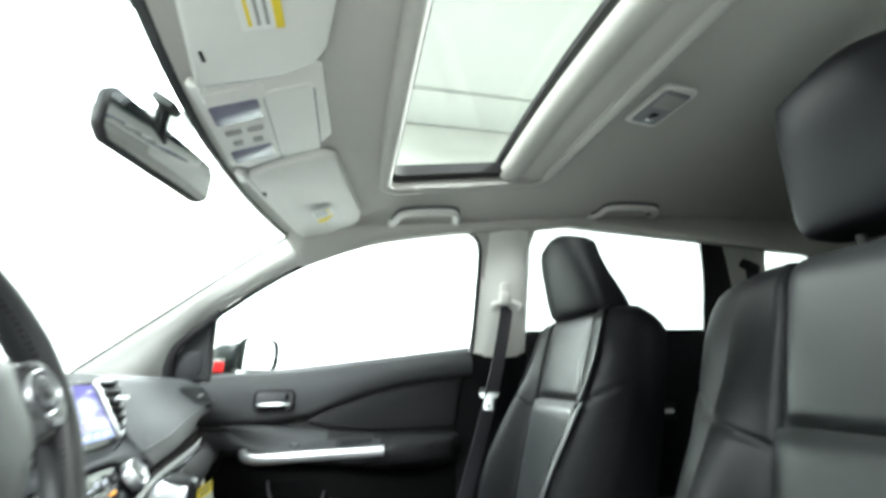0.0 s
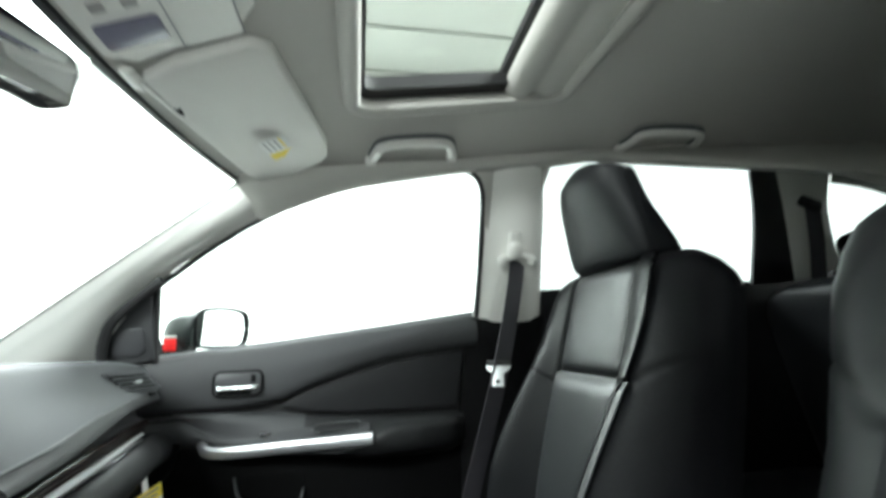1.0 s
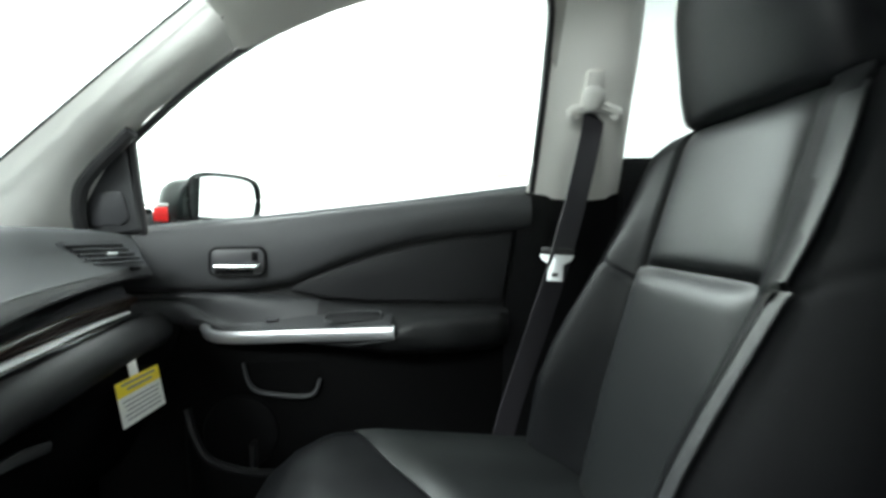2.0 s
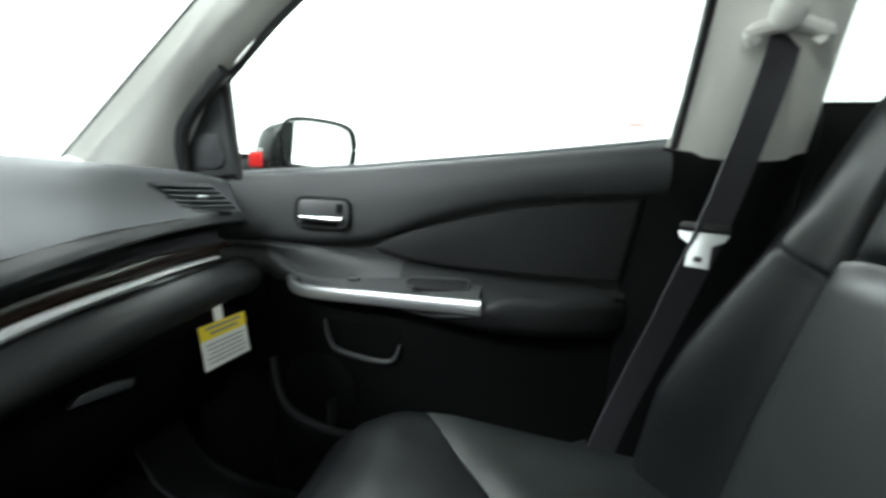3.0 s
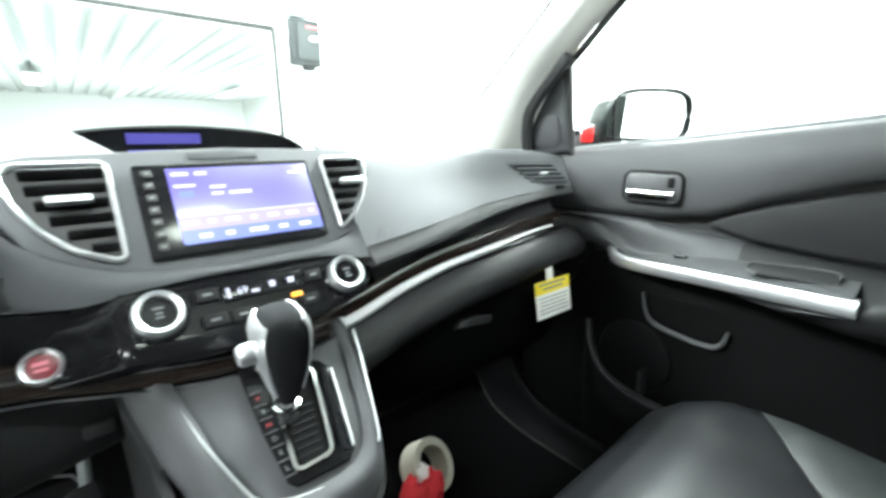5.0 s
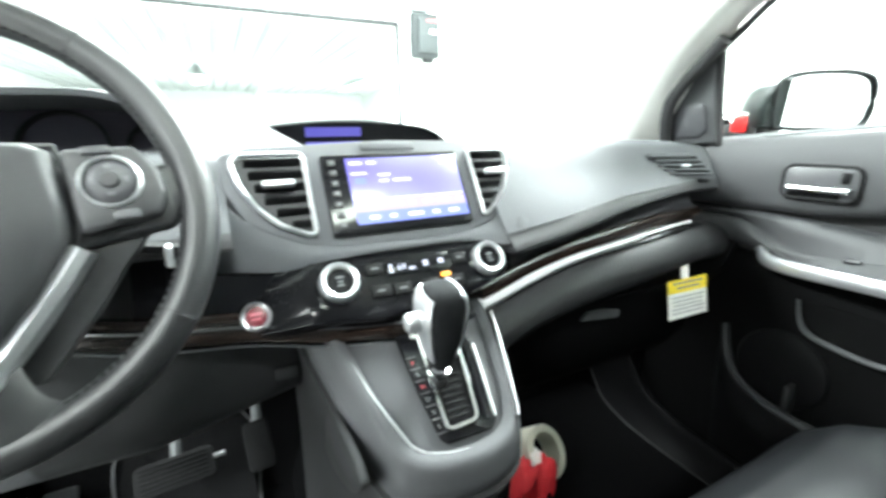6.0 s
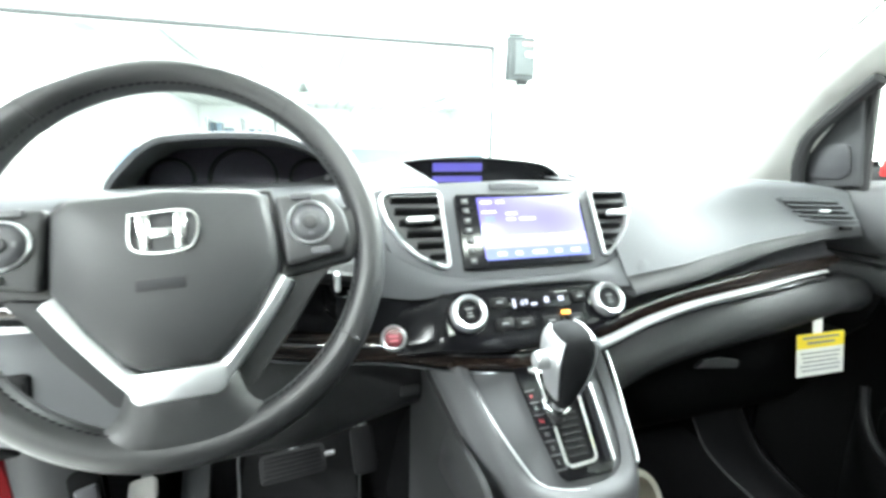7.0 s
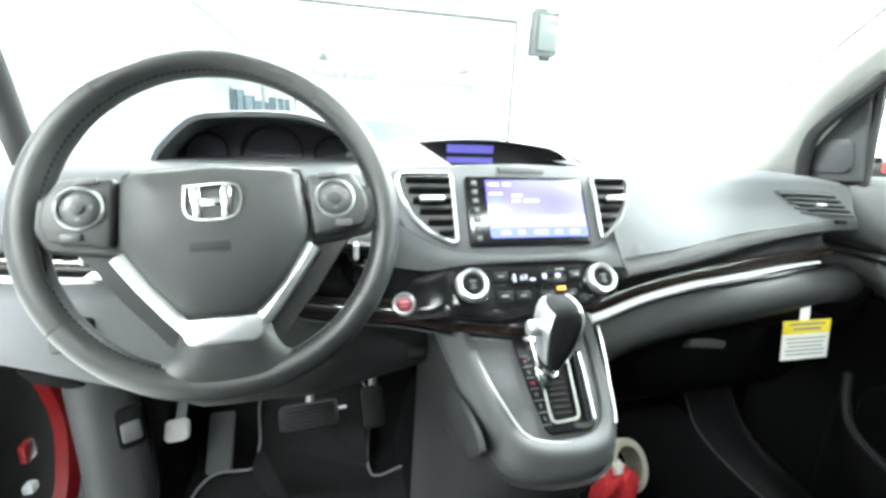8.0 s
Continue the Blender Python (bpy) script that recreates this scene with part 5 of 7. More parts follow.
hub = [(-0.080, 0.040), (-0.070, 0.049), (0.0, 0.054), (0.068, 0.049), (0.078, 0.043), (0.084, 0.0), (0.083, -0.022), (0.058, -0.062), (0.034, -0.088), (0.022, -0.093), (-0.024, -0.092), (-0.036, -0.086), (-0.060, -0.058), (-0.082, -0.024), (-0.082, 0.0)]
rows = []
for k, h in ((1.0, 0.002), (1.0, 0.016), (0.97, 0.026), (0.90, 0.031), (0.6, 0.036), (0.3, 0.038), (0.02, 0.0385)):
    rows.append([tuple(WH @ Vector((x * k, -0.01 + (y + 0.01) * k, h))) for x, y in hub])
part("airbag_cover", grid(rows, True, True), HUBSKIN, wheel, "grey padded hub cover", angle=60)
part("hub_gap", tube([tuple(WH @ Vector((x * 1.02, y * 1.02, 0.012))) for x, y in spline(hub + hub[:1], 60)[:-1]], 0.0020, 6, tuple(WN), closed=True), RUBBER, wheel, "dark gap round the hub cover")
for s in (-1, 1):
    pod = [(0.083, 0.044), (0.128, 0.044), (0.142, 0.024), (0.145, 0.004), (0.138, -0.012), (0.088, -0.021), (0.086, -0.005)]
    pod = [(s * x, y) for x, y in pod]
    part("side_spoke", prism([(s * 0.07, 0.035), (s * 0.155, 0.032), (s * 0.158, 0.0), (s * 0.145, -0.020), (s * 0.07, -0.03)], 0.016, at(WH, 0, 0, -0.006), 0.006, 3), WHEELSKIN, wheel)
    pd = part("button_pod", prism(pod, 0.014, at(WH, 0, 0, 0.008), 0.005, 3), POD, wheel)
    rmx = at(WH, s * 0.111, 0.0165, 0.022) @ Matrix.Diagonal((0.88, 0.88, 1.0, 1.0))
    part("control_ring", lathe([(0.0195, 0.0), (0.0225, 0.0), (0.0225, 0.002), (0.0210, 0.0035), (0.0195, 0.002)], rmx, 32, closed=True), SATIN, pd, "chrome ring")
    part("control_pad", lathe([(0.001, 0.004), (0.012, 0.0045), (0.016, 0.003), (0.018, 0.0), (0.001, 0.0)], rmx, 24), BUTTON, pd)
    for q in range(4):
        part("control_arrow", rbox(0.005, 0.003, 0.001, 0.0003, rmx @ pose(0, 0, 0.0044, 0, 0, 90 * q) @ Matrix.Translation((0, 0.0118, 0))), PIPING, pd, smooth=False)
    part("control_centre", lathe([(0.001, 0.0075), (0.006, 0.007), (0.0075, 0.004), (0.001, 0.004)], rmx, 18), POD, pd)
    part("small_button", rbox(0.018, 0.006, 0.004, 0.0012, at(WH, s * 0.105, 0.0405, 0.023)), BUTTON, pd)
    part("small_button", rbox(0.016, 0.007, 0.004, 0.0012, at(WH, s * 0.118, -0.0095, 0.023)), BUTTON, pd)
    sp = [(s * 0.086, -0.029), (s * 0.070, -0.052), (s * 0.049, -0.079), (s * 0.028, -0.104)]
    part("silver_spoke", sweep([tuple(WH @ Vector((x, y, 0.010))) for x, y in spline(sp, 13)], [(-0.008, -0.006), (0.008, -0.006), (0.007, 0.008), (0.0, 0.011), (-0.006, 0.008)], up=tuple(WN)), SATIN, wheel, "satin silver spoke")
for s in (-1, 1):
    web = round_poly([(s * 0.075, -0.010), (s * 0.135, -0.010), (s * 0.110, -0.040), (s * 0.088, -0.072), (s * 0.064, -0.100), (s * 0.050, -0.118), (s * 0.026, -0.116), (s * 0.026, -0.098)], 0.006, 3)
    part("spoke_web", prism(web, 0.012, at(WH, 0, 0, -0.010), 0.004, 3), LOWERPAD, wheel, "dark grey spoke behind the silver trim")
part("lower_plate", prism([(-0.036, -0.092), (0.036, -0.092), (0.034, -0.112), (0.028, -0.117), (-0.028, -0.117), (-0.034, -0.112)], 0.022, at(WH, 0, 0, 0.000), 0.004), SATIN, wheel, "bright silver lower spoke plate")
rows = []
for y, hw, h in ((-0.112, 0.036, 0.004), (-0.1125, 0.038, 0.013), (-0.120, 0.040, 0.0138), (-0.128, 0.043, 0.0128), (-0.136, 0.049, 0.0115), (-0.143, 0.060, 0.0105), (-0.150, 0.076, 0.0095), (-0.157, 0.092, 0.007)):
    rows.append([tuple(WH @ Vector((hw * u, y + 0.006 * abs(u) ** 3, h - 0.011 * abs(u) ** 4))) for u in np.linspace(-1, 1, 17)])
part("lower_spoke", shell(rows, -0.006), WHEELSKIN, wheel, "leather-covered lower spoke", angle=70)
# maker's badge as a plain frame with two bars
bo = [(-0.022, 0.014), (0.022, 0.014), (0.019, -0.014), (-0.019, -0.014)]
EM = at(WH, 0, 0.015, 0.0355)
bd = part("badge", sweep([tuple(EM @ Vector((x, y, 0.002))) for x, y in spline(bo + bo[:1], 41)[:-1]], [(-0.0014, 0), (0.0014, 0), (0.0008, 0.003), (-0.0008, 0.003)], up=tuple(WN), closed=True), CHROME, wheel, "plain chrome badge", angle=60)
for s in (-1, 1):
    part("badge_bar", prism([(s * 0.009, 0.015), (s * 0.018, 0.015), (s * 0.016, -0.015), (s * 0.008, -0.015)], 0.004, EM, 0.0012), CHROME, bd)
part("badge_bar", rbox(0.022, 0.008, 0.003, 0.001, at(EM, 0, -0.001, 0.002)), CHROME, bd)
part("embossed_mark", rbox(0.034, 0.009, 0.0012, 0.0004, at(WH, -0.003, -0.026, 0.0383)), CLOTH, wheel, "embossed bar")
col = thing("steering_column", "dark grey plastic steering column shroud with stalks", "steering column", at=(-0.39, -0.05, 1.03))
part("shroud", blob(0.062, 0.055, 0.10, 0.55, basis((-0.387, -0.045, 1.035), (1, 0, 0), tuple(WN))), DASH, col)
for s, tip in ((1, (-0.232, -0.105, 1.030)), (-1, (-0.545, -0.105, 1.035))):
    part("stalk", tube(spline([(-0.39 + s * 0.05, -0.075, 1.035), (-0.39 + s * 0.10, -0.09, 1.036), tip], 9), 0.008, 8), DARK, col)
    part("stalk_ring", rbox(0.006, 0.020, 0.020, 0.003, Matrix.Translation((tip[0] - s * 0.02, tip[1], tip[2]))), SATIN, col, "silver ring")
part("shroud_seam", tube(spline([(-0.443, -0.075, 1.02), (-0.387, -0.10, 1.012), (-0.331, -0.075, 1.02)], 9), 0.002, 6), RUBBER, col)


# ---- front passenger door ----
door = thing("car_door", "closed passenger door with dark trim, armrest and silver strip", "car door", at=(0.69, -0.35, 0.8))
BELT = [(-0.80, 1.191), (-0.543, 1.161), (-0.26, 1.131), (0.0, 1.108), (0.12, 1.097)]
SEAM = [(-0.80, 1.112), (-0.63, 1.098), (-0.55, 1.086), (-0.467, 1.066), (-0.373, 1.035), (-0.30, 1.004), (-0.2, 0.990), (0.12, 0.985)]
rows = []
for y in np.linspace(-0.785, 0.125, 40):
    zb, zs = lerp_table(BELT, y)[0], lerp_table(SEAM, y)[0]
    h = zb - zs
    rows.append([(x, y, z) for x, z in spline([(0.735, zb - 0.02), (0.728, zb - 0.003), (0.712, zb + 0.001), (0.697, zb - 0.006), (0.689, zb - 0.02), (0.680, zb - h * 0.5), (0.681, zs + 0.018), (0.686, zs + 0.006), (0.696, zs), (0.72, zs + 0.004)], 25)])
part("upper_panel", shell(rows, -0.004), DOORSKIN, door, "dark grey soft upper panel")
# shadow gap and insert below the curved edge
part("backing", prism([(0.12, 1.06), (-0.775, 1.15), (-0.735, 0.90), (-0.70, 0.45), (0.12, 0.45)], 0.03, Matrix(((0, 0, 1, 0.709), (1, 0, 0, 0), (0, 1, 0, 0), (0, 0, 0, 1)))), RUBBER, door, "black inner panel", smooth=False)
ins = [(-0.285, 0.984), (-0.33, 1.008), (-0.373, 1.024), (-0.467, 1.053), (-0.55, 1.073), (-0.63, 1.085), (-0.752, 1.098), (-0.728, 0.955), (-0.60, 0.955), (-0.45, 0.958), (-0.36, 0.966)]
part("insert", prism(ins, 0.022, Matrix(((0, 0, -1, 0.712), (1, 0, 0, 0), (0, 1, 0, 0), (0, 0, 0, 1))), 0.007, 3), CLOTH, door, "black leatherette insert")
part("rear_flange", prism([(-0.785, 1.11), (-0.757, 1.10), (-0.728, 0.93), (-0.70, 0.60), (-0.73, 0.60), (-0.755, 0.92)], 0.012, Matrix(((0, 0, -1, 0.712), (1, 0, 0, 0), (0, 1, 0, 0), (0, 0, 0, 1))), 0.004), DARK, door)
# arm carrier: a swelling that starts at the dashboard and runs into the armrest
ARM = [(0.10, 0.690, 0.972, 0.694), (0.02, 0.684, 0.975, 0.690), (-0.08, 0.678, 0.974, 0.686), (-0.13, 0.674, 0.970, 0.683), (-0.18, 0.668, 0.966, 0.675), (-0.28, 0.656, 0.957, 0.657), (-0.40, 0.650, 0.944, 0.638), (-0.508, 0.644, 0.936, 0.617), (-0.62, 0.650, 0.934, 0.625), (-0.70, 0.668, 0.932, 0.655), (-0.738, 0.694, 0.928, 0.692)]
ARM = sorted(ARM)
rows = []
for y in np.linspace(-0.738, 0.10, 44):
    xt, zt, xi = lerp_table(ARM, y)
    front = max(0.0, min(1.0, (y + 0.30) / 0.30))
    drop = 0.048 * math.exp(-((abs((y + 0.31) / 0.20)) ** 6))  # ledge that carries the switch plate
    rows.append([(x, y, z) for x, z in spline([(0.712, zt + 0.010), (0.704, zt + 0.008), (max(xt, 0.688), zt), (xi + 0.012, zt - 0.006 - drop), (xi, zt - 0.016 - drop), (xi + 0.002, zt - 0.045), (xi + 0.016, zt - 0.062), (xi + 0.04, zt - 0.074), (0.712, zt - 0.080)], 25)])
part("arm_carrier", shell(rows[20:], -0.004), DOORSKIN, door, "grey swelling that carries the switch plate")
part("armrest", shell(rows[:21], -0.004), ARMSKIN, door, "black padded armrest")
# switch plate with its silver strip
top_in = spline([(0.692, -0.118, 0.930), (0.682, -0.134, 0.912), (0.669, -0.18, 0.907), (0.648, -0.30, 0.914), (0.630, -0.40, 0.919), (0.613, -0.500, 0.924)], 25)
rows = []
for p in top_in:
    rise = lerp_table(ARM, p[1])[1] - 0.001 - p[2]
    rows.append([(p[0] + 0.002, p[1], p[2]), (p[0] + 0.006, p[1], p[2] + 0.003), (min(0.704, p[0] + 0.030), p[1], p[2] + 0.5 * rise), (min(0.708, p[0] + 0.075), p[1], p[2] + rise)])
part("switch_plate", shell(rows, 0.006), DOORSKIN, door, "grey switch plate")
part("window_switch", rbox(0.016, 0.024, 0.006, 0.002, pose(0.676, -0.262, 0.926, 0, -20, 8)), GLOSS, door, "black window switch")
part("switch_edge", rbox(0.004, 0.018, 0.002, 0.0008, pose(0.669, -0.262, 0.9275, 0, -20, 8)), SATIN, door, "bright front edge of the switch")
part("switch_icon", join(rbox(0.004, 0.006, 0.001, 0, Matrix.Translation((0.684, -0.215, 0.9275))), rbox(0.004, 0.006, 0.001, 0, Matrix.Translation((0.684, -0.228, 0.9280)))), WHITELETTER, door, smooth=False)
CUP = pose(0.652, -0.424, 0.9318, 0, -20, 8)
cup = [(-0.016, -0.052), (-0.015, 0.040), (-0.006, 0.054), (0.014, 0.048), (0.018, 0.030), (0.018, -0.050)]
part("pull_cup", prism(round_poly(cup, 0.008, 4), 0.003, CUP, 0.001), LOWERPAD, door, "dark grey pull cup")
part("cup_lip", tube([tuple(CUP @ Vector((x, y, 0.003))) for x, y in spline(cup[1:] + cup[:1], 24)], 0.0022, 6, (0, 0, 1)), DOORSKIN, door, "rounded lip of the pull cup")
st = spline([(0.692, -0.118, 0.916), (0.682, -0.134, 0.898), (0.669, -0.18, 0.894), (0.648, -0.30, 0.900), (0.630, -0.40, 0.905), (0.611, -0.506, 0.911)], 25)
part("silver_strip", sweep([tuple(p) for p in st], [(-0.006, -0.011), (0.003, -0.012), (0.006, -0.006), (0.0050, 0.006), (0.002, 0.011), (-0.008, 0.013)], up=(0, 0, 1)), SATIN, door, "satin silver strip")
# handle
hb = basis((0.675, -0.197, 1.0440), (0, -1, 0), (-1, 0, 0.06))
hnd = part("handle_bezel", prism(rounded(0.106, 0.054, 0.014), 0.006, at(hb, 0, 0, -0.002), 0.002), BUTTON, door, "black handle recess")
part("bezel_frame", sweep([tuple(hb @ Vector((x, y, 0.002))) for x, y in rounded(0.106, 0.054, 0.014, 5)], circle(0.0032, 8), up=(-1, 0, 0), closed=True), DARK, hnd)
part("lever", prism([(-0.046, -0.005), (0.030, -0.008), (0.042, -0.008), (0.044, 0.004), (0.030, 0.002), (-0.046, 0.002)], 0.012, at(hb, 0.002, -0.008, 0.004), 0.0035, 3), CHROME, hnd, "chrome pull lever")
part("lock_tab", rbox(0.010, 0.018, 0.008, 0.002, at(hb, 0.034, 0.010, 0.006)), DARK, hnd)
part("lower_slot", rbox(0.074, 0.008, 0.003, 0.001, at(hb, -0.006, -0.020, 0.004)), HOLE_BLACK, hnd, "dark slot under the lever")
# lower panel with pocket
# Void black puts the shade low on the door into the panel's colour.
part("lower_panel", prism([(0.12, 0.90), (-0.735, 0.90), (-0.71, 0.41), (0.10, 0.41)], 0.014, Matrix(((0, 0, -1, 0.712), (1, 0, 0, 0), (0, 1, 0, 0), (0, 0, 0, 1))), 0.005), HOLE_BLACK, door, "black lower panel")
# Lighter plastic on this rim paints the highlight along its lip.
part("grip_pocket", sweep([(0.690, y, z) for y, z in spline([(-0.195, 0.835), (-0.203, 0.800), (-0.220, 0.778), (-0.27, 0.767), (-0.32, 0.764), (-0.340, 0.775), (-0.348, 0.80)], 25)], circle(0.0055, 8), up=(1, 0, 0), scale=[0.6 + 0.4 * math.sin(math.pi * k / 24) for k in range(25)]), DOORSKIN, door, "moulded pocket rim, paler for its highlight")
# Flat black sheet paints the shade inside the grip opening.
part("grip_hollow", prism(round_poly([(-0.200, 0.835), (-0.208, 0.795), (-0.230, 0.775), (-0.325, 0.769), (-0.344, 0.80), (-0.350, 0.835)], 0.012, 4), 0.004, Matrix(((0, 0, -1, 0.700), (1, 0, 0, 0), (0, 1, 0, 0), (0, 0, 0, 1)))), HOLE_BLACK, door, "black sheet for the shade inside the grip", smooth=False)
# bottle and map pocket that bulges from the lower panel, open at its top
LIP = [(-0.082, 0.745, 0.004), (-0.098, 0.700, 0.016), (-0.128, 0.655, 0.026), (-0.18, 0.634, 0.034), (-0.25, 0.626, 0.040), (-0.36, 0.628, 0.042), (-0.50, 0.634, 0.042), (-0.62, 0.642, 0.034), (-0.70, 0.66, 0.004)]
lip = spline(LIP, 41)
part("map_pocket", shell([[(x, y, z) for x, z in spline([(0.696 - b * 0.85, zt), (0.694 - b, zt - 0.010), (0.693 - b * 1.05, zt - 0.06), (0.694 - b * 0.8, (zt + 0.46) / 2), (0.697, 0.46)], 11)] for y, zt, b in lip], 0.006), DARK, door, "black bottle and map pocket")
# Rim is paler than the pocket, to carry a highlight in its colour.
part("pocket_rim", sweep([(0.692 - b, y, zt) for y, zt, b in lip], circle(0.0080, 8), up=(1, 0, 0)), CLOTH, door, "rounded pocket rim, paler for its highlight")
part("speaker_grille", lathe([(0.001, 0.006), (0.062, 0.005), (0.074, 0.002), (0.078, -0.004), (0.001, -0.004)], basis((0.694, -0.185, 0.69), (0, 1, 0), (-1, 0, 0)), 32), DARK, door, "black round speaker grille")
part("pocket_divider", rbox(0.030, 0.010, 0.060, 0.004, pose(0.678, -0.215, 0.648)), LOWERPAD, door, "small divider in the pocket")
# mirror sail with its tweeter
sail = [(0.100, 1.092), (0.098, 1.150), (0.080, 1.195), (0.048, 1.235), (0.004, 1.268), (-0.010, 1.272), (-0.014, 1.105)]
sm = Matrix(((0, -0.20, -1, 0.70 + 0.20 * 1.10), (1, 0, 0, 0), (0, 1, 0, 0), (0, 0, 0, 1)))
sl = part("mirror_sail", prism(sail, 0.022, sm, 0.006, 3), DOORSKIN, door, "black triangular corner panel")
part("tweeter", prism(round_poly([(0.074, 1.116), (0.070, 1.160), (0.048, 1.180), (0.008, 1.181), (0.004, 1.130), (0.018, 1.117)], 0.012, 4), 0.005, at(sm, 0, 0, 0.021), 0.002), BUTTON, sl, "grey tweeter grille")
fr = [p for p in SIDEGLASS[1:]]
part("glass_channel", sweep([(wx(z) - 0.004, y, z) for y, z in spline(fr[:-1], 40)] + [(wx(1.32) - 0.004, -0.790, 1.32), (wx(1.18) - 0.004, -0.788, 1.18)], circle(0.0075, 6), up=(1, 0, 0.4)), RUBBER, door, "black rubber window channel")
part("sail_seal", tube(spline([(0.672, 0.090, 1.085), (0.663, 0.088, 1.115), (0.654, 0.084, 1.147), (0.643, 0.069, 1.187), (0.633, 0.036, 1.221), (0.624, -0.004, 1.254), (0.618, -0.040, 1.284)], 30), 0.012, 8, (1, 0, 0)), RUBBER, sl, "black rubber front edge")
part("sail_post", tube([(0.690, -0.010, 1.10), (0.652, -0.018, 1.278)], 0.008, 8, (1, 0, 0)), RUBBER, door)
part("inner_seal", tube([(0.706, y, z + 0.003) for y, z in ((-0.785, 1.190), (-0.543, 1.161), (-0.26, 1.131), (0.0, 1.108))], 0.005, 6), PIPING, door, "grey belt seal")
part("outer_skin", prism([(0.45, 1.07), (-0.80, 1.17), (-0.80, 0.40), (0.45, 0.40)], 0.02, Matrix(((0, 0, 1, 0.80), (1, 0, 0, 0), (0, 1, 0, 0), (0, 0, 0, 1))), 0.005), REDPAINT, door, "red painted outer skin")
part("glass_sticker", rbox(0.001, 0.036, 0.026, 0.0, pose(0.681, -0.725, 1.206, 0, -23)), STICKER, door, "faint sticker on the glass", smooth=False)
part("sticker_print", rbox(0.001, 0.028, 0.004, 0.0, pose(0.678, -0.725, 1.212, 0, -23)), STICKERRED, door, "faded red print bar", smooth=False)

# exterior mirror
mir = thing("wing_mirror", "dark exterior mirror with white reflecting glass", "wing mirror", at=(0.82, -0.07, 1.15))
hm = basis((0.835, -0.085, 1.180), (0.90, -0.43, 0), (0, 0, 1))
rows = []
for yy, k in ((-0.027, 0.93), (-0.036, 0.93), (-0.037, 0.97), (-0.032, 1.0), (-0.020, 1.0), (0.02, 0.98), (0.06, 0.85), (0.09, 0.62), (0.105, 0.25)):
    rows.append([tuple(hm @ Vector((x * k, yy, z * k))) for x, z in spline([(-0.112, -0.045), (-0.110, -0.005), (-0.086, 0.036), (0.0, 0.054), (0.07, 0.050), (0.098, 0.03), (0.10, -0.02), (0.08, -0.05), (0, -0.054), (-0.112, -0.045)], 32)[:-1]])
part("housing", grid(rows, True, True), BODY, mir, "dark painted housing")
part("mirror_glass", prism([(-0.078, -0.046), (0.070, -0.046), (0.088, -0.02), (0.088, 0.026), (0.064, 0.046), (-0.070, 0.048)], 0.004, Matrix(((hm[0][0], hm[0][2], -hm[0][1], hm[0][3]), (hm[1][0], hm[1][2], -hm[1][1], hm[1][3]), (hm[2][0], hm[2][2], -hm[2][1], hm[2][3]), (0, 0, 0, 1))) @ Matrix.Translation((0.008, 0, 0.028))), MIRROR, mir, "mirror glass", smooth=False)
part("bezel", tube([tuple(hm @ Vector((x * 0.95, -0.037, z * 0.95))) for x, z in spline([(-0.095, -0.05), (-0.10, 0.0), (-0.085, 0.044), (0.0, 0.054), (0.07, 0.050), (0.098, 0.03), (0.10, -0.02), (0.08, -0.05), (0, -0.054), (-0.095, -0.05)], 40)[:-1]], 0.0042, 8, (0, 0, 1), closed=True), DARK, mir, "black rim round the glass")
part("stalk", rbox(0.096, 0.075, 0.046, 0.01, pose(0.778, -0.018, 1.122)), RUBBER, mir)
mark = thing("red_marker", "small red square marker with a white top edge", "marker", at=(0.722, -0.023, 1.14))
part("plate", rbox(0.006, 0.028, 0.030, 0.003, pose(0.722, -0.026, 1.140)), REDLENS, mark)
part("edge", rbox(0.008, 0.050, 0.005, 0.001, pose(0.723, -0.014, 1.159)), WHITEPAPER, mark, "white edge strip")
part("bracket", rbox(0.006, 0.022, 0.018, 0.002, pose(0.735, 0.010, 1.143)), DARK, mark)


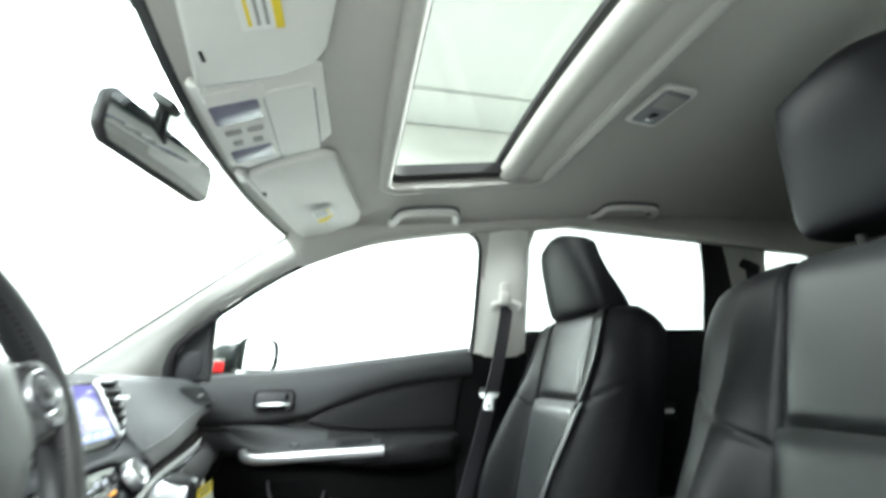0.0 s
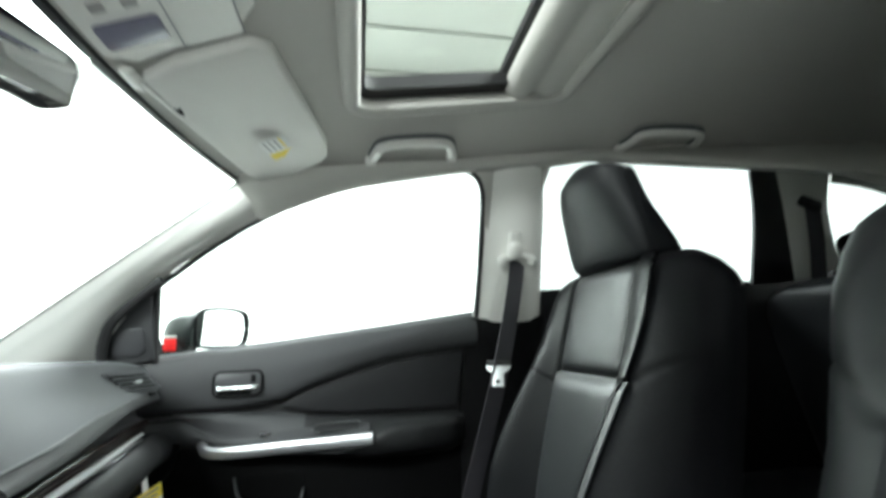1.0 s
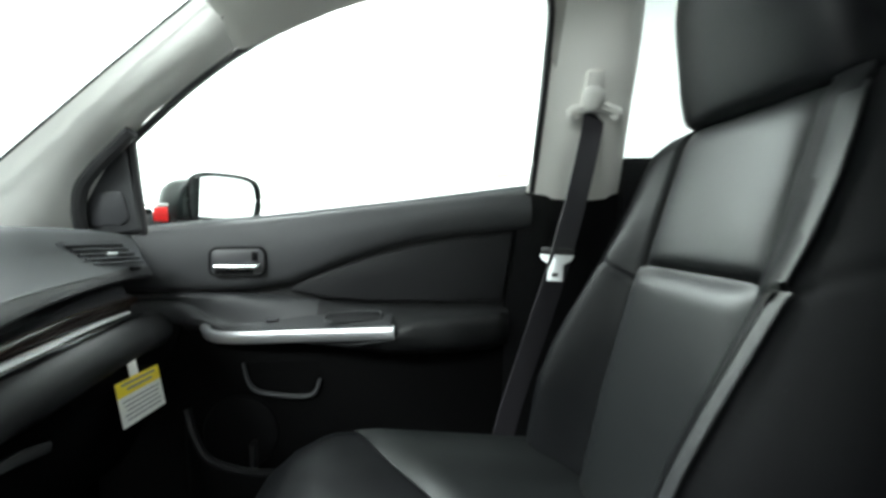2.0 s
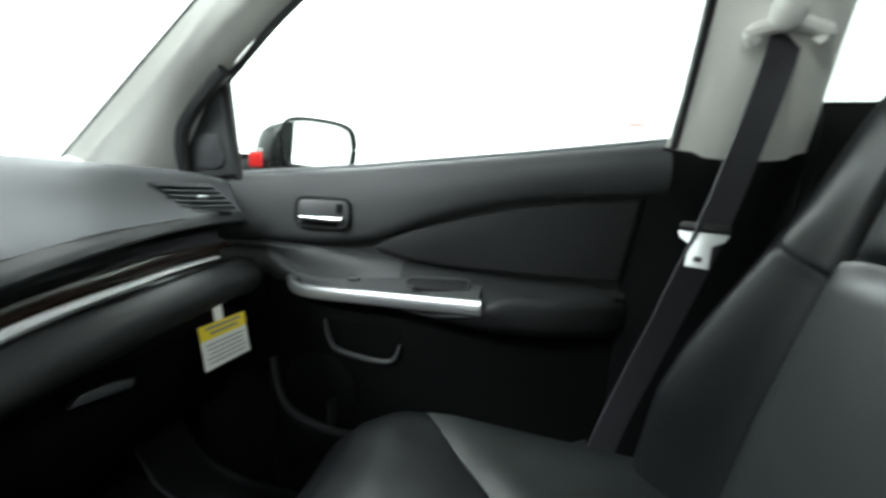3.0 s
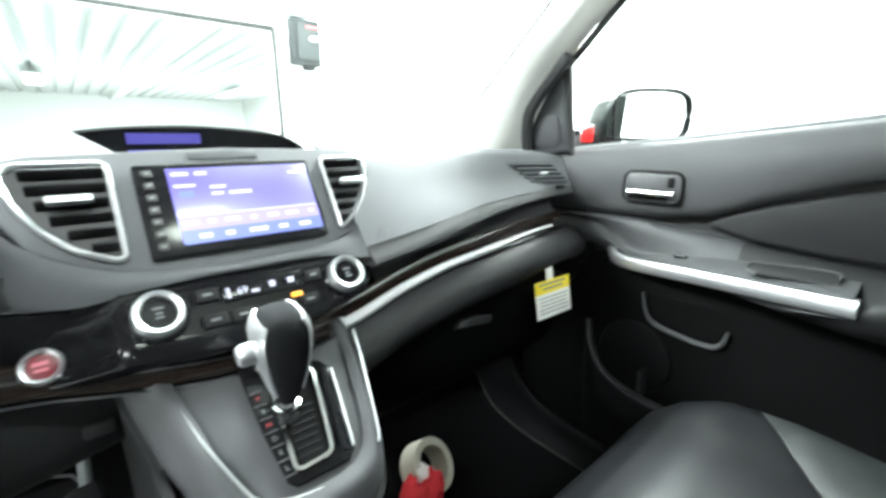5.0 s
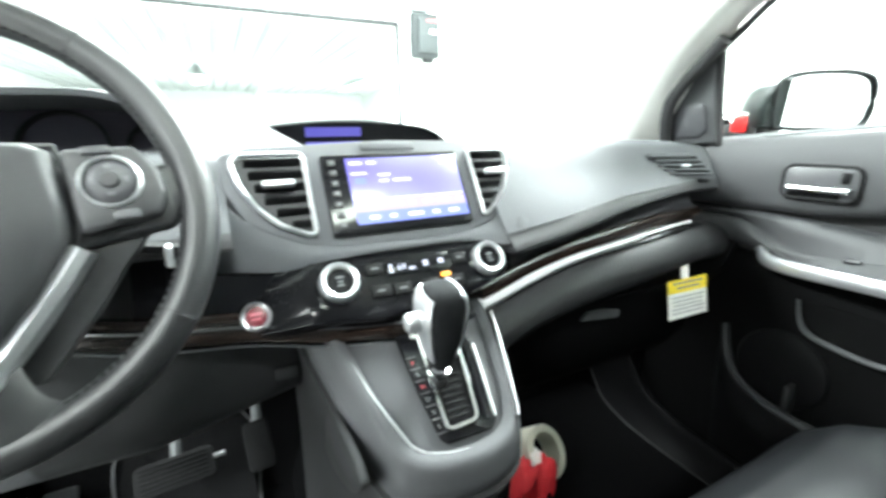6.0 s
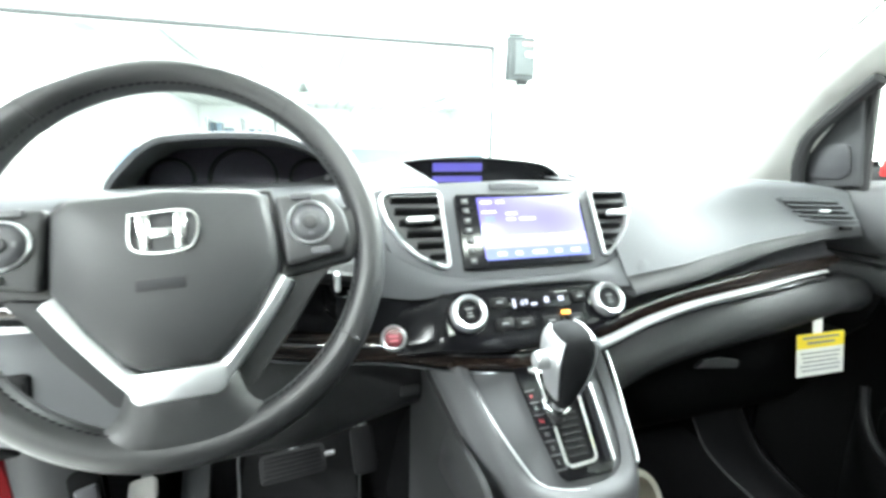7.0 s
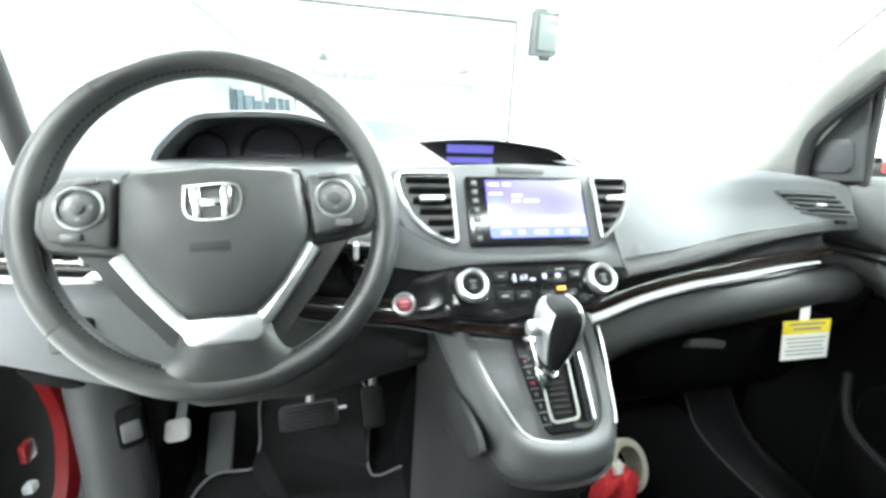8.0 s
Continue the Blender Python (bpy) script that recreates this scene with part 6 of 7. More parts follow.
# ---- seats ----
def seat(name, label, cx, dy, group, broad=0.0):
    """A front seat, built at the passenger's place and moved."""
    s = thing(name, label, "car seat", group, at=(cx, dy, 0.40))
    ox = cx

    def P(x, y, z):
        return (ox + x, y + dy, z)

    BACK = [(0.62, -0.800, 0.235, 0.06), (0.72, -0.815, 0.262, 0.090), (0.85, -0.845, 0.268, 0.096), (0.907, -0.861, 0.268, 0.088), (0.956, -0.875, 0.268, 0.075), (1.01, -0.891, 0.267, 0.058), (1.06, -0.906, 0.264, 0.042), (1.10, -0.918, 0.260, 0.030), (1.15, -0.934, 0.254, 0.022), (1.20, -0.950, 0.244, 0.018), (1.225, -0.958, 0.232, 0.015), (1.243, -0.970, 0.212, 0.010), (1.255, -0.985, 0.180, 0.004)]

    def face(q, z):
        """The front of the backrest: q runs 0 to 1 over the insert, 1 to 2 over the bolster, 2 to 3 round its side."""
        y0, w, b = lerp_table(BACK, z)
        w += broad * min(1.0, max(0.0, (z - 1.02) / 0.14))
        sg, q = math.copysign(1, q), abs(q)
        hw = min(0.120, 0.60 * w)
        crest = hw + 0.42 * (w - hw)
        if q <= 1:
            a = hw * q
            f = 0.013 * (1 - q ** 8) - 0.018 * math.exp(-(((z - 1.044) / 0.013) ** 2)) * (1 - q ** 8)
        elif q <= 2:
            u = q - 1
            a = hw + (crest - hw) * u
            f = 0.010 * min(1, u / 0.15) ** 0.5 + (b - 0.010) * u * u * (3 - 2 * u)
        else:
            u = q - 2
            a = crest + (w - crest) * (1 - (1 - u) ** 2)
            f = b - (b + 0.03) * u ** 1.3
        if q > 1:
            zs = 1.020 + (a - hw) / (w - hw) * 0.075
            f -= 0.005 * math.exp(-(((z - zs) / 0.005) ** 2))
        return P(sg * a, y0 + f, z)

    zz = list(np.linspace(0.62, 1.0, 24)) + list(np.linspace(1.008, 1.12, 30)) + list(np.linspace(1.13, 1.255, 14))
    core = []
    for z in np.linspace(0.62, 1.255, 30):
        y0, w, b = lerp_table(BACK, z)
        w += broad * min(1.0, max(0.0, (z - 1.02) / 0.14))
        th = 0.125 if z < 1.2 else 0.125 - (z - 1.2) * 1.4
        ring = [P(p[0] - ox, p[1] - dy - 0.010, z) for p in (face(q, z) for q in np.linspace(-2.9, 2.9, 25))]
        for u in np.linspace(1, -1, 11):
            ring.append(P(w * (u * 0.97), y0 - 0.03 - (th - 0.03) * (1 - 0.35 * abs(u) ** 4), z))
        core.append(ring)
    part("backrest", grid(core, True, True), SIDELEATHER, s, "black back and sides, darkened as in shade", angle=70)
    q1 = list(np.linspace(-1, -0.8, 5)) + list(np.linspace(-0.7, 0.7, 11)) + list(np.linspace(0.8, 1, 5))
    part("upper_insert", shell([[face(q, z) for q in q1] for z in zz if z > 1.044], 0.010), LEATHER_MID, s, "dark grey perforated centre panel", angle=80)
    part("lower_insert", shell([[face(q, z) for q in q1] for z in zz if z < 1.046], 0.010), LEATHER_MID, s, "dark grey perforated centre panel", angle=80)
    for sd in (-1, 1):
        part("bolster", shell([[face(sd * q, z) for q in list(np.linspace(1, 1.2, 5)) + list(np.linspace(1.25, 2, 12))] for z in zz], 0.008), SEATSKIN, s, "dark leather facet of the side bolster", angle=80)
        # Paler strip paints the window light on the passenger bolster's edge.
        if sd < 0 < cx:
            part("edge_strip", shell([[tuple(Vector(face(sd * q, z)) + Vector((-0.002, 0.0095, 0))) for q in (1.52, 1.62, 1.72, 1.82, 1.92, 2.02)] for z in zz if 1.062 < z < 1.243], 0.003), EDGESKIN, s, "paler strip for the lit edge of the bolster", angle=80)
            part("edge_strip", shell([[tuple(Vector(face(sd * q, z)) + Vector((-0.004, 0.0085, 0))) for q in (1.84, 1.88, 1.92, 1.96, 2.0, 2.05)] for z in zz if 0.66 < z < 1.056], 0.003), EDGESKIN, s, "paler strip for the lit edge of the bolster", angle=80)
        # Passenger side panel takes the shaded copy, the driver's keeps plain leather.
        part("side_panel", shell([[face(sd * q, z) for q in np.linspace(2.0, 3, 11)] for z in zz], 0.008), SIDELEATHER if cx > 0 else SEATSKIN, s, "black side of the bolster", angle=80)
    # cushion
    rows = []
    CU = [(-0.272, 0.630, 0.200, 0.0, 0.60), (-0.280, 0.660, 0.215, 0.005, 0.56), (-0.304, 0.694, 0.232, 0.010, 0.54), (-0.345, 0.724, 0.246, 0.014, 0.53), (-0.40, 0.742, 0.258, 0.020, 0.53), (-0.48, 0.735, 0.266, 0.028, 0.53), (-0.62, 0.716, 0.264, 0.034, 0.53), (-0.74, 0.702, 0.255, 0.036, 0.53), (-0.86, 0.695, 0.245, 0.03, 0.54)]
    CU = sorted(CU)

    def top(x, y, puff=0.0):
        z0, w, b, zb = lerp_table(CU, y)
        u = abs(x) / w
        return z0 + b * math.exp(-(((u - 0.78) / 0.18) ** 2)) - 0.07 * (max(0, u - 0.78) / 0.22) ** 1.6 + puff

    for y in list(np.linspace(-0.86, -0.37, 26)) + list(np.linspace(-0.36, -0.272, 18)):
        z0, w, b, zb = lerp_table(CU, y)
        ring = [P(w * u, y, top(w * u, y)) for u in np.linspace(-1, 1, 31)]
        for u in (1, 0.96, 0.5, 0, -0.5, -0.96, -1):
            ring.append(P(w * u, y, zb if abs(u) < 0.99 else zb + 0.03))
        rows.append(ring)
    part("cushion", grid(rows, True, True), SEATSKIN, s, "black leather seat cushion", angle=80)
    rr = []
    for i in range(21):
        v = i / 20
        row = []
        for u in np.linspace(-1, 1, 21):
            x = 0.200 * u
            y = -0.82 + v * (-0.60 + 0.155 * abs(u) ** 1.6 + 0.82)
            e = min(1, 7 * min(v, 1 - v)) ** 0.5 * min(1, 6 * (1 - abs(u))) ** 0.5
            row.append(P(x, y, top(x, y, -0.003 + 0.010 * e)))
        rr.append(row)
    part("cushion_insert", shell(rr, -0.010), LEATHER_MID, s, "dark grey perforated cushion panel", angle=80)
    part("side_shield", rbox(0.03, 0.50, 0.13, 0.012, Matrix.Translation(P(0.262, -0.60, 0.56))), DARK, s, "black plastic side shield")
    part("side_shield", rbox(0.03, 0.50, 0.13, 0.012, Matrix.Translation(P(-0.262, -0.60, 0.56))), DARK, s, "black plastic side shield")
    for sd in (-1, 1):
        part("rail", rbox(0.05, 0.60, 0.06, 0.006, Matrix.Translation(P(sd * 0.20, -0.62, 0.435))), DARK, s)
        part("riser", rbox(0.04, 0.46, 0.10, 0.006, Matrix.Translation(P(sd * 0.20, -0.62, 0.50))), DARK, s)
    # head restraint
    hx, hy, hz = HEADREST
    prof = [(-0.940, 1.250), (-0.924, 1.264), (-0.908, 1.330), (-0.894, 1.395), (-0.895, 1.438), (-0.908, 1.460), (-0.928, 1.464), (-0.946, 1.446), (-0.980, 1.370), (-1.032, 1.272), (-1.030, 1.256), (-1.000, 1.246)]
    rows = []
    for u in np.linspace(-1, 1, 25):
        k = (1 - abs(u) ** 14) ** 0.3 if abs(u) < 1 else 0.0
        k = max(k, 0.62)
        curve = 0.026 * abs(u) ** 2.5
        rows.append([P(u * (0.131 - 0.16 * max(0, z - 1.30) - 3.0 * max(0, z - 1.438)), -0.966 + (y + 0.95) * k - curve * max(0, (y + 0.99) / 0.1) + hy, 1.345 + (z - 1.345) * (0.6 + 0.4 * k) + hz) for y, z in spline(prof + prof[:1], 49)[:-1]])
    hr = part("headrest", grid(rows, True, True), LEATHER, s, "black leather headrest", angle=60)
    for sd in (-1, 1):
        part("headrest_post", tube([P(sd * 0.075, -1.01 + hy, 1.20), P(sd * 0.075, -0.985 + hy, 1.30 + hz)], 0.007, 8, (0, 1, 0)), RUBBER, s, "black headrest post")
    return s


HEADREST = (0, 0, 0)
seat("front_seat", "black leather front passenger seat with grey inserts", 0.325, 0.0, "front seats")
HEADREST = (0, -0.045, 0.036)
seat("front_seat", "black leather driver seat with grey inserts", -0.362, -0.012, "front seats", 0.026)

# rear bench
bench = thing("rear_bench", "black leather rear bench seat in deep shade", "rear seat", at=(0, -1.75, 0.4))
for cx in (-0.44, 0.0, 0.44):
    w = 0.15 if cx == 0 else 0.24
    part("back_cushion", blob(w, 0.075, 0.32, 0.35, pose(cx, -1.80, 0.93, -14)), LEATHER, bench, "black leather back cushion")
    part("seat_cushion", blob(w, 0.27, 0.08, 0.35, pose(cx, -1.50, 0.66)), LEATHER, bench, "black leather seat cushion")
    part("headrest", blob(0.125, 0.05, 0.075, 0.45, pose(cx, -1.90, 1.31, -10)), LEATHER, bench, "black leather headrest")
part("base", rbox(1.3, 0.5, 0.2, 0.02, pose(0, -1.52, 0.50)), DARK, bench)

# rear door handle that shows between the seats
rh = thing("rear_door_handle", "silver pull handle on the rear door lining", "door handle", at=(0.66, -1.42, 0.98))
part("cup", rbox(0.02, 0.13, 0.06, 0.008, pose(0.672, -1.43, 0.985)), RUBBER, rh)
part("lever", rbox(0.018, 0.085, 0.016, 0.005, pose(0.656, -1.43, 0.985)), SILVER, rh, "silver lever")


# ---- belts ----
def ribbon(pts, half, side, thick=0.0016):
    rows = [[tuple(Vector(p) - Vector(side) * half), tuple(Vector(p) + Vector(side) * half)] for p in pts]
    return shell(rows, thick)


for s in (1, -1):
    belt = thing("seat_belt", "dark grey seat belt hanging from a beige height adjuster", "seat belt", "front seat belts", at=(s * 0.62, -0.88, 1.1))
    part("adjuster_rail", rbox(0.012, 0.038, 0.13, 0.006, pose(s * 0.588, -0.872, 1.385, 0, s * -23, 0)), TRIMLIGHT, belt, "beige adjuster rail")
    part("adjuster_slot", sweep([tuple(pose(s * 0.5815, -0.872, 1.400, 0, s * -23, 0) @ Vector((0, y, z))) for y, z in rounded(0.034, 0.150, 0.008, 4)], circle(0.0026, 6), up=(1, 0, 0.4), closed=True), INK, belt, "grey outline of the adjuster slot")
    part("adjuster", rbox(0.022, 0.034, 0.075, 0.010, pose(s * 0.590, -0.873, 1.356, 0, s * -23, 0)), TRIMLIGHT, belt, "beige adjuster slide")
    part("adjuster_knob", blob(0.014, 0.020, 0.024, 0.8, pose(s * 0.586, -0.873, 1.340, 0, s * -23, 0), 10), TRIMLIGHT, belt, "beige round cap")
    part("ring", tube(spline([(s * 0.603, -0.918, 1.308), (s * 0.596, -0.925, 1.318), (s * 0.595, -0.905, 1.326), (s * 0.592, -0.885, 1.330), (s * 0.595, -0.862, 1.326), (s * 0.598, -0.838, 1.320), (s * 0.604, -0.846, 1.309)], 21), 0.0105, 8), TRIMLIGHT, belt, "beige belt ring")
    path = spline([(s * 0.606, -0.884, 1.318), (s * 0.600, -0.872, 1.26), (s * 0.582, -0.84, 1.15), (s * 0.562, -0.803, 1.04), (s * 0.566, -0.765, 0.92), (s * 0.590, -0.720, 0.76), (s * 0.615, -0.690, 0.60), (s * 0.63, -0.68, 0.50)], 25)
    part("webbing", ribbon([tuple(p) for p in path], 0.024, (s * 0.35, -0.92, -0.15)), WEB, belt, "dark grey webbing")
    tm = basis((s * 0.556, -0.798, 1.040), (s * 0.35, -0.92, -0.25), (s * -0.85, 0.42, 0.3))
    part("stop", rbox(0.058, 0.010, 0.010, 0.003, at(tm, 0, 0.026, 0.002)), RUBBER, belt, "black plastic stop")
    part("tongue", prism([(-0.030, 0.018), (0.030, 0.018), (0.026, 0.008), (0.013, 0.000), (0.014, -0.030), (-0.014, -0.030), (-0.013, 0.000), (-0.026, 0.008)], 0.004, at(tm, 0, 0, 0.003), 0.001), SATIN, belt, "bright steel tongue")
    part("tongue_slot", rbox(0.010, 0.007, 0.001, 0.0, at(tm, 0, -0.019, 0.0078)), RUBBER, belt, smooth=False)
    part("retractor_cover", rbox(0.03, 0.10, 0.16, 0.012, pose(s * 0.665, -0.70, 0.49)), DARK, belt)
for s in (1, -1):
    rb = thing("rear_seat_belt", "black rear seat belt on the rear pillar", "seat belt", "rear seat belts", at=(s * 0.57, -1.78, 1.4))
    part("webbing", ribbon([(s * 0.545, -1.79, 1.455), (s * 0.56, -1.80, 1.36), (s * 0.60, -1.82, 1.2), (s * 0.60, -1.86, 1.0)], 0.032, (0.1, -1, 0)), WEB, rb)
    part("guide", rbox(0.03, 0.08, 0.035, 0.01, pose(s * 0.545, -1.775, 1.47, 20)), RUBBER, rb)


# ---- roof fittings ----
def visor(name, side, label):
    v = thing(name, label, "sun visor", "sun visors", at=(side * 0.3, -0.3, 1.53))
    o = [(0.130, -0.192), (0.112, -0.235), (0.102, -0.330), (0.120, -0.356), (0.22, -0.374), (0.40, -0.412), (0.445, -0.410), (0.470, -0.395), (0.535, -0.305), (0.548, -0.275), (0.525, -0.255), (0.40, -0.225)]
    if side < 0:
        o = [(0.150, -0.185), (0.150, -0.290), (0.170, -0.335), (0.200, -0.352), (0.28, -0.366), (0.40, -0.395), (0.445, -0.400), (0.470, -0.390), (0.535, -0.305), (0.548, -0.275), (0.525, -0.255), (0.40, -0.225)]
    o = [(side * x, y) for x, y in o]
    if side < 0:
        o = o[::-1]
    cxv, cyv = side * 0.30, -0.30
    rows = []
    for k, dz in ((1.0, -0.003), (1.0, -0.012), (0.985, -0.0185), (0.95, -0.021), (0.5, -0.022), (0.02, -0.022)):
        rows.append([(cxv + (x - cxv) * k, cyv + (y - cyv) * k, roof_z(cxv + (x - cxv) * k, cyv + (y - cyv) * k) + dz) for x, y in o])
    body = part("panel", grid(rows, True, True), TRIMLIGHT, v, "light beige-grey padded panel", angle=60)
    zz = lambda x, y: roof_z(x, y) - 0.0262
    lx, ly = (0.380, -0.322) if side > 0 else (-0.300, -0.285)
    nrm = Vector((0, -0.35, -1))
    lm = basis((lx, ly, zz(lx, ly)), (0.97, -0.20, 0) if side > 0 else (-1, 0, 0), tuple(nrm))
    lab = part("warning_label", rbox(0.090, 0.048, 0.0008, 0.0, lm), WHITEPAPER, v, "pale warning label", smooth=False)
    part("label_band", rbox(0.030 if side > 0 else 0.090, 0.048 if side > 0 else 0.010, 0.0008, 0.0, at(lm, 0.030 if side > 0 else 0.0, 0 if side > 0 else -0.019, 0.0006)), YELLOW, lab, "yellow band", smooth=False)
    for k in range(4):
        part("label_bar", rbox(0.044, 0.004, 0.0004, 0.0, at(lm, -0.016, 0.014 - k * 0.010, 0.0007)), BEIGEBTN if k else YELLOW, lab, smooth=False)
    part("pivot_clip", rbox(0.045, 0.018, 0.014, 0.005, pose(side * 0.135, -0.178, roof_z(side * 0.135, -0.178) - 0.010, 20)), TRIMLIGHT, v, "beige clip")
    part("pivot_arm", tube([(side * 0.14, -0.185, roof_z(0.14, -0.185) - 0.012), (side * 0.50, -0.245, roof_z(0.5, -0.245) - 0.010)], 0.006, 8), TRIMLIGHT, v)
    part("finger_notch", rbox(0.020, 0.012, 0.006, 0.002, pose(side * 0.215, -0.205, roof_z(0.215, -0.205) - 0.018, 20)), DARK, v)
    return v


visor("passenger_visor", 1, "beige-grey passenger sun visor with a warning label")
visor("driver_visor", -1, "beige-grey driver sun visor with a warning label")


def grab(side, y0, y1, label):
    g = thing("grab_handle", label, "grab handle", "grab handles", at=(side * 0.44, (y0 + y1) / 2, 1.56))
    x0, x1 = 0.492, 0.432
    a, b = (Vector((side * x0, y, roof_z(x0, y) - 0.006)) for y in (y0, y1))
    inn = Vector((side * (x1 - x0), 0, roof_z(x1, y0) - roof_z(x0, y0)))
    off = Vector((-side * 0.006, 0, -0.010))
    d = (b - a).normalized()
    pts = spline([tuple(a + d * 0.002), tuple(a + d * 0.008 + inn * 0.5 + off), tuple(a + d * 0.026 + inn + off), tuple((a + b) / 2 + inn * 1.12 + off), tuple(b - d * 0.026 + inn + off), tuple(b - d * 0.008 + inn * 0.5 + off), tuple(b - d * 0.002)], 33)
    part("bow", sweep([tuple(p) for p in pts], circle(0.0105, 10, 0.009), up=(-side * 0.5, 0, -0.86)), TRIMLIGHT, g, "beige-grey plastic bow")
    part("recess", sweep([tuple(Vector(p) * 1.0 - off * 0.9 + inn * 0.12) for p in pts], circle(0.012, 8, 0.004), up=(-side * 0.5, 0, -0.86)), PIPING, g, "grey recess line")
    for c in (a, b):
        part("mount", rbox(0.022, 0.026, 0.020, 0.006, basis(tuple(c), (1, 0, 0), (-side * 0.5, 0, -0.86))), TRIMLIGHT, g)


for s in (1, -1):
    grab(s, -0.505, -0.695, "folded beige-grey grab handle above the front door")
    grab(s, -1.145, -1.355, "folded beige-grey grab handle above the rear door")

ovh = thing("overhead_console", "beige overhead console with map lamps and dark buttons", "overhead console", at=(0, -0.24, 1.52))


def oz(x, y, d=0.0):
    return (x, y, roof_z(x, y) - 0.006 - d)


o = [(-0.095, -0.162), (0.125, -0.168), (0.150, -0.19), (0.120, -0.33), (0.095, -0.352), (-0.105, -0.345), (-0.125, -0.325), (-0.110, -0.185)]
om = basis(oz(-0.045, -0.25, -0.006), (1, 0, 0), (0, -0.36, -0.93))
part("body", prism([(x, -(y + 0.25)) for x, y in o][::-1], 0.012, om, 0.004), TRIMLIGHT, ovh)
part("bezel", prism(shift(rounded(0.215, 0.095, 0.012), 0.020, -0.040), 0.003, at(om, 0, 0, 0.012), 0.001), TRIMLIGHT, ovh, "raised bezel")
for x, w in ((-0.036, 0.048), (0.092, 0.042)):
    part("map_lamp", prism(shift(rounded(w, 0.070, 0.005), x, -0.042), 0.003, at(om, 0, 0, 0.0145), 0.001), LAMPLENS, ovh, "violet-grey map lamp lens")
for x, y, w, h in ((0.014, -0.058, 0.012, 0.026), (0.014, -0.024, 0.012, 0.026), (0.047, -0.058, 0.013, 0.016), (0.047, -0.026, 0.013, 0.016)):
    part("button", rbox(w, h, 0.005, 0.002, at(om, x, y, 0.016)), BEIGEBTN, ovh, "grey button")
for yy in (0.002, 0.078):
    part("holder_gap", rbox(0.19, 0.0016, 0.002, 0.0, at(om, 0.038, yy, 0.0152)), INK, ovh, "dark gap beside the holder door", smooth=False)
part("holder_door", prism(shift(rounded(0.205, 0.074, 0.010), 0.034, 0.041), 0.004, at(om, 0, 0, 0.011), 0.002), TRIMLIGHT, ovh, "beige glasses holder door")

dome = thing("dome_lamp", "rear dome lamp with a dark clear lens", "dome lamp", at=(0, -1.03, 1.66))
dm = basis((-0.005, -1.03, roof_z(0, -1.03) - 0.004), (1, 0.06, 0), (0, 0.05, -1))
part("frame", prism(rounded(0.135, 0.082, 0.012), 0.008, dm, 0.003), TRIMLIGHT, dome)
part("lens", prism(rounded(0.110, 0.062, 0.008), 0.004, at(dm, 0, 0, 0.007), 0.0015), INK, dome, "grey clear lens")
part("switch", rbox(0.030, 0.018, 0.008, 0.003, at(dm, 0.025, 0.0, 0.012)), CHROME, dome, "bright switch")
part("dark_half", rbox(0.046, 0.050, 0.003, 0.001, at(dm, -0.026, 0.0, 0.0115)), BEIGEBTN, dome, "grey half of the lens")

# interior mirror
rm = thing("rear_view_mirror", "black framed rear view mirror on a short arm", "rear view mirror", at=(-0.02, -0.13, 1.44))
RM = basis((-0.033, -0.113, 1.441), (0.971, -0.239, 0.013), (-0.22, -0.97, -0.05)) @ Matrix.Diagonal((1.03, 1.16, 0.7, 1.0))
part("housing", prism([(-0.125, -0.020), (-0.110, -0.034), (0.095, -0.036), (0.122, -0.022), (0.126, 0.018), (0.115, 0.034), (-0.110, 0.036), (-0.126, 0.022)], 0.022, at(RM, 0, 0, -0.022), 0.006, 3), RUBBER, rm)
part("glass", prism([(-0.118, -0.018), (-0.106, -0.029), (0.092, -0.031), (0.115, -0.019), (0.118, 0.016), (0.110, 0.029), (-0.106, 0.031), (-0.119, 0.020)], 0.003, at(RM, 0, 0, -0.001), 0.0), MIRROR, rm, "mirror glass", smooth=False)
part("arm", tube(spline([tuple(at(RM, 0.0, 0.0, -0.02).translation), (-0.060, -0.108, 1.468), (-0.088, -0.122, 1.492)], 9), 0.010, 8), RUBBER, rm)
part("foot", rbox(0.030, 0.036, 0.014, 0.004, pose(-0.090, -0.124, 1.494, 33)), RUBBER, rm)

# ---- loose and low things ----
tag = thing("paper_tag", "yellow and white paper tag hanging from the lower dash", "paper tag", at=(0.56, -0.085, 0.86))
TG = basis((0.5590, -0.0755, 0.8250), (0.124, 0.005, -0.002), (-0.04, -0.985, 0.17))
part("card", rbox(0.107, 0.074, 0.0012, 0.0, at(TG, 0, 0, 0)), WHITEPAPER, tag, smooth=False)
part("yellow_band", rbox(0.107, 0.025, 0.0014, 0.0, at(TG, 0, 0.0245, 0.0004)), YELLOW, tag, "yellow head band", smooth=False)
for k in range(2):
    part("print_bar", rbox(0.082 - 0.02 * k, 0.004, 0.0004, 0.0, at(TG, 0, 0.030 - k * 0.009, 0.0013)), INK, tag, smooth=False)
for k in range(5):
    part("print_bar", rbox(0.090 - 0.006 * (k % 3), 0.0022, 0.0004, 0.0, at(TG, 0, 0.003 - k * 0.0075, 0.0008)), INK, tag, smooth=False)
part("strap", rbox(0.021, 0.052, 0.0010, 0.0, at(TG, -0.006, 0.058, -0.001)), WHITEPAPER, tag, "white paper strap", smooth=False)

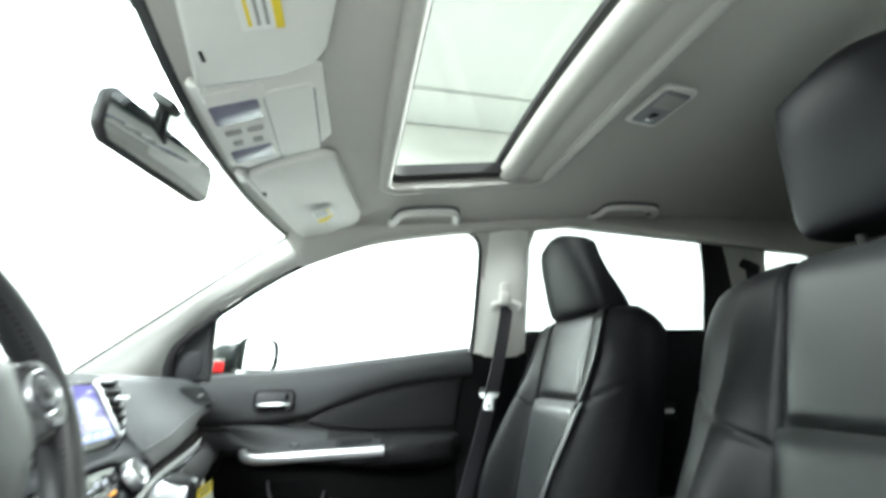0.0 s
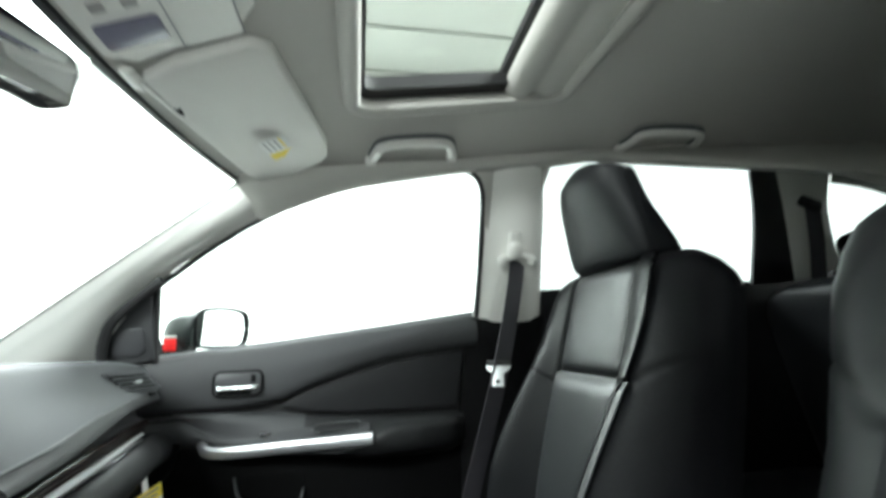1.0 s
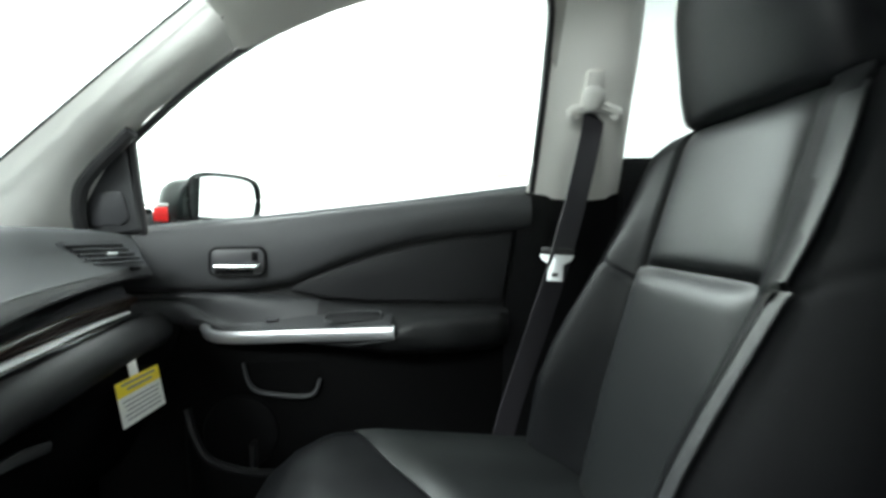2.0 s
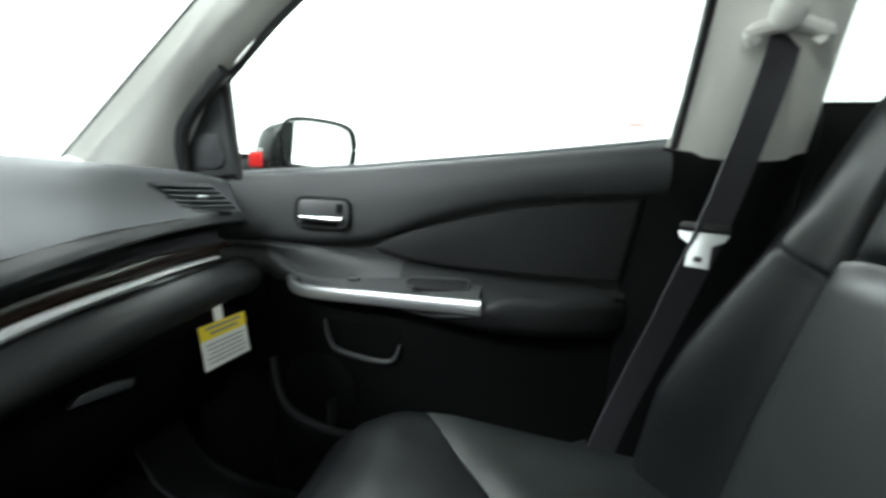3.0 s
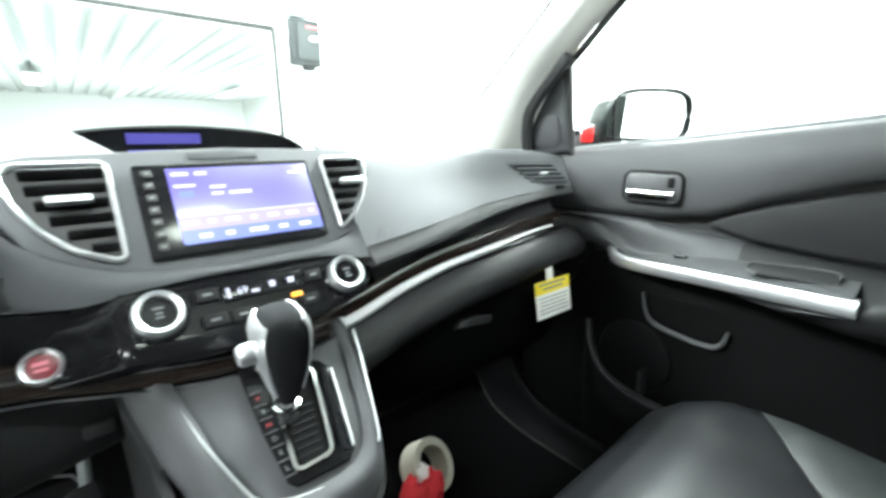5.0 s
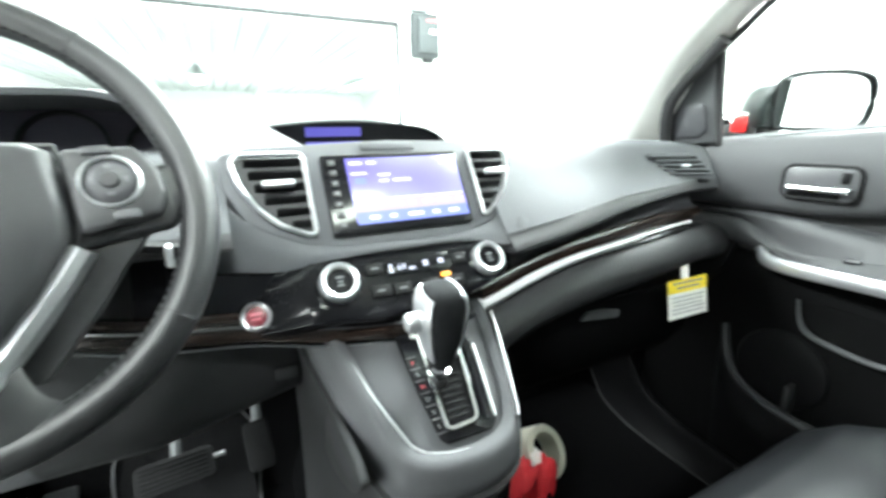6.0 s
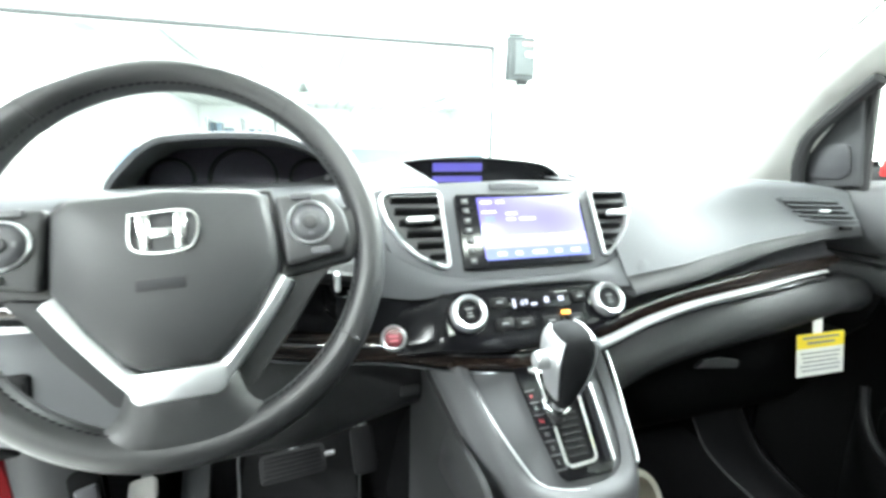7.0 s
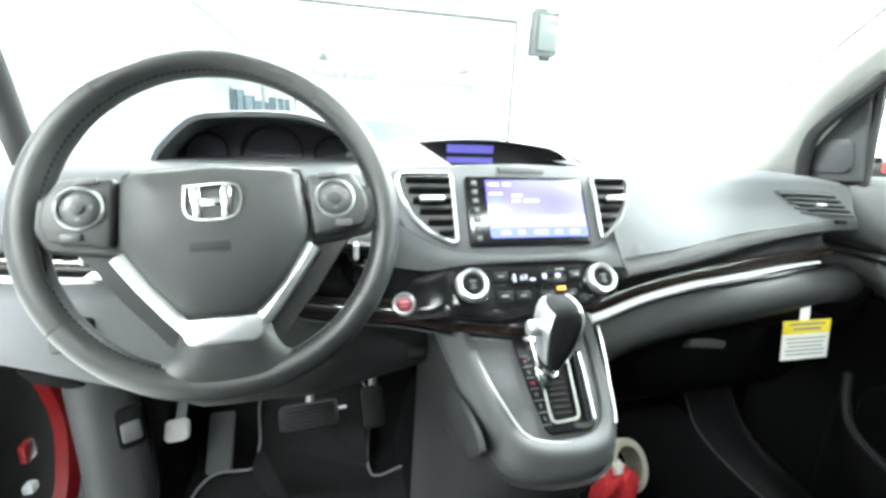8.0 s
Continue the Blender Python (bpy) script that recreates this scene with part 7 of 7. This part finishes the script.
mm = thing("floor_mat", "black driver floor mat with a grey bound edge", "floor mat", at=(-0.36, 0.1, 0.41))
mo = [(-0.57, -0.40), (-0.58, 0.10), (-0.555, 0.25), (-0.47, 0.26), (-0.455, 0.30), (-0.44, 0.40), (-0.22, 0.40), (-0.215, 0.22), (-0.195, 0.185), (-0.14, 0.20), (-0.12, 0.17), (-0.12, -0.40)]
mz = lambda y: 0.412 + max(0, y - 0.27) * 0.9
bmm = prism(mo, 0.006)
for v in bmm.verts:
    v.co.z += mz(v.co.y)
part("mat_surface", bmm, MATCLOTH, mm, smooth=False)
part("binding", tube([(x, y, mz(y) + 0.007) for x, y in [tuple(p) for p in spline(mo, 60)]], 0.0027, 6), PIPING, mm, "grey bound edge")


def pedal(name, label, cx, cy, cz, w, h, tilt, ribs, skin):
    p = thing(name, label, "pedal", "pedals", at=(cx, cy, cz))
    pm = basis((cx, cy, cz), (1, 0.02, 0.06), (0, -math.cos(radians(tilt)), math.sin(radians(tilt))))
    part("pad", prism(rounded(w, h, 0.010), 0.014, pm, 0.004), skin, p)
    for k in range(ribs):
        part("rib", rbox(w * 0.86, 0.004, 0.003, 0.001, at(pm, 0, h * (0.36 - 0.72 * k / max(1, ribs - 1)), 0.0155)), DARK, p)
    if ribs:
        part("pin", tube([tuple(at(pm, w * 0.5, 0.004, 0.004).translation), tuple(at(pm, w * 0.5 + 0.018, 0.004, 0.004).translation)], 0.004, 8), SATIN, p, "small bright steel pin")
    part("arm", tube([tuple(at(pm, 0, 0.0, -0.004).translation), (cx + 0.01, cy + 0.10, cz + 0.14)], 0.009, 8, (1, 0, 0)), STEEL, p)


pedal("brake_pedal", "ribbed black rubber brake pedal", -0.338, 0.235, 0.560, 0.122, 0.052, 38, 6, PEDALRUB)
pedal("accelerator_pedal", "narrow black accelerator pedal", -0.202, 0.240, 0.560, 0.046, 0.090, 38, 0, DARK)
pedal("parking_brake_pedal", "small grey parking brake pedal", -0.578, 0.20, 0.588, 0.042, 0.040, 30, 0, BEIGEBTN)
rest = thing("foot_rest", "grey plastic foot rest on the driver footwell carpet", "foot rest", at=(-0.54, 0.32, 0.43))
part("plate", rbox(0.055, 0.135, 0.014, 0.006, basis((-0.542, 0.325, 0.447), (1, 0, 0), (0, -0.75, 0.66))), DASH, rest)

roll = thing("tape_roll", "roll of pale masking tape on the floor", "tape roll", at=(0.36, 0.09, 0.45))
TM = basis((0.348, 0.076, 0.446), (1, 0.2, 0), (0.25, -0.75, 0.60))
part("ring", lathe([(0.040, -0.024), (0.056, -0.024), (0.056, 0.024), (0.040, 0.024)], TM, 36, closed=True), TAPE, roll)
rag = thing("red_rag", "crumpled red cloth beside the tape roll", "rag", at=(0.30, 0.02, 0.43))
bmr = blob(0.046, 0.036, 0.032, 0.8, pose(0.296, 0.028, 0.438), 28)
for v in bmr.verts:
    v.co += Vector((1, 0.8, 1)) * (0.020 * noise.noise(v.co * 38) + 0.008 * noise.noise(v.co * 110))
part("cloth", bmr, REDCLOTH, rag)
bmr = blob(0.022, 0.016, 0.010, 0.7, pose(0.320, 0.054, 0.462, 20, 15, 30), 12)
for v in bmr.verts:
    v.co += Vector((1, 1, 1)) * 0.008 * noise.noise(v.co * 90)
part("white_lining", bmr, WHITEPAPER, rag, "crumpled white lining")
kick = thing("kick_panel", "dark grey kick panel with a hood release lever", "kick panel", at=(-0.66, 0.1, 0.6))
KICK = [(-0.712, 0.135), (-0.695, 0.108), (-0.665, 0.10), (-0.635, 0.115), (-0.612, 0.14), (-0.605, 0.20), (-0.60, 0.40)]
for nm, lo, hi, mt, lb in (("panel", 0, 15, LOWERPAD, ""), ("carpet_side", 14, 21, CARPET, "black carpeted footwell side")):
    part(nm, shell([[(p[0], p[1] + off, z) for p in spline(KICK, 21)[lo:hi]] for z, off in ((0.41, -0.06), (0.45, -0.03), (0.52, 0.0), (0.62, 0.0), (0.70, 0.0), (0.80, 0.0), (0.90, 0.0))], 0.008), mt, kick, lb, angle=60)
part("lever_cup", prism(rounded(0.040, 0.078, 0.010), 0.006, basis((-0.622, 0.126, 0.662), (0.88, 0.46, 0), (0.46, -0.88, 0.05)), 0.002), HOLE_BLACK, kick, "black lever cup")
part("lever", rbox(0.028, 0.036, 0.010, 0.004, basis((-0.619, 0.120, 0.655), (0.88, 0.46, 0), (0.46, -0.88, 0.05))), BUTTON, kick, "grey release lever")
JAMB = [(0.10, 0.98), (0.14, 0.86), (0.17, 0.77), (0.20, 0.66), (0.19, 0.58), (0.15, 0.50), (0.05, 0.445), (-0.10, 0.43), (-0.40, 0.43), (-0.95, 0.43)]
part("sill", sweep([(-0.752, y, z) for y, z in spline(JAMB, 50)], [(-0.016, -0.016), (0.016, -0.016), (0.016, 0.004), (-0.012, 0.010)], up=(1, 0, 0)), REDPAINT, kick, "red painted door opening")
part("door_seal", tube([(-0.717, y - 0.012, z + 0.006) for y, z in spline(JAMB, 50)], 0.011, 8, (1, 0, 0)), RUBBER, kick, "black rubber door seal")

# driver's door stands open
od = thing("open_door", "driver door standing open with dark inner trim", "car door", at=(-0.80, 0.12, 0.7))
dv = Vector((-0.86, 0.42, 0))
dn = Vector((0.42, 0.86, 0))
DM = Matrix(((dv.x, 0, -dn.x, -0.80), (dv.y, 0, -dn.y, 0.14), (0, 1, 0, 0), (0, 0, 0, 1)))
part("inner_panel", prism([(0.02, 0.42), (0.95, 0.42), (1.02, 1.16), (0.02, 1.06)], 0.05, at(DM, 0, 0, 0.0), 0.01), DARK, od, "black inner trim")
part("outer_skin", prism([(0.12, 0.40), (0.98, 0.40), (1.05, 1.17), (0.12, 1.08)], 0.03, at(DM, 0, 0, -0.06), 0.008), REDPAINT, od, "red painted outer skin")
part("window_frame", sweep([tuple(DM @ Vector((x, z, 0.0))) for x, z in spline([(0.0, 1.06), (0.02, 1.20), (0.22, 1.40), (0.5, 1.51), (0.9, 1.55), (1.03, 1.16)], 40)], circle(0.014, 8), up=tuple(dn)), RUBBER, od, "black window frame")
part("armrest", rbox(0.55, 0.07, 0.06, 0.015, at(DM, 0.55, 0.93, 0.075)), DARK, od)
part("hinge", rbox(0.012, 0.026, 0.034, 0.004, pose(-0.783, 0.140, 0.625)), REDPAINT, od, "red painted hinge")
part("check_strap", rbox(0.016, 0.020, 0.016, 0.004, pose(-0.785, 0.13, 0.560)), STEEL, od)
# Added black sheet hides the bright hall where the door gap is dark.
part("gap_sheet", prism([(0.02, 0.36), (0.42, 0.36), (0.42, 1.06), (0.06, 1.06)], 0.02, Matrix(((0, 0, -1, -0.795), (1, 0, 0, 0), (0, 1, 0, 0), (0, 0, 0, 1))), 0.005), HOLE_BLACK, od, "black sheet added to fill the dark door gap")

# seal along the driver's roof pillar
seal = thing("door_seal", "black rubber seal along the driver door opening", "door seal", at=(-0.70, -0.1, 1.3))
part("seal_bead", tube([(-x - 0.012 + 0.030 * min(1.0, max(0.0, (1.49 - z) / 0.16)), y - 0.004, z - 0.006) for x, y, z in spline(DOOR_EDGE[::-1] + [(0.566, -0.396, 1.472), (0.552, -0.60, 1.52)], 40)], 0.017, 10), RUBBER, seal)
